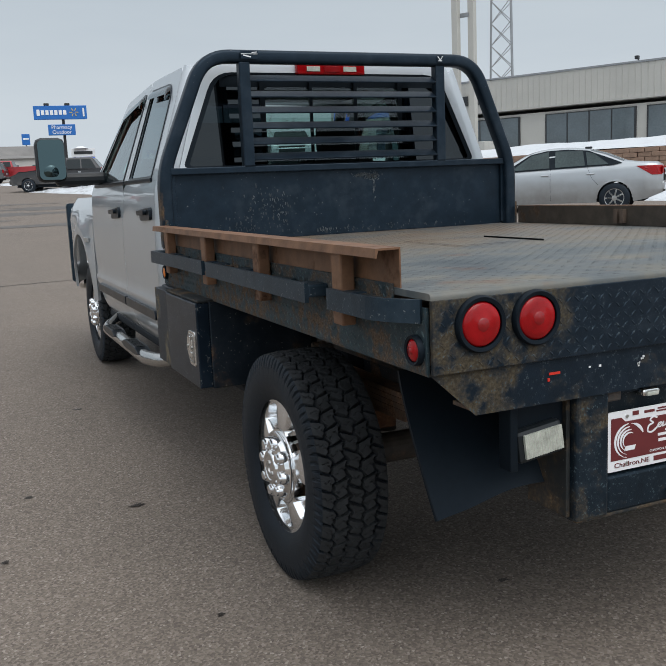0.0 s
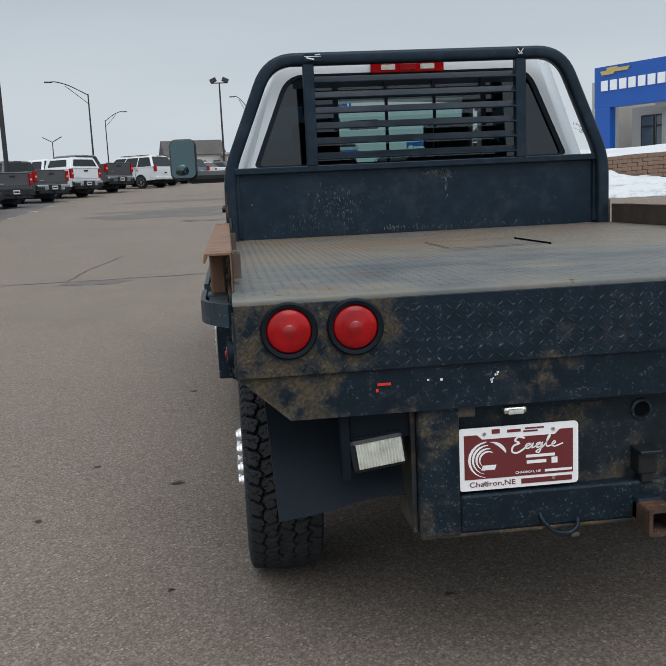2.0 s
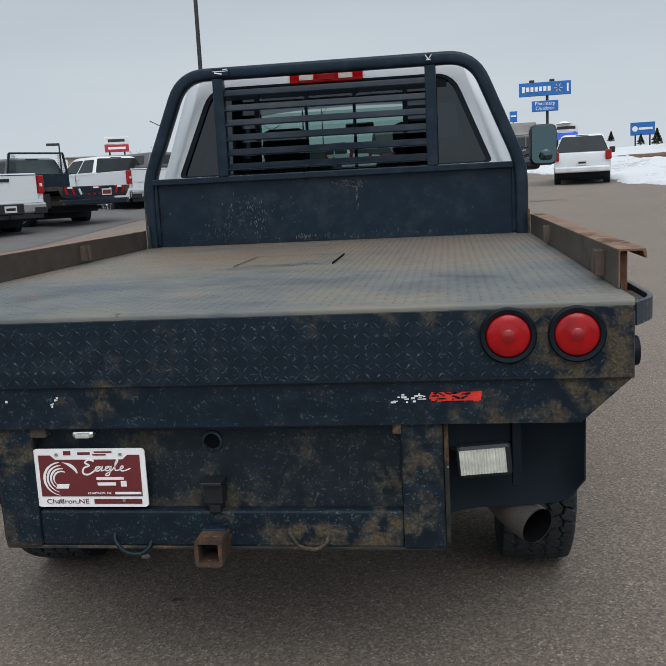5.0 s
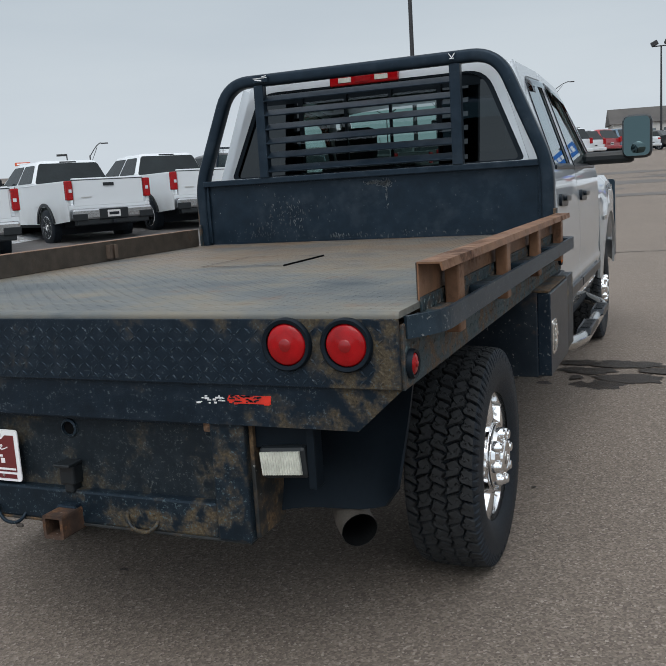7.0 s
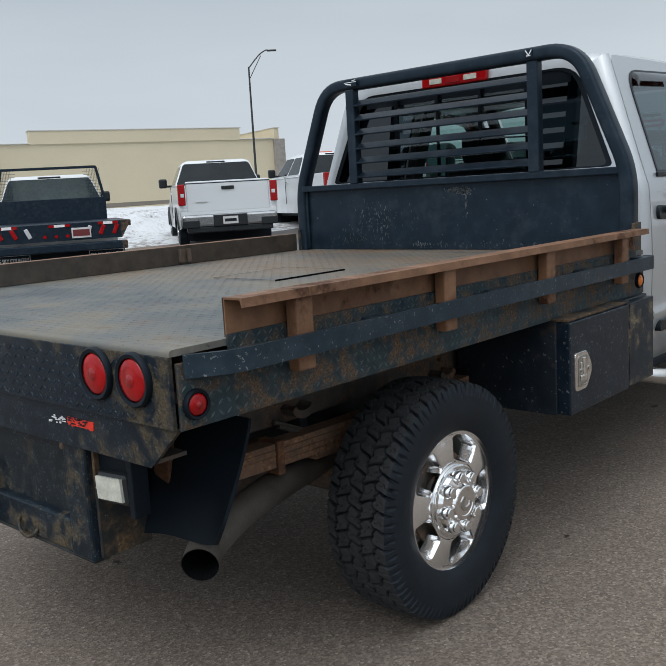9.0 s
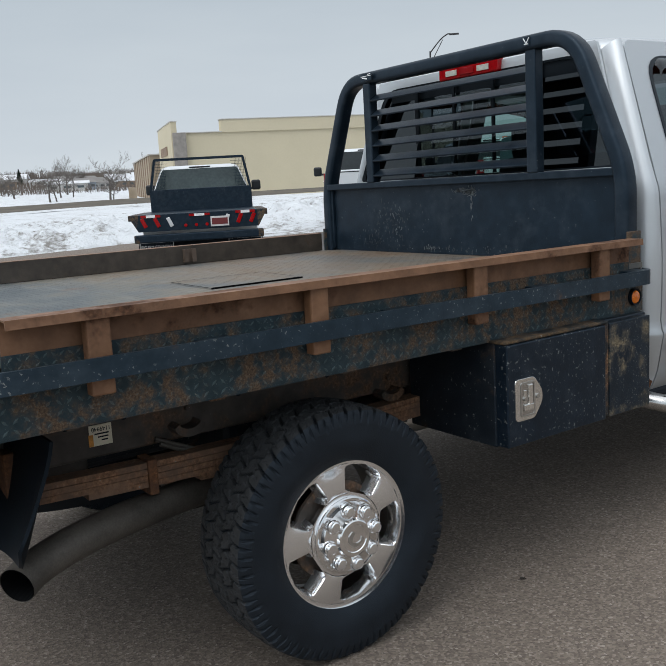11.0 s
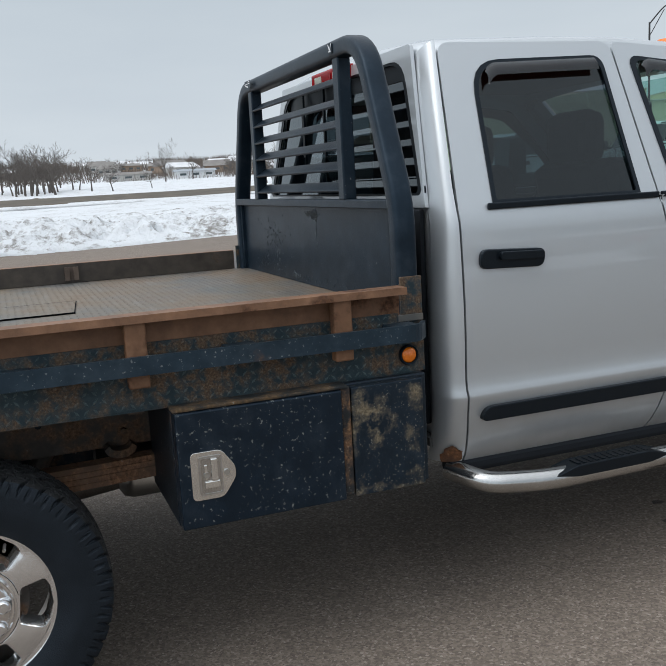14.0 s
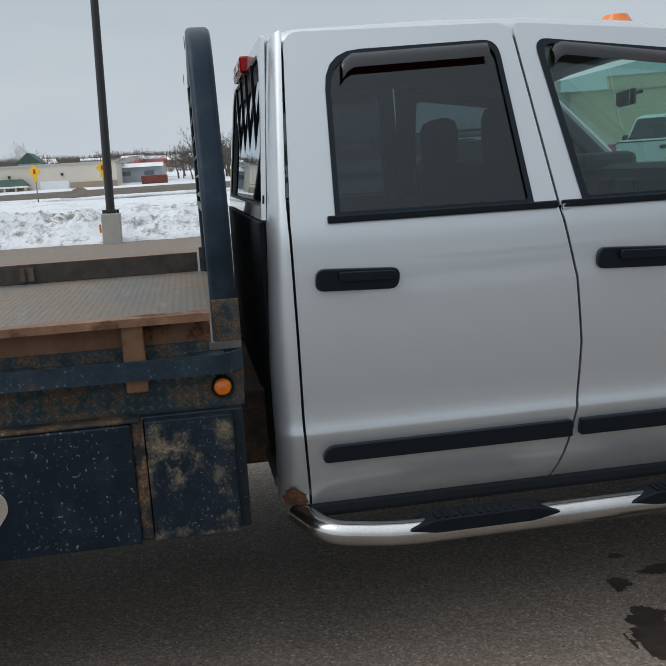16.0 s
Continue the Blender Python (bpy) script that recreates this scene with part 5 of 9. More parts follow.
for sx in (-1, 1):
    def P(y, z, o=0.0):
        return (CX + sx * (skin(z) + o), y, z)
    # rear corner
    bm = bmesh.new()
    zc = zs_low + [1.5, 1.6, 1.7, 1.8, 1.88, 1.93, 1.96, 1.984]
    grid(bm, lin(0, 1, 8), zc, lambda u, z: (CX + sx * (skin(z) - 0.095 * (1 - math.cos(u * math.pi / 2))), seam_r(z) - 0.004 - (seam_r(z) - 0.004 - y_back(z)) * math.sin(u * math.pi / 2), z - 0.05 * u * u * max(0.0, (z - 1.8) / 0.168)))
    corner = part("cab_corner", thick(bm, 0.012), P_SILVER, truck, "", smooth=50)
    bm = bmesh.new()
    random.seed(3 + sx)
    ol = []
    for k in range(22):
        a = 2 * math.pi * k / 22
        rr = 1 + random.uniform(-0.22, 0.22)
        ol.append((2.703 + 0.040 * rr * math.cos(a), 0.574 + 0.042 * rr * math.sin(a)))
    ol = [(min(y, seam_r(0.55) - 0.008), max(z, 0.554)) for y, z in ol]
    sheet(bm, ol, lambda y, z: P(y, z, 0.0015 - 0.022 * max(0, (2.735 - y) / 0.06) ** 2))
    part("rust_patch", bm, M_RUST, corner, "orange rust bloom")
    # doors
    for nm, s0, s1, outer, hole, tint in (
            ("rear_door", seam_r, seam_b, [(seam_r(1.42) + 0.004, 1.42), (seam_b(1.42) - 0.004, 1.42), (seam_b(1.95) - 0.004, 1.984), (seam_r(1.95) + 0.004, 1.978)],
             [(2.880, 1.436), (3.478, 1.436), (3.436, 1.926), (2.898, 1.908)], M_PRIVACY),
            ("front_door", seam_b, seam_f, [(seam_b(1.42) + 0.004, 1.42), (4.78, 1.42), (4.14, 1.936), (seam_b(1.95) + 0.004, 1.984)],
             [(3.648, 1.436), (4.60, 1.436), (4.10, 1.868), (3.568, 1.926)], M_CLEARGLASS)):
        bm = bmesh.new()
        rows = [[bm.verts.new(P(s0(z) + 0.004 + (s1(z) - s0(z) - 0.008) * u, z)) for u in lin(0, 1, 9)] for z in zs_low]
        for r0, r1 in zip(rows, rows[1:]):
            for k in range(8):
                bm.faces.new((r0[k], r0[k + 1], r1[k + 1], r1[k]))
        ro = closed_round(outer, [0.002, 0.002, 0.05, 0.03 if nm == "front_door" else 0.05], 5)
        ri = closed_round(hole, [0.010, 0.010, 0.05, 0.045 if nm == "front_door" else 0.11], 5)
        band(bm, ro, ri, lambda y, z: P(y, z))
        bmesh.ops.remove_doubles(bm, verts=bm.verts, dist=0.0008)
        door = part(nm, thick(bm, 0.014), P_SILVER, truck, "", smooth=32)
        cen = (sum(p[0] for p in hole) / 4, sum(p[1] for p in hole) / 4)
        shrink = lambda k: [(cen[0] + (y - cen[0]) * k, cen[1] + (z - cen[1]) * k) for y, z in ri]
        bm = bmesh.new()
        band(bm, [(cen[0] + (y - cen[0]) * 1.02, cen[1] + (z - cen[1]) * 1.03) for y, z in ri], shrink(0.965), lambda y, z: P(y, z, 0.0045))
        part("window_seal", thick(bm, 0.006), M_TRIM, door)
        bm = bmesh.new()
        sheet(bm, shrink(0.985), lambda y, z: P(y, z, -0.006))
        pane = part("window_pane", bm, tint, door, "dark tinted glass" if nm == "rear_door" else "clear glass")
        pane.visible_shadow = False
        m0, m1 = (hole[0][0] - 0.03, seam_b(1.424) - 0.006) if nm == "rear_door" else (seam_b(1.424) + 0.006, 4.66)
        part("belt_moulding", boxes(((CX + sx * 0.977, (m0 + m1) / 2, 1.425), (0.012, m1 - m0, 0.022), 0.004)), M_TRIM, door)
        # smoked visor along the top of the window
        ya, yb = hole[3][0] + 0.045, hole[2][0] - 0.03
        bm = bmesh.new()
        prof_v = [(0.003, 1.904), (0.014, 1.897), (0.022, 1.880), (0.023, 1.858), (0.020, 1.858)]
        ends = [0.0, 0.03, 0.08, 0.92, 0.98, 1.0]
        rows = []
        for u in ends:
            y = ya + (yb - ya) * u
            drop = -0.03 * (u < 0.02) - 0.012 * (abs(u - 0.03) < 0.01)
            zt = (hole[3][1] + (hole[2][1] - hole[3][1]) * u) - 1.905
            rows.append([bm.verts.new(P(y, z + zt + drop, o)) for o, z in prof_v])
        for r0, r1 in zip(rows, rows[1:]):
            for k in range(len(prof_v) - 1):
                bm.faces.new((r0[k], r0[k + 1], r1[k + 1], r1[k]))
        part("rain_visor", thick(bm, 0.003), M_VISOR, door, "smoked plastic rain visor", smooth=40)
        if nm == "front_door":
            bm = bmesh.new()
            prev = None
            for (y, z), (dy, dz) in (((4.02, 1.878), (-0.004, -0.052)), ((4.10, 1.862), (-0.030, -0.048)), ((4.20, 1.795), (-0.045, -0.036)), ((4.32, 1.712), (-0.048, -0.032)), ((4.46, 1.584), (-0.045, -0.028)), ((4.54, 1.510), (-0.022, -0.014))):
                e = [bm.verts.new(P(y, z, 0.006)), bm.verts.new(P(y + dy * 0.4, z + dz * 0.4, 0.020)), bm.verts.new(P(y + dy, z + dz, 0.022))]
                if prev:
                    for k in range(2):
                        bm.faces.new((prev[k], prev[k + 1], e[k + 1], e[k]))
                prev = e
            part("rain_visor", thick(bm, 0.003), M_VISOR, door, "smoked brown rain visor", smooth=60)
        # handle
        hy = 2.925 if nm == "rear_door" else 3.795
        bm = bmesh.new()
        prism(bm, closed_round([(hy - 0.128, 1.222), (hy + 0.120, 1.213), (hy + 0.128, 1.275), (hy - 0.122, 1.287)], 0.027, 4), "x", CX + sx * 0.99, CX + sx * 1.012)
        hd = part("door_handle", bevel_all(bm, 0.004), M_TRIM, door, "black plastic door handle")
        bm = bmesh.new()
        prism(bm, closed_round([(hy - 0.060, 1.248), (hy + 0.108, 1.243), (hy + 0.112, 1.270), (hy - 0.058, 1.276)], 0.011, 3), "x", CX + sx * 1.010, CX + sx * 1.030)
        part("grip", bevel_all(bm, 0.004), M_TRIM, hd)
        # side moulding
        y0, y1 = (2.782, 3.578) if nm == "rear_door" else (3.606, 4.60)
        bm = bmesh.new()
        if nm == "rear_door":
            ol = closed_round([(y0, 0.706), (y1, 0.704), (y1, 0.757), (y0 + 0.02, 0.756)], [0.024, 0.006, 0.006, 0.028], 5)
        else:
            ol = closed_round([(y0, 0.704), (y1, 0.704), (y1, 0.757), (y0, 0.757)], 0.006, 4)
        prism(bm, ol, "x", CX + sx * 0.985, CX + sx * 1.022)
        part("side_moulding", bevel_all(bm, 0.005), M_TRIM, door, "black rubber moulding")
    # sill under the doors
    part("rocker_panel", boxes(((CX + sx * 0.90, 3.70, 0.53), (0.08, 2.0, 0.06), 0.02)), M_DARK, truck)
    # fender with its wheel arch
    bm = bmesh.new()
    rows = []
    for a in lin(0.06, math.pi - 0.02, 37):
        ca, sa = math.cos(a), math.sin(a)
        far = min((6.23 - FRONT_Y) / ca if ca > 0.01 else 9, (4.772 - FRONT_Y) / ca if ca < -0.01 else 9, (1.352 - 0.60) / sa if sa > 0.01 else 9)
        row = []
        for u in (0, 0.06, 0.14, 0.25, 0.4, 0.6, 0.8, 1.0):
            r = 0.475 + (max(far, 0.52) - 0.475) * u
            y, z = FRONT_Y + r * ca, 0.60 + r * sa
            side = interp(z, (0.6, 0.9, 1.15, 1.26, 1.32, 1.352), (0.985, 1.000, 1.004, 0.990, 0.965, 0.93))
            flare = 0.030 * math.exp(-((r - 0.475) / 0.13) ** 2)
            row.append(bm.verts.new((CX + sx * (side + flare - 0.12 * (max(0, y - 5.95) / 0.28) ** 2), y, z)))
        rows.append(row)
    for q0, q1 in zip(rows, rows[1:]):
        for k in range(7):
            bm.faces.new((q0[k], q0[k + 1], q1[k + 1], q1[k]))
    fender = part("front_fender", thick(bm, 0.02), P_SILVER, truck, "", smooth=50)
    part("wheel_liner", boxes(((CX + sx * 0.76, FRONT_Y, 1.06), (0.4, 0.95, 0.03)), ((CX + sx * 0.58, FRONT_Y, 0.8), (0.02, 0.95, 0.5))), M_DARK, fender)
    for k in range(6):
        part("badge_bar", boxes(((CX + sx * 1.024, 4.92 + 0.035 * k, 1.045), (0.012, 0.026, 0.032), 0.002)), M_ALLOY, fender)
    # mirrors
    arm = part("side_mirror", boxes(((CX + sx * 1.10, 4.42, 1.475), (0.34, 0.09, 0.085), 0.03)), M_PLASTIC, truck, "large black towing mirror")
    part("mirror_housing", boxes(((CX + sx * 1.288, 4.405, 1.602), (0.190, 0.12, 0.285), 0.040)), M_PLASTIC, arm)
    bm = bmesh.new()
    prism(bm, [(CX + sx * 1.288 + a, 1.602 + b) for a, b in rounded(0.164, 0.258, 0.034, 5)], "y", 4.341, 4.344)
    bmesh.ops.rotate(bm, cent=(0, 4.3425, 1.602), matrix=Matrix.Rotation(radians(-6), 3, "X"), verts=bm.verts)
    bmesh.ops.translate(bm, vec=(0, -0.012, 0), verts=bm.verts)
    part("mirror_glass", bm, M_MIRROR, arm, "mirror glass")
    bm = bmesh.new()
    lathe(bm, ((0, 0.046), (0.003, 0.042), (0.005, 0.0001)), (CX + sx * 1.298, 4.318, 1.520), (0, -1, -0.1), 24)
    part("spot_mirror", bm, M_MIRROR, arm, smooth=60)
    # step bar
    bm = bmesh.new()
    bx = 1.080 if sx > 0 else 1.045
    path = fillet([(CX + sx * 0.90, 2.715, 0.518), (CX + sx * (bx - 0.040), 2.790, 0.494), (CX + sx * bx, 3.0, 0.482), (CX + sx * (bx - 0.005), 4.28, 0.482), (CX + sx * 0.90, 4.50, 0.52)], [0, 0.06, 0.08, 0.12, 0], 6)
    sweep(bm, path, ring_section(0.038, 20))
    step = part("step_bar", bm, M_BAR, truck, "dull polished tubular step bar", smooth=60)
    for y0, y1 in ((3.01, 3.50), (3.72, 4.16)):
        bm = bmesh.new()
        prism(bm, closed_round([(y0, 0.502), (y0 + 0.09, 0.527), (y1 - 0.09, 0.529), (y1, 0.504), (y1 - 0.09, 0.486), (y0 + 0.09, 0.486)], 0.02, 4), "x", CX + sx * (bx - 0.035), CX + sx * (bx + 0.0405))
        pad = part("step_pad", bevel_all(bm, 0.01), M_TRIM, step, "black ribbed step pad")
        bm = bmesh.new()
        for k in range(12):
            box(bm, (CX + sx * (bx + 0.003), y0 + 0.10 + (y1 - y0 - 0.2) * k / 11, 0.5285), (0.05, 0.012, 0.004))
        part("pad_rib", bm, M_TRIM, pad)
    # guard wing ahead of the lamp
    bm = bmesh.new()
    o, i = rounded(0.30, 0.68, 0.02, 2), rounded(0.20, 0.60, 0.02, 2)
    band(bm, o, i, lambda u, v: (CX + sx * (0.840 + u), 6.285, 0.970 + v))
    part("grille_guard", thick(bm, 0.05), M_BLACK, truck, "black steel grille guard wing")
    part("roof_lamp", cyls(((CX + sx * 0.58, 3.95, 1.985), (CX + sx * 0.58, 3.95, 2.026), 0.066, 20, 0.040)), M_AMBER, truck, "amber roof clearance lamp")

for sx in (-1, 1):
    part("pillar_trim", boxes(((CX + sx * 0.855, 3.565, 1.68), (0.025, 0.10, 0.56), 0.006, pose(0, 0, 0, 0, -sx * 16.5, 0))), M_DASH, cab)
    part("pillar_trim", boxes(((CX + sx * 0.84, 2.862, 1.68), (0.025, 0.08, 0.56), 0.006, pose(0, 0, 0, 0, -sx * 16.5, 0))), M_DASH, cab)
    part("door_trim", boxes(((CX + sx * 0.93, 3.70, 1.0), (0.03, 2.0, 0.80), 0.01)), M_DASH, cab)
part("belt_trim", boxes(((CX, 2.74, 1.20), (1.7, 0.03, 0.50), 0.01)), M_DASH, cab)

# rear wall and window
bm = bmesh.new()
prism(bm, [(CX - 0.90, 0.60), (CX + 0.90, 0.60), (CX + 0.865, 1.44), (CX - 0.865, 1.44)], "y", 2.685, 2.705)
part("rear_wall", bm, P_SILVER, cab)
bm = bmesh.new()
ro = closed_round([(-0.882, 1.43), (0.882, 1.43), (0.705, 1.984), (-0.705, 1.984)], [0.002, 0.002, 0.012, 0.012], 5)
ri = closed_round([(-0.850, 1.470), (0.850, 1.470), (0.655, 1.942), (-0.655, 1.942)], [0.03, 0.03, 0.10, 0.10], 5)
fb = lambda x, z, o=0.0: (CX + x, y_back(z) + o, z)
band(bm, ro, ri, fb)
part("rear_surround", thick(bm, 0.014), P_SILVER, cab, "", smooth=40)
scale_in = lambda k: [(x * k, 1.706 + (z - 1.706) * k) for x, z in ri]
bm = bmesh.new()
band(bm, scale_in(1.030), scale_in(0.965), lambda x, z: fb(x, z, -0.006))
rwin = part("rear_window", thick(bm, 0.006), M_SEAL, truck, "tinted sliding rear window")
gl = scale_in(0.985)
zlo, zhi = min(z for x, z in gl), max(z for x, z in gl)


def half_w(z):
    return 0.985 * (0.850 - (0.195 + 0.03 * max(0, (z - 1.86) / 0.08) ** 2) * (z - 1.470) / 0.472)


for x0, x1, mt, lb in ((-1, -0.40, M_SIDEGLASS, "dark fixed glass"), (-0.40, 0.40, M_REARGLASS, "tinted sliding glass"), (0.40, 1, M_SIDEGLASS, "dark fixed glass")):
    bm = bmesh.new()
    grid(bm, [0, 0.5, 1], lin(zlo, zhi, 9), lambda u, z: fb((-half_w(z) if x0 == -1 else x0) * (1 - u) + (half_w(z) if x1 == 1 else x1) * u, z, 0.004))
    pane = part("window_pane", bm, mt, rwin, lb)
    pane.visible_shadow = False
for x in (-0.40, 0.40, -0.13, 0.13):
    part("window_divider", boxes(((CX + x, 2.712, 1.706), (0.026 if abs(x) > 0.2 else 0.016, 0.010, 0.45))), M_SEAL, rwin)
# black strip added in place of the dark headliner reflections seen there
part("interior_dark_band", boxes(((CX, 2.730, 1.900), (1.24, 0.006, 0.075))), M_SEAL, rwin, "black band added for the dark interior at the top of the glass")
brake = part("brake_lamp", boxes(((CX - 0.012, 2.714, 1.964), (0.392, 0.050, 0.060), 0.008)), M_RED, truck, "red high-mounted brake lamp with clear ends")
for s in (-1, 1):
    part("cargo_lens", boxes(((CX - 0.012 + s * 0.105, 2.687, 1.962), (0.075, 0.004, 0.026), 0.001)), M_CLEAR, brake)
part("lens_bar", boxes(((CX - 0.012, 2.687, 1.962), (0.09, 0.004, 0.030), 0.001)), M_REDDEEP, brake)
# black sheet added as the shade and dark reflection between rack and cab
part("cab_back_shade", boxes(((CX, 2.67, 1.05), (1.70, 0.02, 0.75), 0.005)), M_DARK, cab)

# windshield, hood, nose
bm = bmesh.new()
sheet(bm, [(-0.86, 4.86, 1.42), (0.86, 4.86, 1.42), (0.70, 4.24, 1.915), (-0.70, 4.24, 1.915)], lambda *p: (CX + p[0], p[1], p[2]))
ws = part("windshield", bm, M_CLEARGLASS, truck, "clear windshield")
ws.visible_shadow = False
bm = bmesh.new()
for sx in (-1, 1):
    sweep(bm, [(CX + sx * 0.90, 4.84, 1.40), (CX + sx * 0.745, 4.22, 1.905)], rounded(0.07, 0.06, 0.02, 2))
part("windshield_pillar", bm, P_SILVER, cab)
for sx in (-1, 1):
    bm = bmesh.new()
    sweep(bm, [(CX + sx * 0.868, 4.77, 1.39), (CX + sx * 0.712, 4.17, 1.895)], rounded(0.060, 0.085, 0.02, 2))
    part("pillar_trim", bm, M_DASH, cab, "dark grey inner trim")
bm = bmesh.new()
grid(bm, [-0.88, -0.80, -0.6, -0.55, -0.3, 0, 0.3, 0.55, 0.6, 0.80, 0.88], [4.74, 4.85, 5.2, 5.6, 5.9, 6.10, 6.20, 6.24],
     lambda x, y: (CX + x, y, interp(y, (4.74, 4.85, 5.6, 6.0, 6.2, 6.24), (1.405, 1.415, 1.375, 1.325, 1.25, 1.15)) + interp(abs(x), (0, 0.55, 0.6, 0.8, 0.88), (0.03, 0.02, -0.01, -0.03, -0.075))))
part("hood", thick(bm, 0.02), P_SILVER, truck, "", smooth=35)
nose = part("grille", boxes(((CX, 6.2, 1.0), (1.3, 0.08, 0.36), 0.03)), M_PLASTIC, truck)
part("front_bumper", boxes(((CX, 6.32, 0.68), (1.9, 0.18, 0.24), 0.05)), M_CHROME, truck)
part("engine_bay", boxes(((CX, 5.45, 0.95), (1.1, 1.4, 0.6))), M_DARK, truck)

# interior
part("cab_floor", boxes(((CX, 3.7, 0.62), (1.78, 2.1, 0.03))), M_DASH, cab)
for x in (-0.42, 0.42):
    for y, nm in ((3.72, "front_seat"), (3.02, "rear_seat")):
        w = 0.52 if nm == "front_seat" else 0.62
        seat = part(nm, boxes(((CX + x, y + 0.22, 0.98), (w, 0.52, 0.16), 0.05)), M_SEAT, truck, "grey cloth seat")
        bh = 0.58 if nm == "front_seat" else 0.44
        bm = boxes(((CX + x, y - 0.04, 0.99 + bh / 2), (w, 0.15, bh), 0.06, pose(0, 0, 0, 12, 0, 0)))
        part("backrest", bm, M_SEAT, seat)
        if nm == "front_seat":
            part("headrest", boxes(((CX + x, y - 0.11, 1.655), (0.29, 0.12, 0.22), 0.05)), M_SEAT, seat)
            part("headrest_post", cyls(((CX + x - 0.06, y - 0.10, 1.5), (CX + x - 0.06, y - 0.10, 1.6), 0.007, 8), ((CX + x + 0.06, y - 0.10, 1.5), (CX + x + 0.06, y - 0.10, 1.6), 0.007, 8)), M_ALLOY, seat)
dash = part("dashboard", boxes(((CX, 4.45, 1.31), (1.66, 0.38, 0.42), 0.07), ((CX, 4.68, 1.29), (1.64, 0.24, 0.28), 0.05)), M_DASH, truck, "grey dashboard")
part("instrument_hood", boxes(((CX - 0.42, 4.34, 1.53), (0.44, 0.26, 0.09), 0.035)), M_DASH, dash)
for x in (-0.70, -0.10, 0.10, 0.70):
    part("air_vent", boxes(((CX + x, 4.258, 1.42), (0.13, 0.02, 0.08), 0.01)), M_PLASTIC, dash)
bm = bmesh.new()
lathe(bm, [(0.016 * math.sin(a), 0.19 + 0.016 * math.cos(a)) for a in lin(0, 2 * math.pi, 11)[:-1]], (CX - 0.42, 4.10, 1.36), (0, -0.85, 0.5), 40, closed=True)
whl = part("steering_wheel", bm, M_PLASTIC, truck, "black steering wheel", smooth=60)
part("column", cyls(((CX - 0.42, 4.10, 1.36), (CX - 0.42, 4.35, 1.22), 0.05, 14)), M_PLASTIC, whl)
part("spoke", boxes(((CX - 0.42, 4.105, 1.36), (0.36, 0.03, 0.05), 0.01)), M_PLASTIC, whl)
mr = part("interior_mirror", boxes(((CX, 4.30, 1.79), (0.21, 0.026, 0.066), 0.012, pose(0, 0, 0, 0, 0, -12))), M_PLASTIC, truck)
part("mirror_face", boxes(((CX - 0.003, 4.286, 1.79), (0.19, 0.003, 0.052), 0.001, pose(0, 0, 0, 0, 0, -12))), M_CHROME, mr, "mirror glass")
part("mirror_stem", cyls(((CX, 4.31, 1.80), (CX, 4.37, 1.815), 0.008, 8)), M_PLASTIC, mr)

# ---------------------------------------------------------------- ground, snow, road
def gz(x, y):
    """Height of the lot: level at the truck, rising ahead of it."""
    h = interp(y, (-100, 3.5, 5, 8, 15, 21, 27, 35, 48, 60, 90, 160, 400, 2000), (0, 0, 0.05, 0.15, 0.39, 0.67, 0.93, 1.28, 1.90, 2.35, 3.2, 5.0, 6.5, 7.0))
    return h * interp(x, (-70, -22, -14), (0.05, 0.55, 1.0)) + 0.22 * interp(x, (4, 9), (0, 1)) * interp(y, (4, 10, 20, 28), (0, 1, 1, 0)) + interp(-x, (13, 18, 22, 58, 106, 166, 420), (0.0, 0.20, 0.22, 0.42, 0.38, 1.0, 2.6))


def axis_points(*runs):
    out = []
    for a, b, n in runs:
        out += list(np.linspace(a, b, n, endpoint=False))
    return [float(v) for v in out] + [float(runs[-1][1])]


bm = bmesh.new()
grid(bm, axis_points((-1800, -200, 6), (-200, -60, 10), (-60, 40, 50), (40, 200, 12), (200, 1800, 6)), axis_points((-1500, -60, 5), (-60, 60, 60), (60, 200, 20), (200, 1800, 8)), lambda x, y: (x, y, gz(x, y)))
ground = tagged(part("ground", bm, M_ASPHALT, smooth=60), "weathered brown-grey asphalt car lot", "ground", kind="structure")


def fbm(x, y, s, o=4):
    return noise.fractal(Vector((x * s, y * s, 3.7)), 0.9, 2.1, o)


def snow_strip(name, label, xs, ys, height, material, kind="structure", category="snow"):
    bm = bmesh.new()
    grid(bm, xs, ys, lambda x, y: (x, y, gz(x, y) + height(x, y)))
    return tagged(part(name, bm, material, smooth=80), label, category, kind=kind)


def bank_height(x, y):
    edge = -18.0 + 0.9 * fbm(0, y, 0.22)
    d = edge - x
    if d < 0:
        return -0.25
    ridge = interp(d, (0, 0.3, 1.2, 2.6, 4.2, 6.5, 10, 12.2, 14.2), (0.0, 0.12, 0.34, 0.58, 0.52, 0.34, 0.34, 0.42, 0.40)) * (interp(y, (-2, 5), (1.0, 0.72)) if d < 6.5 else interp(d, (6.5, 9.5), (interp(y, (-2, 5), (1.0, 0.72)), 1.0)))
    lump = 0.28 * fbm(x, y, 0.55) + 0.26 * (1 - 2 * abs(fbm(x + 9, y, 1.3))) - 0.12 + 0.26 * abs(fbm(x, y, 3.6)) + 0.06 * fbm(x, y, 11.0)
    return max(0.02, ridge + 0.75 * lump * min(1, d / 1.2) * interp(d, (0, 3, 8, 12), (1, 1, 0.6, 0.25)))


snow_strip("snow_bank", "dirty ploughed snow bank along the lot", list(np.linspace(-32, -16.6, 120)), list(np.linspace(-30, 26, 400)), bank_height, M_SNOW)


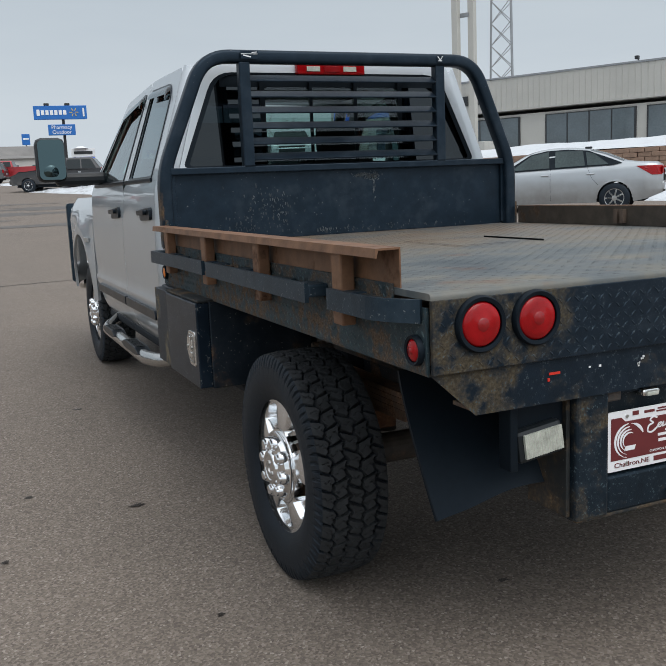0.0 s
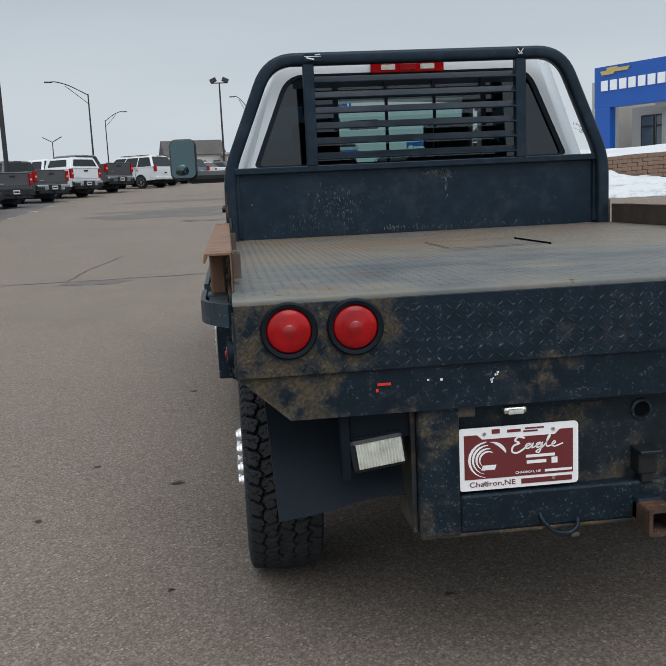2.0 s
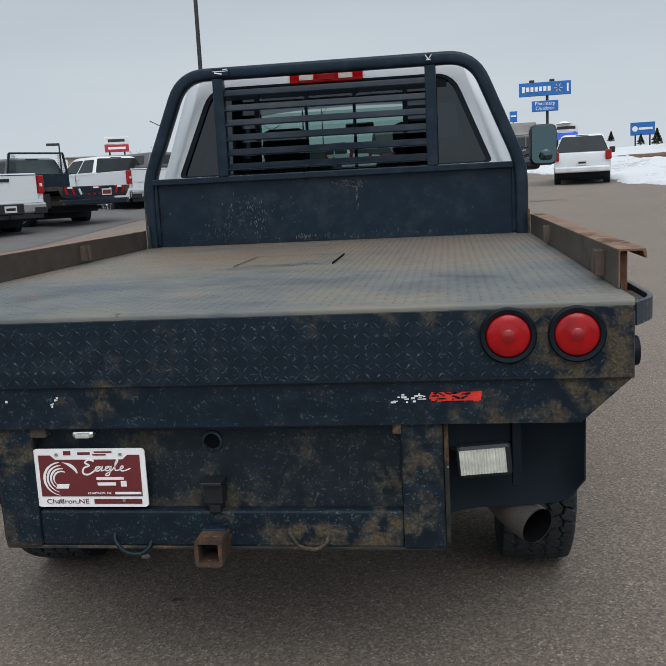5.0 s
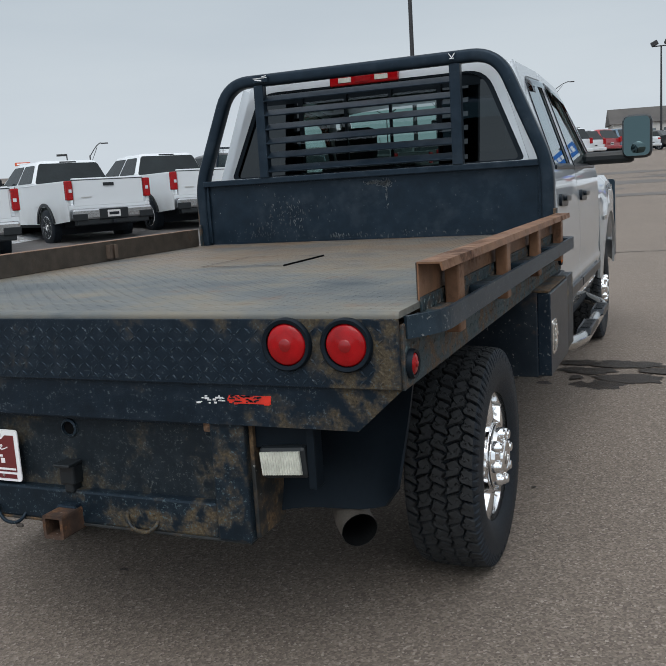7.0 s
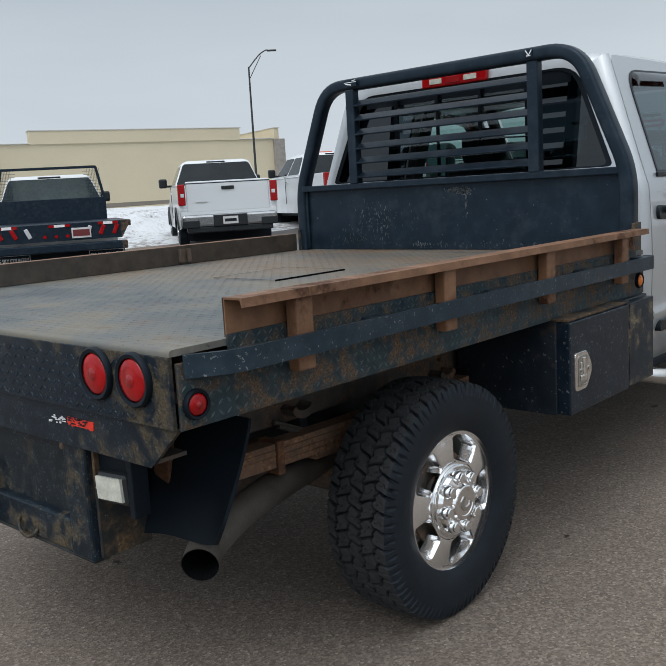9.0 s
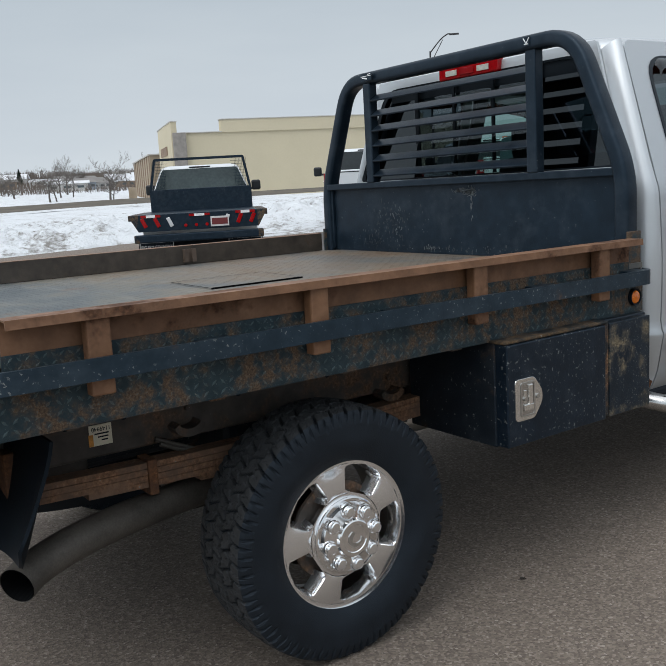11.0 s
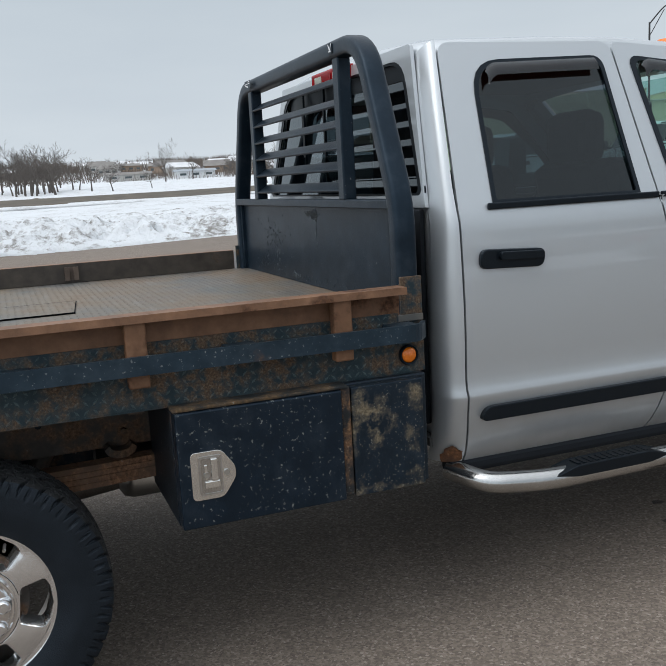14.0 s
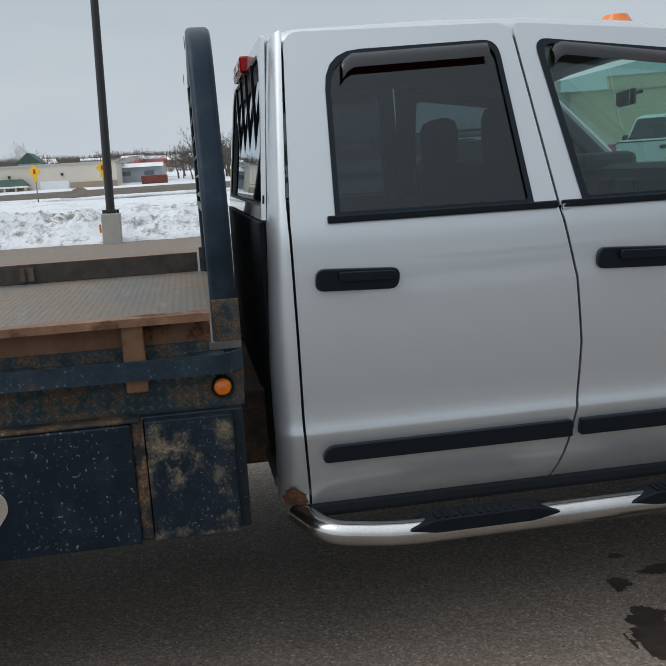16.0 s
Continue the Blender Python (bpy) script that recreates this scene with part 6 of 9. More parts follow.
def west_rise(x):
    """The town's slope beyond the road."""
    return interp(-x, (60, 80, 110, 165, 300, 420), (0.0, 0.25, 0.75, 1.9, 6.8, 9.5))


def field_height(x, y):
    return 0.32 + 0.10 * fbm(x, y, 0.12) + 0.05 * fbm(x, y, 0.5) + west_rise(x) - (0.30 if -62 < x < -57 else 0)


snow_strip("snow_field", "trampled snow field beyond the lot", axis_points((-420, -80, 30), (-80, -58, 12), (-58, -31.5, 20)), axis_points((-160, -30, 14), (-30, 60, 46), (60, 330, 20)), field_height, M_SNOWFIELD)
bm = bmesh.new()
grid(bm, [-62.6, -61, -59.5, -58, -56.6], list(np.linspace(-160, 330, 80)), lambda x, y: (x + 0.04 * y - 0.3 * math.sin(y * 0.05), y, gz(x, y) + 0.52 + 0.066 * (-56.6 - x) + 0.05 * fbm(x, y, 0.4)))
tagged(part("road", bm, plain("muddy_road", (0.085, 0.072, 0.055), 0.9, 0, 0.4, 0.8, 0.3), smooth=80), "muddy brown road through the snow", "road", kind="structure")
# snow left in front of the parked row and on the dealer's bank


def mound(name, label, cx, cy, rx, ry, h, seed, rot=0.0, base=None, n=26, mat=None, cat="snow"):
    bm = bmesh.new()
    c, s = math.cos(radians(rot)), math.sin(radians(rot))
    us = lin(-1, 1, n)

    def f(u, v):
        x, y = cx + rx * u * c - ry * v * s, cy + rx * u * s + ry * v * c
        r = math.hypot(u, v) + 0.22 * fbm(u * 1.4 + seed, v * 1.4, 1.0)
        z = h * max(0.0, 1 - r * r) ** 1.1 * (1 + 0.35 * fbm(x + seed, y, 0.9))
        return (x, y, (gz(x, y) if base is None else base) + (z - 0.02 if r < 1 else -0.12))
    grid(bm, us, us, f)
    for fc in bm.faces:
        fc.normal_update()
        if fc.normal.z < 0:
            fc.normal_flip()
    return tagged(part(name, bm, mat or (M_SNOWFIELD if base else M_SNOW), smooth=80), label, cat, kind="structure")


M_SOIL = plain("dry_soil", (0.115, 0.092, 0.068), 0.95, 0, 0.4, 1.5, 0.6)
for cx, cy, rx, ry, h, sd in ((-66.5, -5.3, 1.2, 1.5, 0.55, 3), (-66.0, -0.2, 0.8, 1.3, 0.4, 14), (-65.5, 4.6, 0.9, 2.2, 0.5, 22)):
    mound("soil_mound", "low brown soil mound beside the road", cx, cy, rx, ry, h, sd, 0, gz(cx, cy) + 0.36 + west_rise(cx), 22, M_SOIL, "soil")
mound("snow_patch", "thin melting snow behind parked pickups", -16.5, 17, 2.2, 7, 0.16, 1)
mound("snow_patch", "thin melting snow behind parked pickups", -16.0, 32, 1.8, 9, 0.2, 9)


def blob(name, label, pts, material, lift=0.003, seed=0, rough=0.25, cat="stain"):
    """A flat patch with a ragged rim about a list of (x, y, radius x, radius y)."""
    top = None
    for k, (x, y, rx, ry) in enumerate(pts):
        bm = bmesh.new()
        ol = []
        for q in range(96):
            a = 2 * math.pi * q / 96
            r = 1 + rough * fbm(3 * math.cos(a) + seed + k * 7, 3 * math.sin(a), 0.6) + 0.4 * rough * fbm(9 * math.cos(a), 9 * math.sin(a) + seed + k, 0.6)
            px, py = x + rx * r * math.cos(a), y + ry * r * math.sin(a)
            ol.append((px, py, gz(px, py) + lift + 0.0006 * k))
        bm.faces.new([bm.verts.new(p) for p in ol])
        tagged(part(name, bm, material), label, cat, kind="structure")


blob("wet_patch", "dark wet patch on the asphalt", [(0.80, 3.73, 0.10, 0.115), (0.71, 3.87, 0.05, 0.06), (0.50, 3.98, 0.02, 0.028), (0.655, 4.08, 0.036, 0.08), (0.95, 3.86, 0.07, 0.075), (1.10, 3.86, 0.13, 0.12), (1.06, 3.70, 0.06, 0.05),
                                                     (1.24, 4.05, 0.22, 0.12), (0.95, 4.22, 0.18, 0.09), (1.20, 4.42, 0.26, 0.10), (0.86, 4.45, 0.14, 0.07), (1.45, 4.25, 0.16, 0.08), (0.72, 3.53, 0.012, 0.014), (0.90, 4.03, 0.04, 0.05)], M_WET, seed=3, rough=0.34)
blob("oil_spot", "small dark oil spot on the asphalt", [(-1.293, 0.915, 0.014, 0.010), (-0.366, 0.684, 0.022, 0.012), (-1.327, 3.97, 0.03, 0.012), (-1.756, 2.416, 0.018, 0.02), (-1.33, 2.06, 0.03, 0.016), (0.978, 1.913, 0.012, 0.01), (-1.55, 3.3, 0.025, 0.01), (-1.9, 1.7, 0.015, 0.012)], M_WET, seed=8, rough=0.6)


def crack(pts, w, seed):
    """A crooked crack line in the asphalt."""
    rng = random.Random(seed)
    line = []
    for (x0, y0), (x1, y1) in zip(pts, pts[1:]):
        n = max(2, int(math.hypot(x1 - x0, y1 - y0) / 0.12))
        for k in range(n):
            t = k / n
            line.append((x0 + (x1 - x0) * t + rng.uniform(-1, 1) * 0.02, y0 + (y1 - y0) * t + rng.uniform(-1, 1) * 0.02))
    bm = bmesh.new()
    prev = None
    for i, (x, y) in enumerate(line):
        j = min(i + 1, len(line) - 1)
        d = Vector((line[j][0] - line[max(0, i - 1)][0], line[j][1] - line[max(0, i - 1)][1], 0)).normalized()
        s = Vector((-d.y, d.x, 0)) * w * rng.uniform(0.3, 1.0) / 2
        a, b = [bm.verts.new((x + k * s.x, y + k * s.y, gz(x, y) + 0.003)) for k in (-1, 1)]
        if prev:
            bm.faces.new((prev[0], prev[1], b, a))
        prev = (a, b)
    tagged(part("asphalt_crack", bm, M_TAR), "thin dark crack in the asphalt", "crack", kind="structure")


crack([(-2.62, 2.75), (-2.34, 3.27), (-2.2, 3.6)], 0.008, 2)
crack([(-6.5, 11.2), (-4.7, 10.6), (-3.32, 10.6), (-1.15, 10.7), (2.5, 11.0)], 0.05, 3)
crack([(-3.32, 10.6), (-3.25, 12.0), (-2.9, 14.0)], 0.04, 4)
blob("wet_patch", "dark damp band on the asphalt", [(-2.9, 10.35, 0.45, 0.22)], plain("damp_asphalt", (0.10, 0.088, 0.078), 0.7, 0, 0.2, 4), seed=5)
blob("wet_patch", "large damp stain on the asphalt", [(-3.2, 25, 2.4, 1.1), (-1.0, 27.5, 3.2, 1.0), (3.5, 30.5, 4.0, 1.3), (-1.5, 34, 3.0, 0.9), (0.5, 22, 2.6, 0.45)], plain("damp_lot", (0.105, 0.094, 0.085), 0.75, 0, 0.25, 2), seed=12, rough=0.5)
blob("lot_seam", "darker older asphalt by the parked row", [(-11.5, 22, 3.6, 30)], plain("old_asphalt", (0.105, 0.100, 0.098), 0.85, 0, 0.25, 3, 0.3), seed=15, rough=0.05, lift=0.002)
for k in range(9):
    y = 10 + 3.4 * k
    bm = bmesh.new()
    for p in ((-0.9, -0.06), (1.2, -0.06), (1.2, 0.06), (-0.9, 0.06)):
        x1, y1 = -9.6 + 0.03 * k * 3.4 + p[0], y + p[1] + 0.3 * p[0]
        bm.verts.new((x1, y1, gz(x1, y1) + 0.006))
    bm.verts.ensure_lookup_table()
    bm.faces.new(bm.verts)
    tagged(part("parking_line", bm, M_LINE), "worn white parking line", "line", "parking lines", kind="structure")


# ---------------------------------------------------------------- parked vehicles
M_CARGLASS = plain("car_window_glass", (0.016, 0.021, 0.023), 0.04, 0, 0.3, 1.5, 0, 0, 0.28)
M_BUMPER = plain("chromed_bumper", (0.42, 0.43, 0.44), 0.18, 1.0, 0.1, 5)
M_LAMP = plain("headlamp", (0.62, 0.64, 0.66), 0.12, 0.3, 0.1, 8)
M_PLATE = plain("paper_plate", (0.55, 0.54, 0.54), 0.5, 0, 0.2, 30)

SPECS = {
    "pickup": dict(L=5.95, W=2.04, zb=0.52, belt=1.40, hood=1.36, ar=0.47, wr=0.41, a0=1.42, a1=4.98, g=(2.02, 4.35, 2.18, 3.62), gw=0.76, top=1.96, bed=(0.17, 1.98), floor=0.88),
    "midtruck": dict(L=5.4, W=1.90, zb=0.48, belt=1.28, hood=1.22, ar=0.43, wr=0.37, a0=1.22, a1=4.42, g=(1.75, 3.95, 1.88, 3.25), gw=0.70, top=1.80, bed=(0.15, 1.70), floor=0.88),
    "suv": dict(L=5.1, W=2.00, zb=0.45, belt=1.20, hood=1.18, ar=0.43, wr=0.38, a0=1.10, a1=4.12, g=(0.12, 3.75, 0.42, 2.95), gw=0.74, top=1.86, bed=None, floor=0),
    "crossover": dict(L=4.75, W=1.90, zb=0.40, belt=1.08, hood=1.05, ar=0.40, wr=0.35, a0=1.00, a1=3.82, g=(0.12, 3.45, 0.55, 2.55), gw=0.68, top=1.70, bed=None, floor=0),
    "sedan": dict(L=4.6, W=1.80, zb=0.32, belt=0.93, hood=0.90, ar=0.36, wr=0.32, a0=0.98, a1=3.68, g=(0.55, 3.35, 1.25, 2.55), gw=0.60, top=1.47, bed=None, floor=0),
}


def car_wheel(parent, x, y, r, side, chrome):
    bm = bmesh.new()
    w = 0.11
    lathe(bm, ((-w, r * 0.62), (-w, r * 0.9), (-w * 0.8, r), (w * 0.8, r), (w, r * 0.9), (w, r * 0.62)), (x, y, r), (1, 0, 0), 28)
    ty = part("wheel", bm, M_TYRE, parent, "", smooth=40)
    bm = bmesh.new()
    for k in range(7):
        a = 2 * math.pi * k / 7
        box(bm, (side * 0.1, 0.36 * r * math.cos(a), 0.36 * r * math.sin(a)), (0.02, 0.50 * r, 0.13 * r), 0.004, pose(0, 0, 0, math.degrees(a), 0, 0))
    lathe(bm, [(side * o, q) for o, q in ((0.085, 0.20 * r), (0.115, 0.17 * r), (0.117, 0.0001))], (0, 0, 0), (1, 0, 0), 16)
    lathe(bm, [(side * o, q) for o, q in ((0.092, 0.64 * r), (0.113, 0.63 * r), (0.108, 0.57 * r), (0.085, 0.56 * r))], (0, 0, 0), (1, 0, 0), 28, caps=False)
    bmesh.ops.translate(bm, vec=(x, y, r), verts=bm.verts)
    part("rim", bm, M_CHROME if chrome else M_ALLOY, ty, "", smooth=40)
    bm = bmesh.new()
    lathe(bm, ((side * 0.07, 0.6 * r), (side * 0.072, 0.0001)), (x, y, r), (1, 0, 0), 20)
    part("brake_disc", bm, M_DARK, ty)


def vehicle(name, kind, paint, label, category, m, group="", chrome=True, topper=None, rack=False, flat=False, flaps=False):
    s = SPECS[kind]
    v = thing(name, label, category, group)
    L, W, hw = s["L"], s["W"], s["W"] / 2
    # lower body with wheel arches
    y_end = L - 0.12
    bt = s["floor"] if s["bed"] else s["belt"]
    ol = [(0.10, s["zb"] + 0.05), (0.08, bt)]
    if s["bed"]:
        ol += [(s["bed"][1], bt), (s["bed"][1], s["belt"])]
    if kind == "sedan":
        ol = [(0.14, 0.40), (0.04, 0.66), (0.06, 0.98), (0.20, 1.02), (s["g"][0] + 0.2, s["belt"] + 0.05)]
    ol += [(s["g"][1], s["belt"]), (L - 0.55, s["hood"] - 0.05), (y_end, s["hood"] - 0.22), (y_end + 0.06, s["zb"] + 0.2), (y_end, s["zb"])]
    for c in (s["a1"], s["a0"]):
        ol += [(c + s["ar"] * math.cos(a), s["wr"] + 0.03 + s["ar"] * math.sin(a)) for a in lin(0.16, math.pi - 0.16, 11)]
    bm = bmesh.new()
    prism(bm, ol, "x", -hw + 0.01, hw - 0.01)
    for vt in bm.verts:
        z = vt.co.z
        vt.co.x *= interp(z, (0.3, s["belt"] * 0.62, s["belt"]), (0.965, 1.0, 0.965))
        if vt.co.y > L - 0.7:
            vt.co.x *= 0.94
    body = part("body", bevel_all(bm, 0.035, 2, 55), paint, v, "", smooth=45)
    part("underbody", boxes(((0, L / 2, s["zb"] - 0.02), (W * 0.74, L * 0.86, 0.22)), ((0, s["a0"], s["wr"] + 0.1), (W * 0.8, s["ar"] * 1.9, s["ar"] * 1.2)), ((0, s["a1"], s["wr"] + 0.1), (W * 0.8, s["ar"] * 1.9, s["ar"] * 1.2))), M_DARK, v)
    g0, g1, t0, t1 = s["g"]
    zb, zt, wb, wt = s["belt"] - 0.02, s["top"], hw * 0.95, s["gw"]
    # roof and pillars as a tapered shell
    bm = bmesh.new()
    b = [bm.verts.new(p) for p in ((-wb, g0, zb), (wb, g0, zb), (wb, g1, zb), (-wb, g1, zb))]
    t = [bm.verts.new(p) for p in ((-wt, t0, zt - 0.05), (wt, t0, zt - 0.05), (wt, t1, zt - 0.05), (-wt, t1, zt - 0.05))]
    u = [bm.verts.new(p) for p in ((-wt + 0.12, t0 + 0.10, zt), (wt - 0.12, t0 + 0.10, zt), (wt - 0.12, t1 - 0.12, zt), (-wt + 0.12, t1 - 0.12, zt))]
    for q in range(4):
        r = (q + 1) % 4
        bm.faces.new((b[q], b[r], t[r], t[q]))
        bm.faces.new((t[q], t[r], u[r], u[q]))
    bm.faces.new(u)
    bm.faces.new(b)
    part("roof", bevel_all(bm, 0.03, 2, 20), paint, v, "", smooth=60)
    zg0, zg1 = zb + 0.06, zt - 0.10
    zk = zt - 0.05 - zb

    def side_pt(sd, y, z, o=0.006):
        k = (z - zb) / zk
        return (sd * (wb + (wt - wb) * k + o), y, z)

    def yr(z):
        return g0 + (t0 - g0) * (z - zb) / zk

    def yf(z):
        return g1 + (t1 - g1) * (z - zb) / zk
    cut = [0.06, 0.5, 0.97] if kind != "suv" else [0.04, 0.34, 0.66, 0.97]
    if kind in ("crossover",):
        cut = [0.05, 0.30, 0.62, 0.97]
    for sd in (-1, 1):
        for a, c in zip(cut, cut[1:]):
            ya0, ya1 = yr(zg0) + (yf(zg0) - yr(zg0)) * a + 0.03, yr(zg0) + (yf(zg0) - yr(zg0)) * c - 0.03
            yb0, yb1 = yr(zg1) + (yf(zg1) - yr(zg1)) * a + 0.03, yr(zg1) + (yf(zg1) - yr(zg1)) * c - 0.03
            bm = bmesh.new()
            sheet(bm, closed_round([(ya0, zg0), (ya1, zg0), (yb1, zg1), (yb0, zg1)], 0.05, 3), lambda y, z: side_pt(sd, y, z))
            part("side_window", thick(bm, 0.004), M_CARGLASS, v)
        for yy in ([g0 + (g1 - g0) * 0.5] if s["bed"] else [g0 + (g1 - g0) * 0.36, g0 + (g1 - g0) * 0.64]):
            part("door_handle", boxes(((sd * (hw - 0.005), yy - 0.12, s["belt"] - 0.14), (0.03, 0.16, 0.035), 0.01)), M_CHROME if chrome else M_PLASTIC, v)
            part("door_gap", boxes(((sd * (hw - 0.014), yy + 0.02, (s["belt"] + s["zb"]) / 2 + 0.1), (0.012, 0.012, s["belt"] - s["zb"] - 0.18))), M_DARK, v)
        mr = part("side_mirror", boxes(((sd * (hw + 0.13), g1 - 0.42, s["belt"] + 0.12), (0.20, 0.10, 0.22), 0.04)), M_PLASTIC, v)
        part("mirror_arm", boxes(((sd * (hw + 0.0), g1 - 0.40, s["belt"] + 0.05), (0.16, 0.06, 0.05), 0.015)), M_PLASTIC, mr)
        for yy in (s["a0"], s["a1"]):
            car_wheel(v, sd * (hw - 0.13), yy, s["wr"], sd, chrome)
            if s["bed"]:
                bm = bmesh.new()
                arc = lin(0.12, math.pi - 0.12, 17)
                o = [(yy + (s["ar"] + 0.05) * math.cos(a), s["wr"] + 0.03 + (s["ar"] + 0.05) * math.sin(a)) for a in arc]
                i = [(yy + (s["ar"] - 0.02) * math.cos(a), s["wr"] + 0.03 + (s["ar"] - 0.02) * math.sin(a)) for a in arc]
                prism(bm, o + i[::-1], "x", sd * (hw - 0.05), sd * (hw + 0.012))
                part("arch_trim", bm, M_PLASTIC, v, "black wheel arch trim")
        # lamps
        if kind == "sedan":
            bm = boxes(((sd * (hw - 0.20), 0.12, 0.86), (0.34, 0.16, 0.15), 0.04))
        elif kind in ("suv", "crossover"):
            bm = boxes(((sd * (hw - 0.10), 0.07, s["belt"] - 0.10), (0.20, 0.12, 0.32), 0.03))
        else:
            bm = boxes(((sd * (hw - 0.075), 0.10, s["belt"] - 0.20), (0.15, 0.13, 0.42), 0.02))
        if not flat:
            tl = part("tail_lamp", bm, M_RED, v, "red tail lamp")
            part("reverse_lens", boxes(((sd * (hw - 0.09), 0.035, s["belt"] - 0.21), (0.07, 0.012, 0.07), 0.004)), M_LAMP, tl)
        part("headlamp", boxes(((sd * (hw - 0.26), y_end - 0.02, s["hood"] - 0.32), (0.36, 0.14, 0.16 if kind != "pickup" else 0.20), 0.04)), M_LAMP, v)
    bm = bmesh.new()
    k = 0.96
    sheet(bm, closed_round([(-wb * k, zg0 - 0.02), (wb * k, zg0 - 0.02), (wt * 0.97, zg1 + 0.03), (-wt * 0.97, zg1 + 0.03)], 0.06, 3), lambda x, z: (x, yr(z) - 0.008, z))
    part("rear_window", thick(bm, 0.004), M_SEDANGLASS if flat else M_CARGLASS, v)
    bm = bmesh.new()
    sheet(bm, closed_round([(-wb * 0.93, zg0 - 0.02), (wb * 0.93, zg0 - 0.02), (wt * 0.95, zg1 + 0.02), (-wt * 0.95, zg1 + 0.02)], 0.06, 3), lambda x, z: (x, yf(z) + 0.010, z))
    part("windshield", thick(bm, 0.004), M_CARGLASS, v)
    part("brake_lamp", boxes(((0, t0 + 0.03, zt - 0.045), (0.42, 0.06, 0.036), 0.008)), M_PLASTIC, v)
    part("grille", boxes(((0, y_end + 0.02, s["hood"] - 0.42), (W * 0.60, 0.10, 0.30), 0.03)), M_PLASTIC, v)
    part("grille_bar", boxes(((0, y_end + 0.075, s["hood"] - 0.38), (W * 0.62, 0.02, 0.06), 0.01)), M_CHROME, v)
    part("front_bumper", boxes(((0, y_end + 0.06, s["zb"] + 0.14), (W * 0.94, 0.16, 0.22), 0.05)), M_CHROME if chrome and s["bed"] else paint, v)
    if flat:
        deck2 = part("flatbed", boxes(((0, 0.85, 1.02), (2.36, 2.7, 0.10), 0.01)), M_RACK, v, "black steel flatbed")
        bm = bmesh.new()
        prism(bm, [(-1.18, 1.06), (1.18, 1.06), (1.02, 0.78), (-1.02, 0.78)], "y", -0.52, -0.46)
        part("rear_skirt", bm, M_RACK, deck2)
        part("rear_bumper", boxes(((0, -0.50, 0.66), (2.2, 0.12, 0.14), 0.02)), M_RACK, deck2)
        for sd in (-1, 1):
            for q, mt in ((0.92, M_RED), (0.70, M_RED), (0.48, M_LAMP)):
                part("lamp", boxes(((sd * q, -0.53, 0.93), (0.065, 0.02, 0.17), 0.02, pose(0, 0, 0, 0, sd * 24, 0))), mt, deck2)
            if flaps:
                part("mud_flap", boxes(((sd * 0.78, 0.0, 0.42), (0.62, 0.015, 0.52), 0.004)), M_FLAP, deck2)
                text_mesh("flap_lettering", "BIG SKY COUNTRY", 0.095, M_WHITE, pose(sd * 0.78, -0.010, 0.478, 90, 0, 0), deck2, "white lettering", 0.001, 0.54)
                text_mesh("flap_lettering", "MONTANA", 0.12, M_WHITE, pose(sd * 0.78, -0.010, 0.35, 90, 0, 0), deck2, "white lettering", 0.001, 0.46)
                part("flap_line", boxes(((sd * 0.78, -0.009, 0.565), (0.58, 0.003, 0.008)), ((sd * 0.78 - 0.29, -0.009, 0.50), (0.008, 0.003, 0.13)), ((sd * 0.78 + 0.29, -0.009, 0.50), (0.008, 0.003, 0.13))), M_WHITE, deck2)
            part("tape", boxes(((sd * 0.80, -0.535, 1.040), (0.15, 0.012, 0.045))), M_TAPEWHITE, deck2)
            part("tape", boxes(((sd * 0.68, -0.535, 1.040), (0.09, 0.012, 0.045)), ((sd * 0.92, -0.535, 1.040), (0.09, 0.012, 0.045))), M_RED, deck2)
        part("tape", boxes(((0.02, -0.535, 1.030), (0.17, 0.012, 0.04))), M_TAPEWHITE, deck2)
        part("tape", boxes(((-0.11, -0.535, 1.030), (0.09, 0.012, 0.04)), ((0.15, -0.535, 1.030), (0.09, 0.012, 0.04))), M_RED, deck2)
        for q in (-0.12, 0.06, 0.24):
            part("lamp", cyls(((q - 0.1, -0.52, 0.86), (q - 0.1, -0.545, 0.86), 0.028, 12)), M_RED, deck2)
        dp = part("dealer_plate", boxes(((0.36, -0.54, 0.90), (0.31, 0.012, 0.17), 0.003)), M_PLATE, deck2)
        part("plate_field", boxes(((0.36, -0.547, 0.90), (0.27, 0.004, 0.11))), M_MAROON, dp)
        rk = part("headache_rack", boxes(((0, 1.95, 1.27), (1.96, 0.05, 0.46), 0.01)), M_RACK, deck2, "black headache rack")
        bm = bmesh.new()
        path = fillet([(-0.97, 1.95, 1.05), (-0.97, 1.95, 1.50), (-0.86, 1.95, 2.08), (0.86, 1.95, 2.08), (0.97, 1.95, 1.50), (0.97, 1.95, 1.05)], [0, 0.02, 0.02, 0.02, 0.02, 0], 2)
        sweep(bm, path, [(-0.025, -0.022), (0.025, -0.022), (0.025, 0.022), (-0.025, 0.022)], up=(0, 1, 0))
        part("rack_tube", bm, M_RACK, rk)
        for sd in (-1, 1):
            bm = bmesh.new()
            for k in range(9):
                z0 = 1.52 + 0.06 * k
                xo = 0.965 - 0.11 * (z0 - 1.50) / 0.58
                box(bm, (sd * (xo - 0.13), 1.95, z0), (0.26, 0.006, 0.006))
                box(bm, (sd * (0.92 - 0.028 * k), 1.95, 1.78), (0.005, 0.006, 0.54))
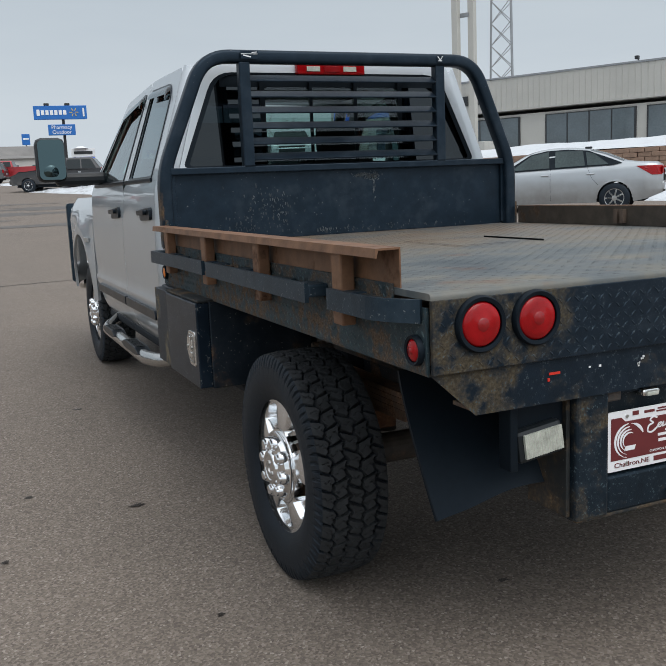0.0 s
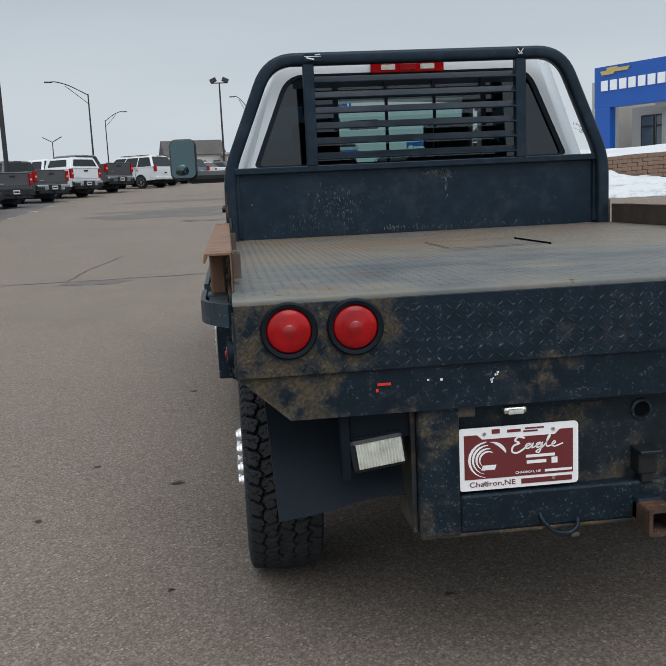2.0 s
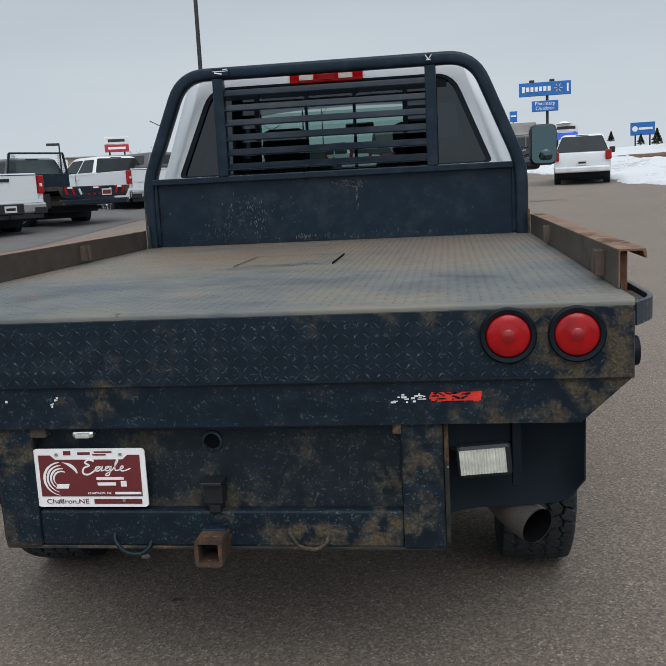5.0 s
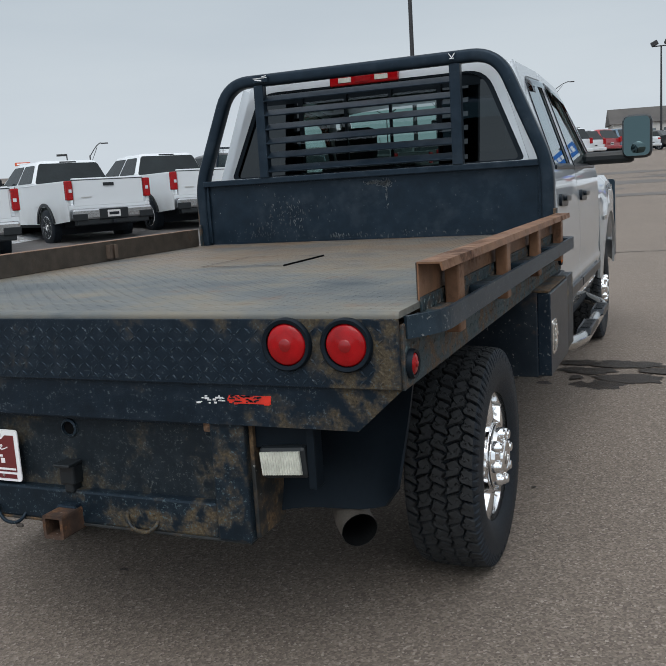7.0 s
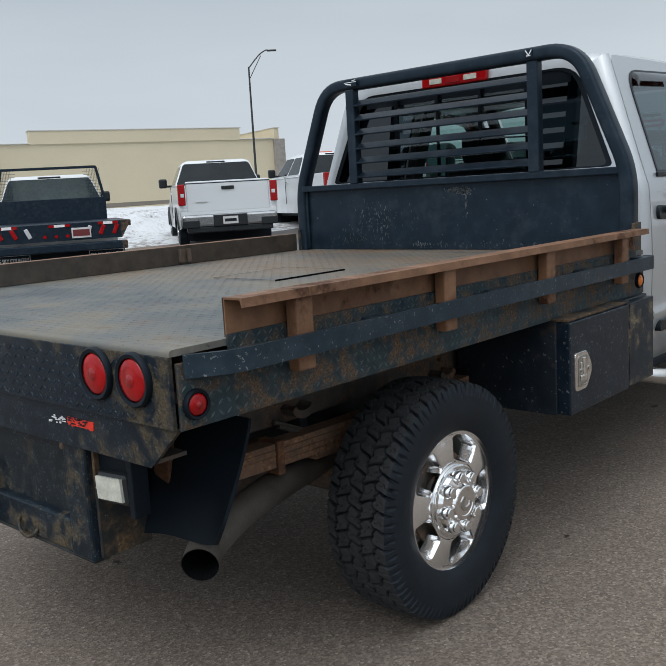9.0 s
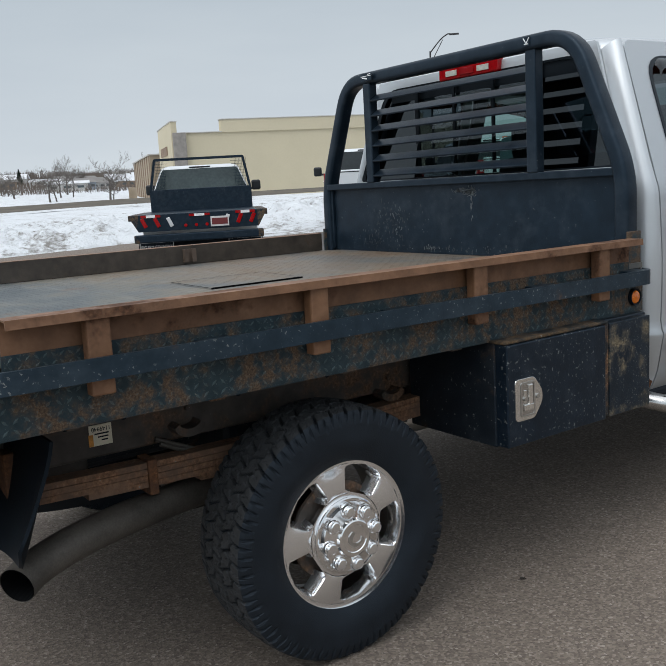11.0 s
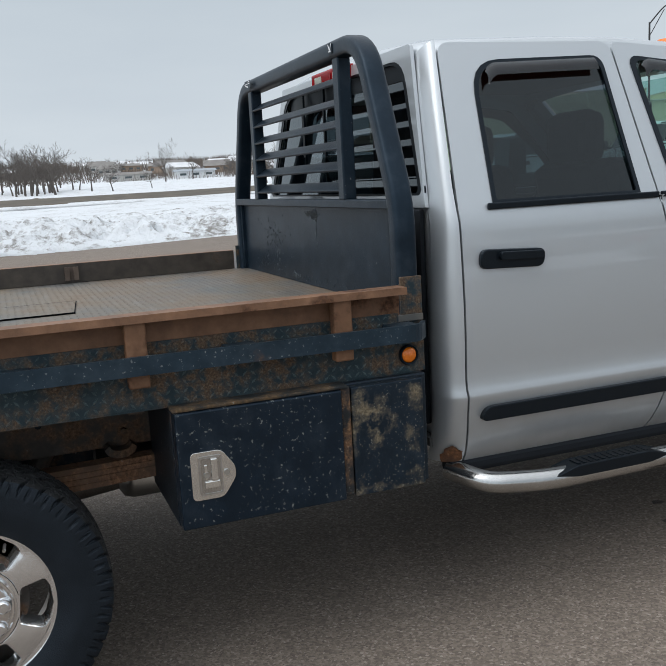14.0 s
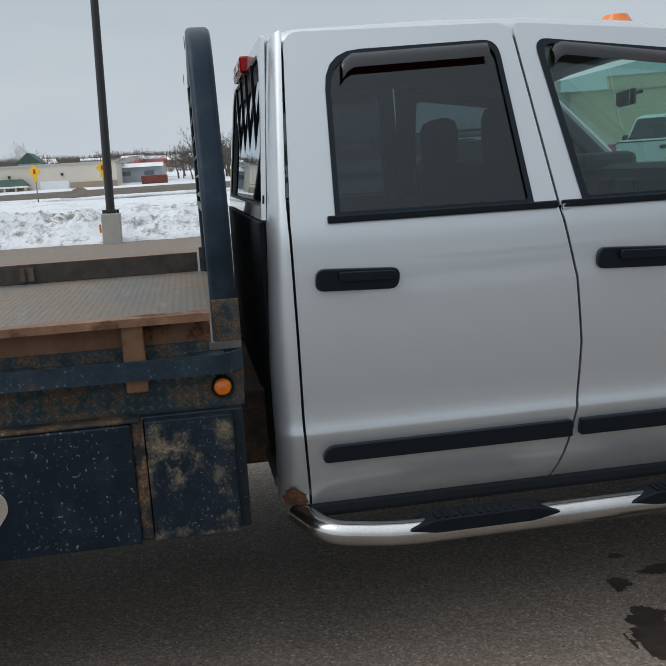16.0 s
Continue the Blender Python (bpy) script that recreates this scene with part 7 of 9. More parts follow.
            part("mesh_panel", bm, M_RACK, rk, "black wire mesh")
    else:
        bump2 = part("rear_bumper", boxes(((0, 0.02, s["zb"] + (0.15 if s["bed"] else 0.12)), (W * 0.95, 0.20, 0.25 if s["bed"] else 0.20), 0.05)), (M_BUMPER if chrome else M_PLASTIC) if s["bed"] else paint, v)
        if s["bed"]:
            for sd in (-1, 1):
                part("corner_step", boxes(((sd * (hw - 0.22), -0.075, s["zb"] + 0.09), (0.34, 0.03, 0.15), 0.02)), M_PLASTIC, bump2)
            part("plate_recess", boxes(((0, -0.072, s["zb"] + 0.14), (0.70, 0.03, 0.23), 0.03)), M_PLASTIC, bump2)
            part("valance", boxes(((0, 0.03, s["zb"] - 0.03), (W * 0.86, 0.16, 0.12), 0.02)), M_PLASTIC, bump2)
        pz = s["zb"] + 0.14 if s["bed"] else s["belt"] - 0.34
        pl = part("dealer_plate", boxes(((0.0, -0.085 if s["bed"] else 0.03, pz), (0.31, 0.012, 0.15), 0.003)), M_PLATE, v)
        part("print_bar", boxes(((0, -0.093 if s["bed"] else 0.022, pz), (0.24, 0.004, 0.06))), M_DARK, pl)
    if s["bed"] and not flat:
        b0, b1 = s["bed"]
        for sd in (-1, 1):
            bm = boxes(((sd * (hw - 0.06), (b0 + b1) / 2 - 0.03, (bt + s["belt"]) / 2), (0.09, b1 - b0 + 0.1, s["belt"] - bt + 0.02), 0.015))
            part("bed_side", bm, paint, v)
        tg = part("tailgate", boxes(((0, b0 - 0.05, (bt + s["belt"]) / 2 + 0.01), (W - 0.34, 0.08, s["belt"] - bt + 0.10), 0.02)), paint, v)
        part("handle", boxes(((0, b0 - 0.10, s["belt"] - 0.09), (0.26, 0.03, 0.07), 0.01)), M_PLASTIC, tg)
        part("badge", boxes(((-0.55, b0 - 0.095, s["belt"] - 0.36), (0.24, 0.008, 0.025))), M_ALLOY, tg)
        part("bed_cap_rail", boxes(((0, b0 - 0.05, s["belt"] + 0.02), (W - 0.3, 0.09, 0.02), 0.005)), M_PLASTIC, tg)
        part("hitch", boxes(((0, -0.02, s["zb"] - 0.04), (0.09, 0.2, 0.08), 0.01)), M_DARK, v)
    if topper is not None:
        b0, b1 = s["bed"]
        bm = bmesh.new()
        zz0, zz1 = s["belt"] + 0.005, s["top"] - 0.02
        b = [bm.verts.new(p) for p in ((-hw + 0.02, b0 - 0.08, zz0), (hw - 0.02, b0 - 0.08, zz0), (hw - 0.02, b1, zz0), (-hw + 0.02, b1, zz0))]
        t = [bm.verts.new(p) for p in ((-wt, b0 + 0.06, zz1), (wt, b0 + 0.06, zz1), (wt, b1, zz1), (-wt, b1, zz1))]
        for q in range(4):
            bm.faces.new((b[q], b[(q + 1) % 4], t[(q + 1) % 4], t[q]))
        bm.faces.new(t)
        cap = part("bed_cap", bevel_all(bm, 0.04, 2, 20), topper, v, "fibreglass bed cap", smooth=60)
        bm = bmesh.new()
        sheet(bm, closed_round([(-hw * 0.78, zz0 + 0.10), (hw * 0.78, zz0 + 0.10), (wt * 0.86, zz1 - 0.09), (-wt * 0.86, zz1 - 0.09)], 0.05, 3), lambda x, z: (x, b0 - 0.085 + 0.14 * (z - zz0) / (zz1 - zz0) - 0.006, z))
        part("cap_window", thick(bm, 0.004), M_CARGLASS, cap)
        for sd in (-1, 1):
            bm = bmesh.new()
            sheet(bm, closed_round([(b0 + 0.2, zz0 + 0.10), (b1 - 0.2, zz0 + 0.10), (b1 - 0.25, zz1 - 0.09), (b0 + 0.3, zz1 - 0.09)], 0.05, 3), lambda y, z: (sd * (hw - 0.02 + (wt - hw + 0.02) * (z - zz0) / (zz1 - zz0) + 0.006), y, z))
            part("cap_window", thick(bm, 0.004), M_CARGLASS, cap)
    if rack:
        for sd in (-1, 1):
            part("roof_rail", boxes(((sd * (wt - 0.1), (t0 + t1) / 2, zt + 0.03), (0.05, (t1 - t0) * 0.8, 0.04), 0.01)), M_PLASTIC, v)
    v.matrix_basis = m @ (Matrix.Diagonal((1.0, 1.0, 0.99, 1)) if flat else Matrix.Diagonal((1.05, 1.05, 1.06, 1)) if s["bed"] else Matrix.Identity(4))
    return v


def sedan(label, paint, m):
    """A rounded four-door sedan, its tail at y = 0."""
    v = thing("sedan", label, "car")
    L = 4.58
    wide = lambda y: interp(y, (0.0, 0.10, 0.35, 0.9, 3.6, 4.15, 4.45, 4.58), (0.70, 0.80, 0.87, 0.90, 0.90, 0.86, 0.76, 0.60))
    belt = lambda y: interp(y, (0.0, 0.12, 0.5, 1.5, 3.3, 3.7, 4.3, 4.58), (0.88, 1.00, 1.02, 0.99, 0.93, 0.90, 0.80, 0.66))
    top = lambda y: interp(y, (0.0, 0.05, 0.14, 0.55, 0.80, 1.20, 1.55, 1.95, 2.35, 2.65, 2.95, 3.45, 3.75, 4.30, 4.50, 4.58), (0.90, 1.02, 1.075, 1.10, 1.14, 1.315, 1.415, 1.465, 1.47, 1.44, 1.34, 1.055, 1.00, 0.90, 0.79, 0.68))
    low = lambda y: interp(y, (0.0, 0.3, 0.6, 4.1, 4.58), (0.42, 0.30, 0.24, 0.24, 0.34))

    def side(y, z):
        w, b, t = wide(y), belt(y), top(y)
        if z <= b:
            return w * interp(z, (low(y), 0.45, 0.66, 0.80, b - 0.02, b), (0.93, 0.985, 1.0, 0.995, 0.965, 0.945))
        return w * 0.945 - 0.50 * (z - b) - 0.25 * max(0.0, z - b - 0.30)

    def ring(u, y):
        """u from 0 at the sill to 1 at the middle of the roof."""
        b, t, lo = belt(y), top(y), low(y)
        if u <= 0.5:
            z = lo + (b - lo) * u / 0.5
            return (side(y, z), y, z)
        if u <= 0.8:
            z = b + max(0.0, t - b - 0.05) * (u - 0.5) / 0.3
            return (side(y, z), y, z)
        e = b + max(0.0, t - b - 0.05)
        k = (u - 0.8) / 0.2
        return (side(y, e) * (1 - k ** 1.3), y, e + (t - e) * (1 - (1 - k) ** 2.6))
    us = [0, 0.04, 0.09, 0.14, 0.19, 0.24, 0.29, 0.34, 0.39, 0.44, 0.48, 0.5, 0.53, 0.6, 0.7, 0.77, 0.8, 0.815, 0.84, 0.88, 0.94, 1.0]
    ys = [0.0, 0.02, 0.05, 0.09, 0.14] + lin(0.2, 4.38, 106) + [4.42, 4.46, 4.50, 4.54, 4.58]
    hubs, wr, ar = (0.98, 3.68), 0.325, 0.375

    def cut(u, y):
        x, _, z = ring(u, y)
        return u < 0.5 and any(math.hypot(y - c, z - wr) < ar for c in hubs)
    bm = bmesh.new()
    for sd in (-1, 1):
        grid(bm, us, ys, lambda u, y: (sd * ring(u, y)[0], y, ring(u, y)[2]), cut)
    bmesh.ops.remove_doubles(bm, verts=bm.verts, dist=0.001)
    for yy in (0.0, L):
        loop = [e for e in bm.edges if len(e.link_faces) == 1 and all(abs(q.co.y - yy) < 0.003 for q in e.verts)]
        bmesh.ops.holes_fill(bm, edges=loop, sides=0)
    bmesh.ops.recalc_face_normals(bm, faces=bm.faces)
    part("body", bm, paint, v, "", smooth=50)
    part("underbody", boxes(((0, 2.3, 0.42), (1.36, 3.9, 0.36), 0.05)), M_DARK, v)

    def pane(name, pts, r, material, parent, lab="", o=0.004):
        for sd in (-1, 1):
            bm = bmesh.new()
            sheet(bm, closed_round(pts, r, 4), lambda y, z: (sd * (side(y, z) + o), y, z))
            part(name, thick(bm, 0.003), material, parent, lab)
    pane("window_seal", [(0.82, 1.075), (1.02, 1.035), (3.36, 0.965), (3.30, 1.02), (2.80, 1.335), (2.45, 1.405), (2.0, 1.415), (1.55, 1.37)], 0.03, M_SEAL, v, "", 0.020)
    pane("side_window", [(1.10, 1.055), (1.55, 1.045), (1.60, 1.345), (1.42, 1.30)], 0.025, M_SEDANGLASS, v, "", 0.027)
    pane("side_window", [(1.60, 1.045), (2.24, 1.025), (2.26, 1.385), (1.66, 1.365)], 0.025, M_SEDANGLASS, v, "", 0.027)
    pane("side_window", [(2.36, 1.020), (3.22, 0.995), (2.78, 1.315), (2.40, 1.382)], 0.025, M_SEDANGLASS, v, "", 0.027)
    for nm, y0, y1 in (("rear_window", 0.80, 1.50), ("windshield", 2.76, 3.42)):
        bm = bmesh.new()
        grid(bm, lin(-1, 1, 13), lin(y0, y1, 9), lambda u, y: (u * (side(y, belt(y) + max(0.0, top(y) - belt(y) - 0.05)) * 0.95), y, ring(0.8 + 0.2 * (1 - (abs(u) * 0.95)) ** (1 / 1.3), y)[2] + 0.005))
        part(nm, bm, M_CARGLASS, v, "", smooth=60)
    for sd in (-1, 1):
        for hy in (1.48, 2.46):
            part("door_handle", boxes(((sd * (wide(hy) * 0.98 + 0.012), hy, 0.86), (0.035, 0.17, 0.035), 0.014)), paint, v)
        for pts in (((2.34, 0.30), (2.34, 1.02)), ((1.32, 0.62), (1.46, 0.78), (1.56, 1.03)), ((3.40, 0.32), (3.44, 0.94))):
            bm = bmesh.new()
            sweep(bm, [(sd * (side(y, z) - 0.001), y, z) for y, z in [(pts[q][0] + (pts[q + 1][0] - pts[q][0]) * k / 6, pts[q][1] + (pts[q + 1][1] - pts[q][1]) * k / 6) for q in range(len(pts) - 1) for k in range(7) if k < 6 or q == len(pts) - 2]], ring_section(0.004, 6), up=(1, 0, 0))
            part("door_gap", bm, M_DARK, v)
        bm = bmesh.new()
        grid(bm, lin(0, 1, 9), lin(0, 1, 5), lambda u, w: (sd * (side(0.02 + (0.20 + 0.32 * w) * u, 0.79 + 0.20 * w) + 0.012), 0.02 + (0.20 + 0.32 * w) * u, 0.79 + 0.20 * w))
        tl = part("tail_lamp", thick(bm, 0.02), M_RED, v, "red wrap-around tail lamp")
        part("tail_lens", boxes(((sd * 0.66, 0.012, 0.895), (0.20, 0.03, 0.15), 0.02)), M_RED, tl)
        part("headlamp", boxes(((sd * 0.66, 4.40, 0.70), (0.26, 0.18, 0.13), 0.04)), M_LAMP, v)
        for hy in hubs:
            car_wheel(v, sd * 0.79, hy, wr, sd, False)
            bm = bmesh.new()
            arc = lin(0.0, math.pi, 21)
            o = [(hy + (ar + 0.035) * math.cos(a), wr + (ar + 0.035) * math.sin(a)) for a in arc]
            i = [(hy + (ar - 0.015) * math.cos(a), wr + (ar - 0.015) * math.sin(a)) for a in arc]
            band_o = [bm.verts.new((sd * (side(y, max(z, low(y))) + 0.003), y, z)) for y, z in o]
            band_i = [bm.verts.new((sd * (side(y, max(z, low(y))) + 0.006), y, z)) for y, z in i]
            for q in range(20):
                bm.faces.new((band_o[q], band_o[q + 1], band_i[q + 1], band_i[q]))
            part("arch_lip", thick(bm, 0.03), paint, v, "", smooth=50)
        mr = part("side_mirror", boxes(((sd * 0.97, 3.22, 1.02), (0.17, 0.13, 0.12), 0.04)), paint, v)
        part("mirror_arm", boxes(((sd * 0.87, 3.22, 0.985), (0.12, 0.06, 0.04), 0.015)), M_PLASTIC, mr)
    part("rear_bumper", boxes(((0, 0.03, 0.56), (1.44, 0.12, 0.20), 0.05)), paint, v)
    pl = part("dealer_plate", boxes(((0.0, -0.012, 0.86), (0.31, 0.012, 0.15), 0.003)), M_PLATE, v)
    part("print_bar", boxes(((0, -0.020, 0.86), (0.24, 0.004, 0.06))), M_DARK, pl)
    part("roof_antenna", boxes(((0, 1.62, 1.45), (0.06, 0.16, 0.05), 0.02)), M_PLASTIC, v)
    part("seat", boxes(((0.38, 2.2, 0.95), (0.46, 0.14, 0.5), 0.06), ((-0.38, 2.2, 0.95), (0.46, 0.14, 0.5), 0.06), ((0, 1.35, 0.92), (1.2, 0.14, 0.4), 0.06)), M_SEAT, v)
    v.matrix_basis = m
    return v


M_SEDANGLASS = plain("pale_window_glass", (0.040, 0.058, 0.060), 0.05, 0, 0.35, 1.2, 0, 0, 0.3)


def park(x, y, heading, dz=0.0):
    """A pose on the lot: heading in degrees, 0 ahead of the truck, positive to its left."""
    return pose(x, y, gz(x, y) + dz, 0, 0, heading)


ROW = "pickups parked in a row"
vehicle("flatbed_pickup", "pickup", P_WHITE, "white pickup with a black flatbed and rack", "truck", park(-10.9, 6.75, 61), ROW, flat=True, flaps=True)
white = vehicle("pickup_truck", "pickup", P_WHITE, "white heavy pickup with red tail lamps", "pickup", park(-11.7, 11.35, 55), ROW)
copy_thing(white, park(-11.2, 15.4, 62))
copy_thing(white, park(-9.8, 17.7, 60))
vehicle("flatbed_pickup", "pickup", P_BLACK, "black pickup with a black flatbed and rack", "truck", park(-9.15, 20.6, 60), ROW, flat=True)
vehicle("pickup_truck", "pickup", P_WHITE, "white pickup with a chrome bumper", "pickup", park(-9.2, 26.8, 54, -0.18), ROW)
vehicle("pickup_truck", "midtruck", P_GREY, "dark grey mid-size pickup with a grey bed cap", "pickup", park(-9.3, 28.9, 56), ROW, topper=P_GREY, chrome=False)
vehicle("pickup_truck", "midtruck", P_GREY, "dark grey mid-size pickup with an open bed", "pickup", park(-9.05, 33.0, 56), ROW, chrome=False)
vehicle("pickup_truck", "midtruck", P_GREY, "dark grey mid-size pickup with a chrome bumper", "pickup", park(-8.35, 37.0, 56), ROW)
vehicle("pickup_truck", "midtruck", P_WHITE, "white pickup with a white bed cap", "pickup", park(-7.5, 41.0, 55), ROW, topper=P_WHITE)
vehicle("pickup_truck", "pickup", P_GREY, "dark grey pickup with red tail lamps", "pickup", park(-6.4, 45.0, 56), ROW)
vehicle("suv", "suv", P_WHITE, "white long suv with black roof rails", "suv", park(-4.4, 50.0, 57), ROW, rack=True, chrome=False)
vehicle("crossover", "crossover", P_WHITE, "white small suv in the row", "car", park(-4.0, 54.0, 58), ROW)
vehicle("crossover", "crossover", P_RED, "red small suv in the row", "car", park(-3.4, 58.0, 58), ROW)
vehicle("crossover", "crossover", P_BLUE, "blue-grey small suv in the row", "car", park(-2.6, 62.0, 56), ROW)
vehicle("sedan", "sedan", P_WHITE, "white sedan in the far row", "car", park(-1.25, 66.0, 56), ROW)
vehicle("sedan", "sedan", P_BLACK, "black sedan at the far row", "car", park(0.25, 69.5, 60), ROW)
vehicle("sedan", "sedan", P_RED, "red sedan at the end of the far row", "car", park(1.5, 73, 60), ROW)
# silver sedan by the dealer's wall
sedan("pale silver sedan parked by the snow bank", P_SEDAN, park(12.59, 13.13, 43.4))
vehicle("crossover", "crossover", P_WHITE, "white suv with a chrome rear trim", "car", park(5.1, 28.6, -8))
vehicle("crossover", "crossover", P_BLACK, "black suv in the far lot", "car", park(6.0, 45.5, 72))
vehicle("pickup_truck", "pickup", P_RED, "dark red pickup in the far lot", "pickup", park(6.6, 86, 75))
vehicle("suv", "suv", P_GREY, "dark suv in the far lot", "suv", park(3.6, 84, 70))
vehicle("crossover", "crossover", P_BLACK, "dark small suv in the far lot", "car", park(9.5, 88, 72))


# ---------------------------------------------------------------- dealer's buildings on the terrace
M_PANEL = plain("grey_metal_panel", (0.40, 0.385, 0.35), 0.55, 0.1, 0.06, 0.6)
M_FRAME = plain("dark_window_frame", (0.03, 0.032, 0.034), 0.4, 0.3, 0.1, 5)
M_SHOPGLASS = plain("shop_window_glass", (0.075, 0.095, 0.105), 0.05, 0, 0.25, 0.4, 0, 0, 0.9)
M_BLUEPANEL = plain("blue_facade_panel", (0.012, 0.085, 0.36), 0.35, 0.0, 0.05, 0.5)
M_LETTER = plain("white_sign_letters", (0.78, 0.79, 0.80), 0.4, 0, 0.03, 3)
M_GOLD = plain("gold_emblem", (0.62, 0.45, 0.16), 0.3, 0.6, 0.1, 3)
M_CONC = plain("concrete", (0.36, 0.35, 0.32), 0.85, 0, 0.12, 3, 0.2)
M_TAN = plain("tan_stucco", (0.52, 0.46, 0.33), 0.85, 0, 0.05, 0.3)
M_STONE = plain("stone_veneer", (0.24, 0.22, 0.20), 0.8, 0, 0.3, 2.0, 0.3)
M_BROWNWALL = plain("brown_metal_wall", (0.30, 0.24, 0.17), 0.7, 0, 0.1, 0.5)
M_POLE = plain("dark_bronze_pole", (0.030, 0.030, 0.032), 0.5, 0.4, 0.15, 3)
M_GALV = plain("galvanised_pole", (0.26, 0.27, 0.28), 0.5, 0.6, 0.15, 3)
FA, FD = Vector((34.45, 67.82, 0.32)), Vector((0.4747, -0.8801, 0))
FM = Matrix.Translation(FA) @ Matrix.Rotation(math.atan2(FD.y, FD.x), 4, "Z") @ Matrix.Diagonal((1.149, 1.0, 1.0, 1.0))
TERR = 3.15

dealer = thing("dealer_building", "long grey metal-panelled dealership with dark windows", "building", m=FM)
part("wall", boxes(((16.8, 6.0, TERR + 1.5), (32.4, 12.0, 3.0))), M_PANEL, dealer)
part("fascia", boxes(((16.8, 5.8, TERR + 4.55), (32.8, 12.8, 2.5), 0.03)), M_PANEL, dealer)
part("roof_cap", boxes(((16.8, 5.8, TERR + 5.86), (33.0, 13.0, 0.14), 0.02)), M_GALV, dealer)
for k in range(80):
    part("panel_rib", boxes(((1.4 + 0.4 * k, -0.615, TERR + 4.55), (0.035, 0.03, 2.46))), M_PANEL, dealer)
for x0, n in ((6.4, 3), (12.9, 4), (19.7, 4), (26.4, 4)):
    w = 1.5
    wn2 = part("window", boxes(((x0 + n * w / 2, -0.05, TERR + 1.46), (n * w + 0.14, 0.12, 2.70), 0.01)), M_FRAME, dealer)
    for k in range(n):
        part("pane", boxes(((x0 + (k + 0.5) * w, -0.12, TERR + 1.46), (w - 0.10, 0.03, 2.56))), M_SHOPGLASS, wn2)
bm = bmesh.new()
for k in range(5):
    box(bm, (5.3 + 0.85 * k, -0.75, TERR + 4.35), (0.55, 0.10, 0.78), 0.02)
    box(bm, (5.3 + 0.85 * k, -0.81, TERR + 4.35), (0.20, 0.02, 0.40), 0.0)
tagged(part("sign_letter", bm, M_FRAME, dealer, "dark wall lettering drawn as blocks"), kind="stuff")
part("camera_mast", boxes(((19.0, -0.2, TERR + 6.2), (0.25, 0.3, 0.25), 0.03), ((19.0, 0.1, TERR + 5.95), (0.08, 0.08, 0.3))), M_FRAME, dealer)

portal = thing("entrance_portal", "bright blue dealership entrance portal with white lettering", "building", m=FM @ Matrix.Translation((1.6, 0, 0)))
part("portal_beam", boxes(((-1.1, -2.2, 8.45), (8.0, 0.8, 3.35), 0.04)), M_BLUEPANEL, portal)
part("portal_leg", boxes(((1.95, -2.2, 4.95), (1.9, 0.8, 3.66), 0.03)), M_BLUEPANEL, portal)
part("portal_leg", boxes(((-4.4, -2.2, 4.95), (1.3, 0.8, 3.66), 0.03)), M_BLUEPANEL, portal)
part("entrance_wall", boxes(((-1.4, 0.6, 4.95), (4.8, 0.2, 3.64))), M_PANEL, portal)
for k in range(3):
    d2 = part("entrance_door", boxes(((-2.4 + 1.25 * k, 0.44, 4.6), (1.16, 0.10, 2.9), 0.01)), M_FRAME, portal)
    part("pane", boxes(((-2.4 + 1.25 * k, 0.38, 4.15), (0.94, 0.03, 1.75)), ((-2.4 + 1.25 * k, 0.38, 5.55), (0.94, 0.03, 0.7))), M_SHOPGLASS, d2)
wd = 7.0 / 9
for k in range(9):
    bm = boxes(((-4.55 + (k + 0.5) * wd, -2.66, 8.55), (wd * 0.74, 0.12, 0.82), 0.02))
    part("sign_letter", bm, M_LETTER, portal, "white letter drawn as a block")
bm = bmesh.new()
prism(bm, [(-4.4, 9.42), (-3.4, 9.42), (-3.3, 9.58), (-2.2, 9.58), (-2.0, 9.86), (-3.0, 9.86), (-3.1, 9.98), (-3.9, 9.98), (-4.0, 9.74), (-4.5, 9.74)], "y", -2.72, -2.61)
part("emblem", bm, M_GOLD, portal, "gold emblem drawn as a plain shape")
annex = thing("dealer_annex", "low grey annex beside the entrance portal", "building", m=FM)
part("wall", boxes(((-4.3, 4.0, 6.2), (2.4, 8.0, 6.2), 0.03)), M_PANEL, annex)

pylon = thing("pylon_sign", "tall pale twin-post sign pylon", "sign")
for p0 in (Vector((28.85, 47.5, 0)), Vector((29.7, 46.95, 0))):
    part("post", boxes(((p0.x, p0.y, TERR + 6.5), (0.42, 0.42, 13.5), 0.03, Matrix.Rotation(math.atan2(FD.y, FD.x), 4, "Z"))), M_PANEL, pylon)
p0 = Vector((29.28, 47.22, 0))
part("crossbar", boxes(((p0.x, p0.y, TERR + 8.6), (0.7, 0.2, 0.25), 0.02, Matrix.Rotation(math.atan2(FD.y, FD.x), 4, "Z"))), M_GALV, pylon)
part("plinth", boxes(((p0.x, p0.y, TERR + 0.2), (3.4, 1.4, 1.0), 0.05, Matrix.Rotation(math.atan2(FD.y, FD.x), 4, "Z"))), M_CONC, pylon)

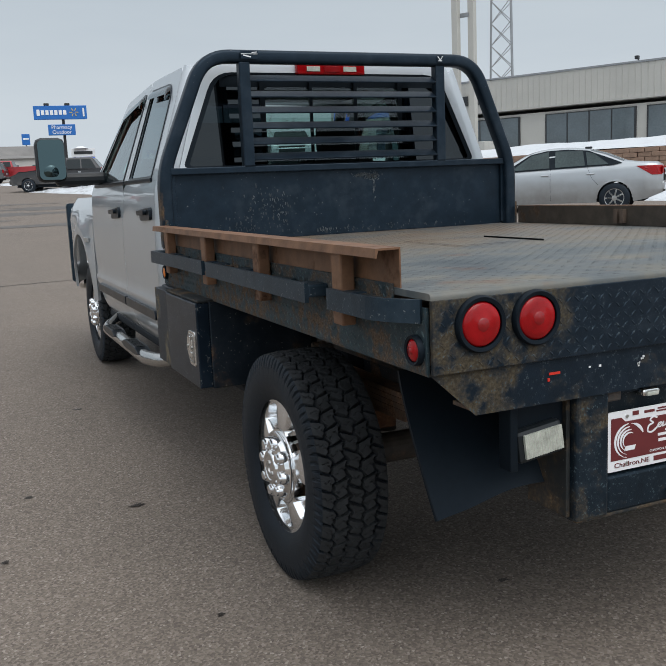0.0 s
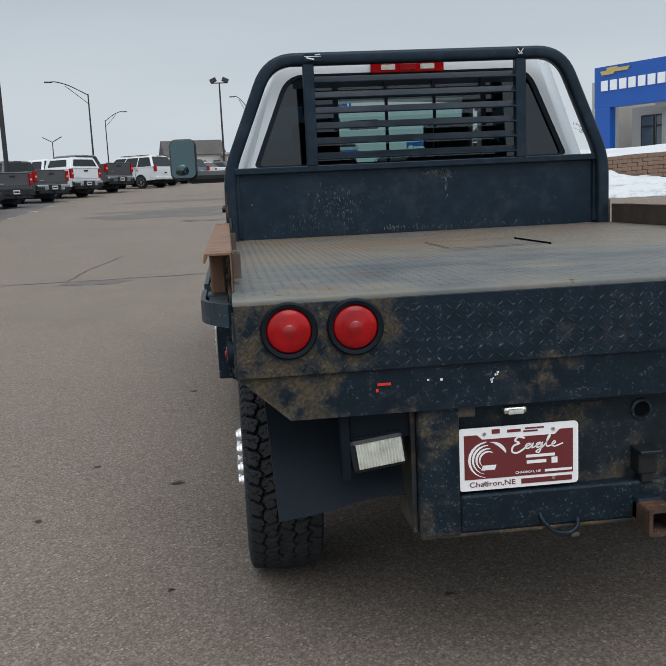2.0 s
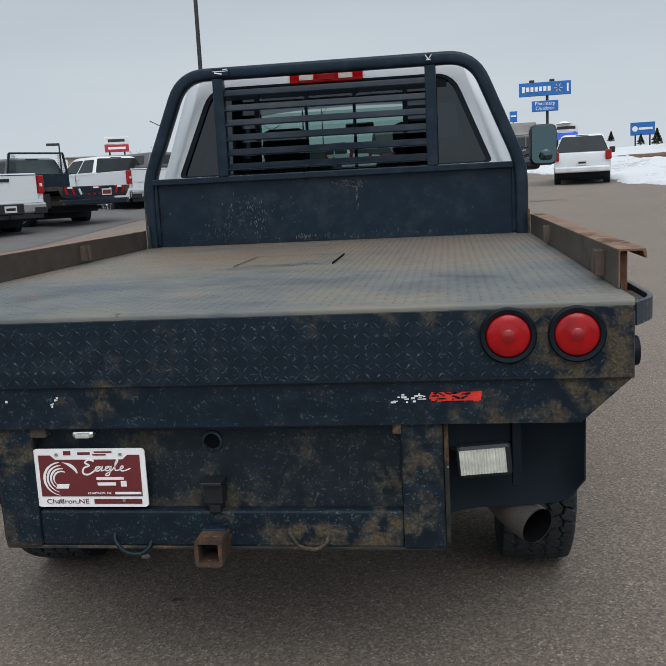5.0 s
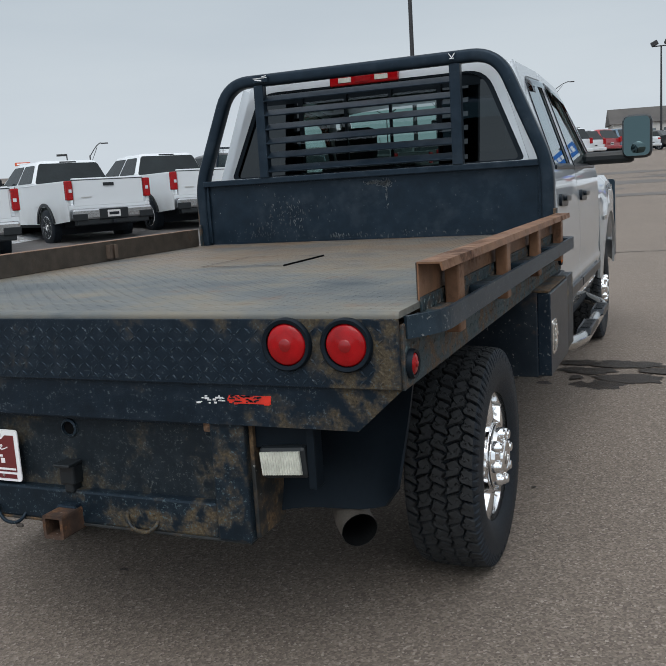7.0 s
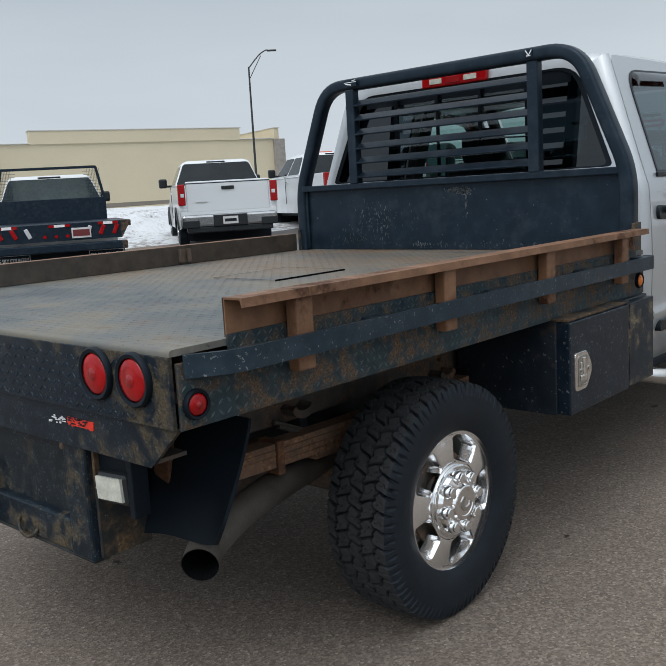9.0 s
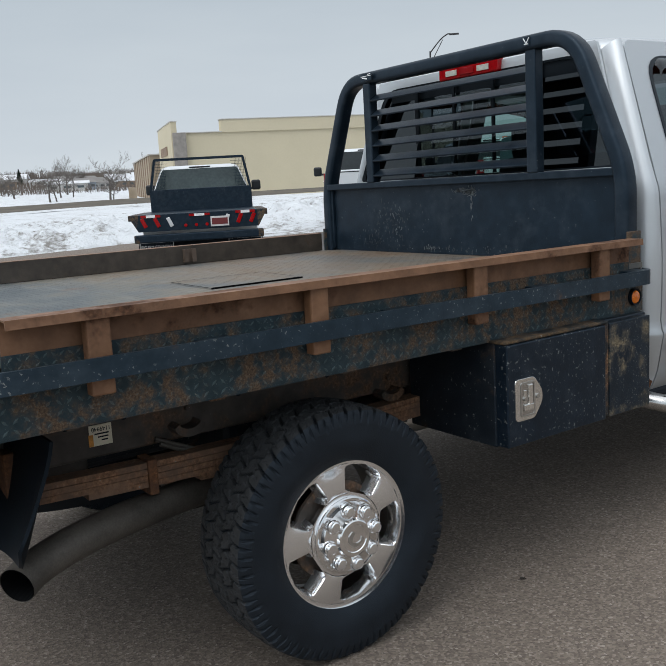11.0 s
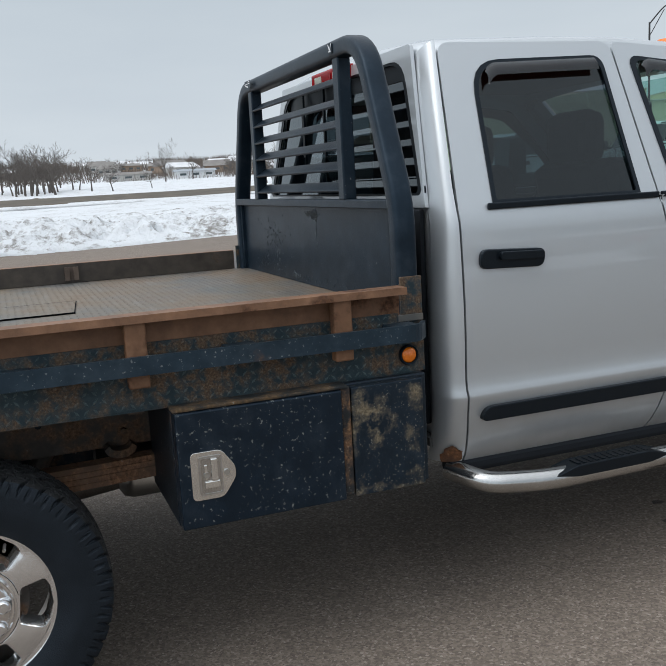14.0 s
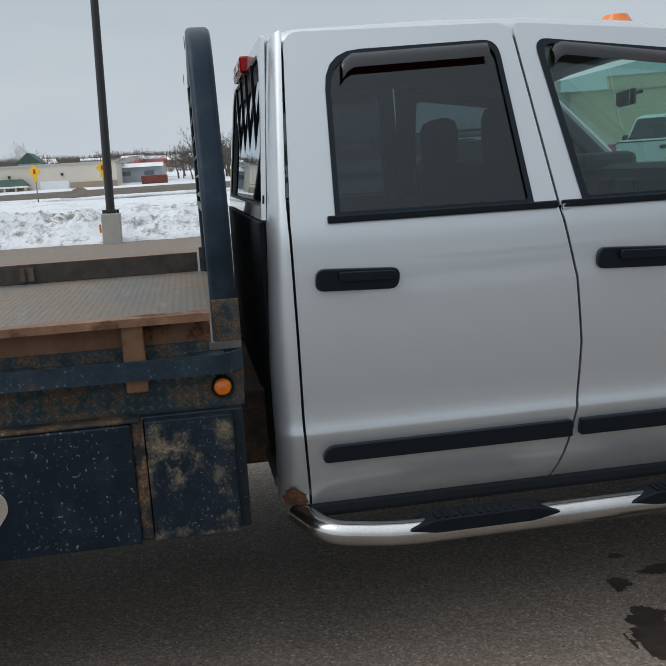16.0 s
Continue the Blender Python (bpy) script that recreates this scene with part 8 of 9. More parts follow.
# lattice tower
tower = thing("radio_tower", "grey steel lattice radio tower", "tower")
TX, TY, TB = 62.4, 90.0, 2.0
legs = []
for k in range(3):
    a = 2 * math.pi * k / 3 + 0.4
    legs.append(Vector((TX + 2.0 * math.cos(a), TY + 2.0 * math.sin(a), 0)))
for q in legs:
    part("leg", cyls(((q.x, q.y, TB), (TX + (q.x - TX) * 0.55, TY + (q.y - TY) * 0.55, TB + 42), 0.12, 8)), M_GALV, tower)
for k in range(16):
    z0, z1 = TB + 2.6 * k, TB + 2.6 * (k + 1)
    for i in range(3):
        a, b = legs[i], legs[(i + 1) % 3]
        s0, s1 = 1 - 0.45 * (z0 - TB) / 42, 1 - 0.45 * (z1 - TB) / 42
        pa0, pb0 = Vector((TX, TY, z0)) + (a - Vector((TX, TY, 0))) * s0, Vector((TX, TY, z0)) + (b - Vector((TX, TY, 0))) * s0
        pa1, pb1 = Vector((TX, TY, z1)) + (a - Vector((TX, TY, 0))) * s1, Vector((TX, TY, z1)) + (b - Vector((TX, TY, 0))) * s1
        part("brace", cyls((pa0, pb1, 0.05, 5)), M_GALV, tower)
        part("brace", cyls((pb0, pa1, 0.05, 5)), M_GALV, tower)

# terrace, retaining wall of split blocks, steps, snow
W0, W1 = Vector((21.5, 13.5, 0)), Vector((6.5, 49.0, 0))
WD = (W1 - W0).normalized()
WN = Vector((WD.y, -WD.x, 0))


def terr_z(x, y):
    q = Vector((x, y, 0)) - W0
    along, back = q.dot(WD), q.dot(WN)
    crest = interp(along, (0, 17, 22, 38), (2.2, 2.16, 2.07, 2.18))
    return crest + interp(back, (0, 0.6, 5, 9, 14, 60), (-0.05, 0.12, 0.5, 0.75, 0.85, 0.95)) + 0.10 * fbm(x, y, 0.35) * min(1, back)


bm = bmesh.new()
grid(bm, axis_points((0.35, 16, 40), (16, 90, 12)), axis_points((-10, 46, 90), (46, 90, 8)), lambda b, a: ((W0 + WN * b + WD * a).x, (W0 + WN * b + WD * a).y, terr_z((W0 + WN * b + WD * a).x, (W0 + WN * b + WD * a).y)))
tagged(part("snow_terrace", bm, snow_material("clean_snow", 0.12), smooth=80), "smooth snow on the raised dealer terrace", "snow", kind="structure")
wall = tagged(new("retaining_wall"), "reddish-brown block retaining wall topped by snow", "wall", kind="structure")
M_BLOCK = plain("split_block", (0.235, 0.150, 0.105), 0.9, 0, 0.3, 1.7, 0.4)
bm = boxes(((0, 0, 0), (0.46, 0.30, 0.145), 0.018))
block_first = part("block", bm, M_BLOCK, wall)
block_mesh = block_first.data
rng = random.Random(2)
count = 0
rz_wall = math.degrees(math.atan2(WD.y, WD.x))
for course in range(7):
    for k in range(80):
        along = 0.24 + 0.48 * k + (0.24 if course % 2 else 0)
        pt = W0 + WD * along
        base = gz(pt.x, pt.y) - 0.1
        crest = interp(along, (0, 17, 22, 38), (2.2, 2.16, 2.07, 2.18)) + 0.02
        z = crest - 0.075 - 0.15 * course
        if z < base or along > 38.5 or 20.75 < along < 23.05:
            continue
        ob = block_first if count == 0 else new("block", block_mesh)
        ob.parent = wall
        ob.matrix_basis = pose(pt.x + rng.uniform(-0.02, 0.02), pt.y, z, 0, rng.uniform(-1, 1), rz_wall + rng.uniform(-2, 2))
        count += 1
for k in range(7):
    pt = W0 + WD * 21.9 + WN * (0.30 * k - 1.35)
    zt = 0.98 + 0.165 * (k + 1)
    tagged(part("stone_step", boxes(((0, 0, -0.09), (2.3, 0.36, 0.18), 0.02)), M_CONC), "grey stone step with snow on it", "step", "steps up to the terrace", kind="structure").matrix_basis = pose(pt.x, pt.y, zt, 0, 0, rz_wall)
pt = W0 + WD * 21.9 + WN * 0.62
tagged(part("step_wall", boxes(((0, 0, 0), (2.6, 0.3, 2.0), 0.02)), M_CONC), "grey concrete wall at the head of the steps", "wall", kind="structure").matrix_basis = pose(pt.x, pt.y, 1.12, 0, 0, rz_wall)


def foot_height(along, back):
    """Depth of the snow between the lot's edge and the wall."""
    front = interp(along, (-6, 4, 8.5, 10.5, 13, 17, 20.7, 24, 38), (-4, -5, -6.5, -9.2, -9.5, -8.4, -7.8, -6.2, -5))
    d = back - front + 0.5 * fbm(along, 0, 0.5)
    wall_h = interp(along, (0, 10, 17, 19.5, 20.8, 23, 25, 28, 34, 38), (0.5, 0.3, 0.28, 0.36, 0.0, 0.0, 0.26, 0.4, 0.5, 0.6))
    pile = 0.5 * math.exp(-((along - 18.4) / 1.5) ** 2 - ((back + 2.2) / 1.1) ** 2) + 0.3 * math.exp(-((along - 25.5) / 2.0) ** 2 - ((back + 2.2) / 1.1) ** 2)
    h = interp(d, (0, 0.3, 1.5, 4.0), (0.0, 0.08, 0.14, 0.16)) + pile
    h += (wall_h - 0.16) * interp(back, (-3.5, -0.4), (0, 1)) + 0.10 * fbm(along, back, 0.7) + 0.05 * fbm(along, back, 2.2)
    return max(0.02, h) if d > 0 else -0.2


bm = bmesh.new()
grid(bm, list(np.linspace(-10.5, 0.1, 54)), list(np.linspace(-6, 38, 150)), lambda b, a: ((W0 + WN * b + WD * a).x, (W0 + WN * b + WD * a).y, gz((W0 + WN * b + WD * a).x, (W0 + WN * b + WD * a).y) - 0.2 * interp(b, (-4, -0.5), (0, 1)) * interp(a, (19.5, 21, 23, 24.5), (0, 1, 1, 0)) + foot_height(a, b)))
tagged(part("snow_bank", bm, M_SNOWFIELD, smooth=80), "white ploughed snow at the foot of the block wall", "snow", kind="structure")


def on_terrace(x, y, heading):
    return pose(x, y, terr_z(x, y) - 0.42, 0, 0, heading)


vehicle("pickup_truck", "pickup", P_SEDAN, "silver pickup facing the lot on the snowy terrace", "pickup", on_terrace(15.8, 44.1, 160), "pickups on the terrace")
vehicle("pickup_truck", "pickup", P_BLACK, "black pickup facing the lot on the terrace", "pickup", on_terrace(16.0, 50.35, 150), "pickups on the terrace")
vehicle("pickup_truck", "pickup", P_GREY, "dark grey pickup facing the lot on the terrace", "pickup", on_terrace(20.4, 55.5, 152), "pickups on the terrace")

# ---------------------------------------------------------------- signs and lamp poles


def pole_lamp(name, label, x, y, z0, h, kind, facing=0.0, arm=3.0, mat=None):
    mat = mat or M_POLE
    m = pose(x, y, z0, 0, 0, facing)
    t = thing(name, label, "lamp post", "lot lamp posts", m=m)
    part("pole", cyls(((0, 0, 0), (0, 0, h), 0.10 if kind != "thick" else 0.105, 12, 0.06 if kind != "thick" else 0.075)), mat, t)
    if kind == "cobra":
        bm = bmesh.new()
        sweep(bm, smooth_path([(0, 0, h - 0.1), (arm * 0.5, 0, h + 0.75), (arm * 0.85, 0, h + 1.1), (arm, 0, h + 1.1)], 4), ring_section(0.05, 6))
        part("arm", bm, mat, t)
        bm = bmesh.new()
        sweep(bm, [(0, 0, h - 0.9), (arm * 0.62, 0, h + 0.75)], ring_section(0.03, 6))
        part("brace", bm, mat, t)
        part("lamp_head", boxes(((arm + 0.25, 0, h + 1.08), (0.7, 0.22, 0.12), 0.04)), mat, t)
    elif kind == "twin":
        part("crossbar", boxes(((0, 0, h), (1.2, 0.08, 0.08))), mat, t)
        for s in (-1, 1):
            part("lamp_head", boxes(((s * 0.5, 0, h + 0.22), (0.55, 0.35, 0.35), 0.05, pose(0, 0, 0, 0, s * 25, 0))), mat, t)
    elif kind == "vee":
        for s in (-1, 1):
            part("lamp_head", boxes(((s * 0.7, 0, h + 0.35), (1.4, 0.25, 0.10), 0.03, pose(0, 0, 0, 0, -s * 28, 0))), mat, t)
    elif kind == "box":
        part("lamp_head", boxes(((-0.5, 0, h), (1.1, 0.4, 0.22), 0.03)), mat, t)
    return t


pole_lamp("lamp_post", "tall dark bronze lot lamp pole", -10.3, 37.4, gz(-10.3, 37.4), 19, "thick")
pole_lamp("street_lamp", "curved arm street lamp on a dark pole", -13.2, 83.5, 3.0, 8.3, "cobra", 190, 3.2)
pole_lamp("street_lamp", "curved arm street lamp on a dark pole", -17.1, 125.0, 4.0, 8.5, "cobra", 0, 2.5)
pole_lamp("flood_lamp", "twin floodlight on a tall dark pole", -1.0, 73.0, 2.7, 7.9, "twin")
pole_lamp("flood_lamp", "twin floodlight on a tall dark pole", -36.3, 110.0, 3.4, 6.8, "vee")
pole_lamp("flood_lamp", "twin floodlight on a tall dark pole", -24.7, 126.0, 4.0, 5.9, "vee")
pole_lamp("street_lamp", "curved arm street lamp on a dark pole", 2.1, 108.0, 3.6, 8.6, "cobra", 170, 1.4)
pole_lamp("street_lamp", "curved arm street lamp on a dark pole", -28.5, 106.3, 3.2, 8.1, "cobra", 180, 2.4)
pole_lamp("street_lamp", "curved arm street lamp on a dark pole", -45.7, 44.0, 1.0, 9.8, "cobra", 47, 1.5)
pole_lamp("street_lamp", "curved arm street lamp on a dark pole", -52.2, 67.9, 1.6, 4.2, "cobra", 37, 1.2)
pole_lamp("lamp_post", "dark lot lamp with a square head", 24.5, 84.3, 3.0, 7.0, "box")
pole_lamp("lamp_post", "plain dark pole on the terrace", 25.4, 84.0, 3.0, 5.8, "plain")
pole_lamp("lamp_post", "dark lot lamp with a square head", -32.6, 70.9, 2.0, 4.1, "box", 20)
pole_lamp("lamp_post", "dark lot lamp with a square head", -60.7, 75.0, 1.6, 4.9, "box", 40)
west = pole_lamp("lamp_post", "dark lamp pole on a square concrete base", -18.1, 0.68, 0.30, 12, "thick")
part("base", boxes(((0, 0, 0.1), (0.44, 0.44, 1.0), 0.02)), M_CONC, west, "square concrete base")
west.matrix_basis = pose(-18.1, 0.68, 0.30, -1.6, 0, 0)
part("anchor_plate", boxes(((0, 0, 0.65), (0.30, 0.30, 0.08), 0.02), ((0.17, 0, 0.64), (0.05, 0.05, 0.10), 0.01), ((-0.17, 0, 0.64), (0.05, 0.05, 0.10), 0.01), ((0, 0.17, 0.64), (0.05, 0.05, 0.10), 0.01), ((0, -0.17, 0.64), (0.05, 0.05, 0.10), 0.01)), M_POLE, west)
part("marker", boxes(((0.1, -0.26, 0.25), (0.14, 0.04, 0.2), 0.01)), M_AMBER, west)


def sign_board(name, label, cx, cy, cz, w, h, zg, mat, facing=0.0, poles=(0.0,), pole_r=0.2):
    t = thing(name, label, "sign", m=pose(cx, cy, 0, 0, 0, facing))
    part("panel", boxes(((0, 0, cz), (w, 0.5, h), 0.05)), mat, t)
    for px in poles:
        part("pole", cyls(((px, 0.35, zg), (px, 0.35, cz + h * 0.4), pole_r, 12)), M_POLE, t)
    return t


M_SIGNBLUE = plain("sign_blue", (0.010, 0.13, 0.44), 0.4, 0, 0.04, 0.3)
M_SIGNWHITE = plain("sign_white", (0.70, 0.71, 0.72), 0.5, 0, 0.05, 0.5)
M_SIGNRED = plain("sign_red", (0.42, 0.02, 0.03), 0.5, 0, 0.05, 0.5)
M_LED = plain("led_panel", (0.03, 0.09, 0.55), 0.5, 0, 0.3, 1.0, emit=0.5)
store = sign_board("store_sign", "large blue roadside store sign on a pole", 16.2, 143.2, 14.85, 8.0, 2.1, 4.5, M_SIGNBLUE, -6, (0.35,), 0.22)
for k in range(7):
    part("sign_letter", boxes(((-3.3 + 0.66 * k, -0.28, 14.85), (0.47, 0.06, 0.72 if k else 0.95), 0.02)), M_LETTER, store, "white letter drawn as a block")
bm = bmesh.new()
for k in range(6):
    a = math.pi * k / 3
    box(bm, (2.05 + 0.45 * math.cos(a), -0.28, 14.85 + 0.45 * math.sin(a)), (0.45, 0.05, 0.13), 0.02, pose(0, 0, 0, 0, -math.degrees(a), 0))
tagged(part("spark_shape", bm, M_GOLD, store, "yellow radiating strokes"), kind="stuff")
part("side_text", boxes(((3.5, -0.28, 14.85), (0.26, 0.05, 1.3))), M_LETTER, store, "white sideways lettering drawn as a bar")
for k in (-2.0, 1.1):
    part("sign_lamp", boxes(((k, 0, 16.1), (0.8, 0.5, 0.4), 0.1)), M_POLE, store)
low = sign_board("store_sign", "smaller blue sign below on the same pole", 16.2, 143.1, 12.2, 4.1, 1.65, 4.5, M_SIGNBLUE, -6, ())
text_mesh("sign_text", "Pharmacy", 0.80, M_LETTER, pose(0, -0.28, 12.58, 90, 0, 0), low, "white lettering", 0.01)
text_mesh("sign_text", "Outdoor", 0.80, M_LETTER, pose(0, -0.28, 11.83, 90, 0, 0), low, "white lettering", 0.01)
far_blue = sign_board("roadside_sign", "small blue roadside sign", 14.15, 182.7, 13.4, 1.5, 2.1, 5, M_SIGNBLUE, 0, (0.0,), 0.12)
part("sign_text", boxes(((0, -0.28, 13.5), (1.1, 0.05, 0.3))), M_LETTER, far_blue)
part("cabinet", boxes(((0, 0.2, 10.4), (1.6, 0.5, 1.2), 0.1)), M_FRAME, far_blue)
tele = sign_board("roadside_sign", "white roadside sign with a blue display", 21.85, 161.6, 9.55, 4.1, 1.5, 4.5, M_SIGNWHITE, -7, (-1.5, 1.5), 0.15)
part("display", boxes(((0, -0.05, 8.1), (4.0, 0.5, 1.2), 0.04)), M_LED, tele, "blue lit display")
part("sign_text", boxes(((0, -0.28, 9.55), (3.2, 0.06, 0.5))), M_FRAME, tele, "dark lettering drawn as a bar")
part("sign_top", cyls(((-0.4, 0, 10.3), (-0.4, 0, 10.7), 1.3, 24, 0.4)), M_SIGNWHITE, tele)
red = sign_board("roadside_sign", "white and red shop sign on posts", -39.6, 102.6, 8.18, 2.9, 0.88, 2.5, M_SIGNWHITE, 21, (-0.9, 0.9), 0.1)
part("red_panel", boxes(((0, -0.02, 7.26), (2.9, 0.5, 0.88), 0.04)), M_SIGNRED, red, "red lower panel")
part("sign_text", boxes(((0, -0.28, 8.2), (2.0, 0.05, 0.32))), M_FRAME, red)
part("sign_text", boxes(((0, -0.28, 7.28), (2.1, 0.05, 0.28))), M_LETTER, red)
bank = sign_board("roadside_sign", "small blue roadside sign by evergreens", 31.5, 144.7, 7.9, 3.7, 2.0, 4.5, M_SIGNBLUE, -12, (-1.1, 1.1), 0.12)
part("sign_text", boxes(((0.45, -0.28, 7.9), (2.1, 0.05, 0.36))), M_LETTER, bank)
part("emblem", cyls(((-1.15, -0.25, 7.9), (-1.15, -0.30, 7.9), 0.42, 20)), M_LETTER, bank, "white emblem drawn as a disc")
thrift = sign_board("roadside_sign", "white and orange roadside sign above parked pickups", -62.0, 69.6, 5.25, 1.5, 0.4, 1.4, M_SIGNWHITE, 42, (0.0,), 0.1)
part("orange_panel", boxes(((0, -0.02, 5.62), (1.5, 0.5, 0.34), 0.02)), plain("sign_orange", (0.55, 0.10, 0.04), 0.5), thrift, "orange upper panel")
part("sign_text", boxes(((0, -0.29, 5.62), (1.1, 0.05, 0.14))), M_LETTER, thrift)

# ---------------------------------------------------------------- far buildings


def house(name, label, x, y, z, w, d, h, roof_h, heading, wall_mat, roof_mat, windows=3, cat="house"):
    t = thing(name, label, cat, "houses of the town", m=pose(x, y, z, 0, 0, heading))
    part("wall", boxes(((0, 0, h / 2 - 0.5), (w, d, h + 1.0))), wall_mat, t)
    bm = bmesh.new()
    prism(bm, [(-d / 2 - 0.4, h), (d / 2 + 0.4, h), (0.0, h + roof_h)], "x", -w / 2 - 0.4, w / 2 + 0.4)
    part("roof", bm, roof_mat, t)
    for k in range(windows):
        xx = -w / 2 + w * (k + 0.5) / windows
        for s in (-1, 1):
            part("window", boxes(((xx, s * (d / 2 + 0.02), h * 0.55), (min(1.3, w / windows * 0.5), 0.08, h * 0.32))), M_SHOPGLASS, t)
    return t


M_ROOFGREY = plain("grey_shingle", (0.20, 0.19, 0.18), 0.9, 0, 0.2, 0.5)
M_ROOFSNOW = plain("snowy_roof", (0.62, 0.63, 0.65), 0.8, 0, 0.15, 0.5)
M_DARKROOF = plain("dark_shingle", (0.075, 0.070, 0.066), 0.9, 0, 0.25, 0.5)
M_SIDING = plain("pale_siding", (0.46, 0.45, 0.43), 0.7, 0, 0.1, 0.5)
M_SIDINGBLUE = plain("grey_blue_siding", (0.28, 0.31, 0.34), 0.7, 0, 0.1, 0.5)
M_SIDINGBROWN = plain("brown_siding", (0.25, 0.18, 0.13), 0.8, 0, 0.15, 0.5)
M_GREENROOF = plain("green_metal_roof", (0.06, 0.12, 0.09), 0.6, 0.2, 0.1, 0.5)

# the tan store
SM = Matrix.Translation((-80.1, 39.6, 0)) @ Matrix.Rotation(math.atan2(0.9472, 0.3207), 4, "Z")
tan = thing("store_building", "large tan stucco store with a stepped parapet", "building", m=SM)
part("wall", boxes(((16.45, 7.0, 3.8), (32.3, 13.6, 8.0))), M_TAN, tan)
part("parapet", boxes(((16.35, 0.55, 8.4), (22.7, 1.06, 1.3), 0.02)), M_TAN, tan)
part("coping", boxes(((16.35, 0.54, 9.09), (22.9, 1.2, 0.10), 0.02)), M_SIDING, tan, "pale metal coping")
part("coping", boxes(((3.1, 0.25, 7.84), (3.9, 0.6, 0.09), 0.02)), M_SIDING, tan)
part("coping", boxes(((29.7, 0.25, 7.84), (4.2, 0.6, 0.09), 0.02)), M_SIDING, tan)
for x0 in (0.15, 32.3):
    tw = part("tower", boxes(((x0, 6.6, 4.4), (0.6, 12.8, 9.2), 0.03)), M_TAN, tan)
    part("coping", boxes(((x0, 6.6, 9.03), (0.75, 13.0, 0.10), 0.02)), M_SIDING, tw)
part("stone_pier", boxes(((0.62, -0.12, 3.6), (1.3, 0.7, 8.5), 0.04)), M_STONE, tan, "grey stone veneer pier")
part("stone_pier", boxes(((32.4, -0.12, 3.6), (1.2, 0.7, 8.3), 0.04)), M_STONE, tan, "grey stone veneer pier")
bm = bmesh.new()
for k in range(8):
    box(bm, (-0.22, 4.6 + 0.75 * k, 6.3), (0.12, 0.5, 0.9))
part("sign_letter", bm, M_SIDINGBROWN, tan, "dark wall lettering drawn as blocks")
wing = thing("store_wing", "low tan metal wing behind the tan store", "building", m=SM)
part("wall", boxes(((5.3, 29.0, 3.4), (12.6, 25.0, 6.2))), M_BROWNWALL, wing)
part("roof", boxes(((5.3, 29.0, 6.56), (13.0, 25.4, 0.16), 0.02)), M_SIDING, wing)
for k in range(9):
    part("wall_rib", boxes(((-1.04, 17.0 + 3.0 * k, 3.4), (0.10, 0.12, 6.1))), M_SIDINGBROWN, wing)
for k in range(11):
    fx, fy = -70.6 - 2.05 * k, 31.0 + 0.80 * k
    fence = tagged(part("fence_panel", boxes(((0, 0, 0.5), (2.16, 0.08, 1.3), 0.01), ((-1.0, 0.08, 0.5), (0.12, 0.12, 1.5), 0.01)), M_BROWNWALL), "brown wooden yard fence panel", "fence", "yard fence")
    fence.matrix_basis = pose(fx, fy, gz(fx, fy) + 0.72 + 0.03 * k, 0, 0, 158.6)

# the long store of the west view
def west_z(x, y):
    return gz(x, y) + 0.3 + west_rise(x)


M_CREAM = plain("cream_stucco", (0.60, 0.55, 0.47), 0.85, 0, 0.06, 0.3)
big = thing("store_building", "long low pale store with a brown lower band", "building", m=pose(-108.3, -35.5, 0.32, 0, 0, 90))
part("wall", boxes(((0, 12, 1.6), (60.2, 24, 5.0))), M_CREAM, big)
part("roof_edge", boxes(((0, 12, 4.14), (60.6, 24.4, 0.12))), M_SIDING, big)
part("lower_band", boxes(((27.3, -0.06, 1.0), (5.6, 0.14, 1.7))), M_BROWNWALL, big, "brown panelled band")
part("loading_door", boxes(((22.6, -0.06, 1.35), (3.4, 0.14, 1.6), 0.02)), M_SIGNWHITE, big, "white loading door")
M_GREENROOF = plain("dark_green_roof", (0.035, 0.075, 0.058), 0.7, 0, 0.2, 1.0)
bm = bmesh.new()
b = [bm.verts.new(p) for p in ((15.4, -1.9, 1.75), (19.8, -1.9, 1.75), (19.8, 0.0, 1.75), (15.4, 0.0, 1.75))]
t = [bm.verts.new(p) for p in ((16.3, -0.5, 2.6), (18.9, -0.5, 2.6), (18.9, 0.0, 2.6), (16.3, 0.0, 2.6))]
for q in range(4):
    bm.faces.new((b[q], b[(q + 1) % 4], t[(q + 1) % 4], t[q]))
bm.faces.new(t)
bm.faces.new(b[::-1])
porch = part("porch_roof", bm, M_GREENROOF, big, "hipped dark green porch roof")
part("fascia", boxes(((17.6, -1.0, 1.66), (4.3, 1.9, 0.2), 0.02)), M_SIGNWHITE, porch)
for q in (15.8, 17.0, 18.3, 19.4):
    part("porch_post", boxes(((q, -1.7, 0.65), (0.24, 0.24, 1.9), 0.02)), M_TAN, porch)
part("porch_back", boxes(((17.6, -0.05, 0.35), (4.2, 0.1, 1.3))), M_BROWNWALL, porch)
part("entrance_door", boxes(((20.9, -0.06, 0.35), (1.1, 0.12, 1.2), 0.02)), M_FRAME, big, "dark doorway")
for k in range(9):
    part("wall_lamp", boxes(((-26 + 6.2 * k, -0.1, 2.9), (0.3, 0.2, 0.3), 0.03)), M_FRAME, big)
house("shed", "grey-blue metal shed with a pale gable roof", -122, -3.4, west_z(-122, -3) + 0.1, 6.2, 6, 1.8, 0.6, 90, M_SIDINGBLUE, M_ROOFSNOW, 2, "shed")
house("house", "pale house with a dark green roof", -145, -21.1, west_z(-145, -21) + 0.3, 6, 3.2, 2.8, 1.7, 0, M_SIDING, M_GREENROOF, 2)
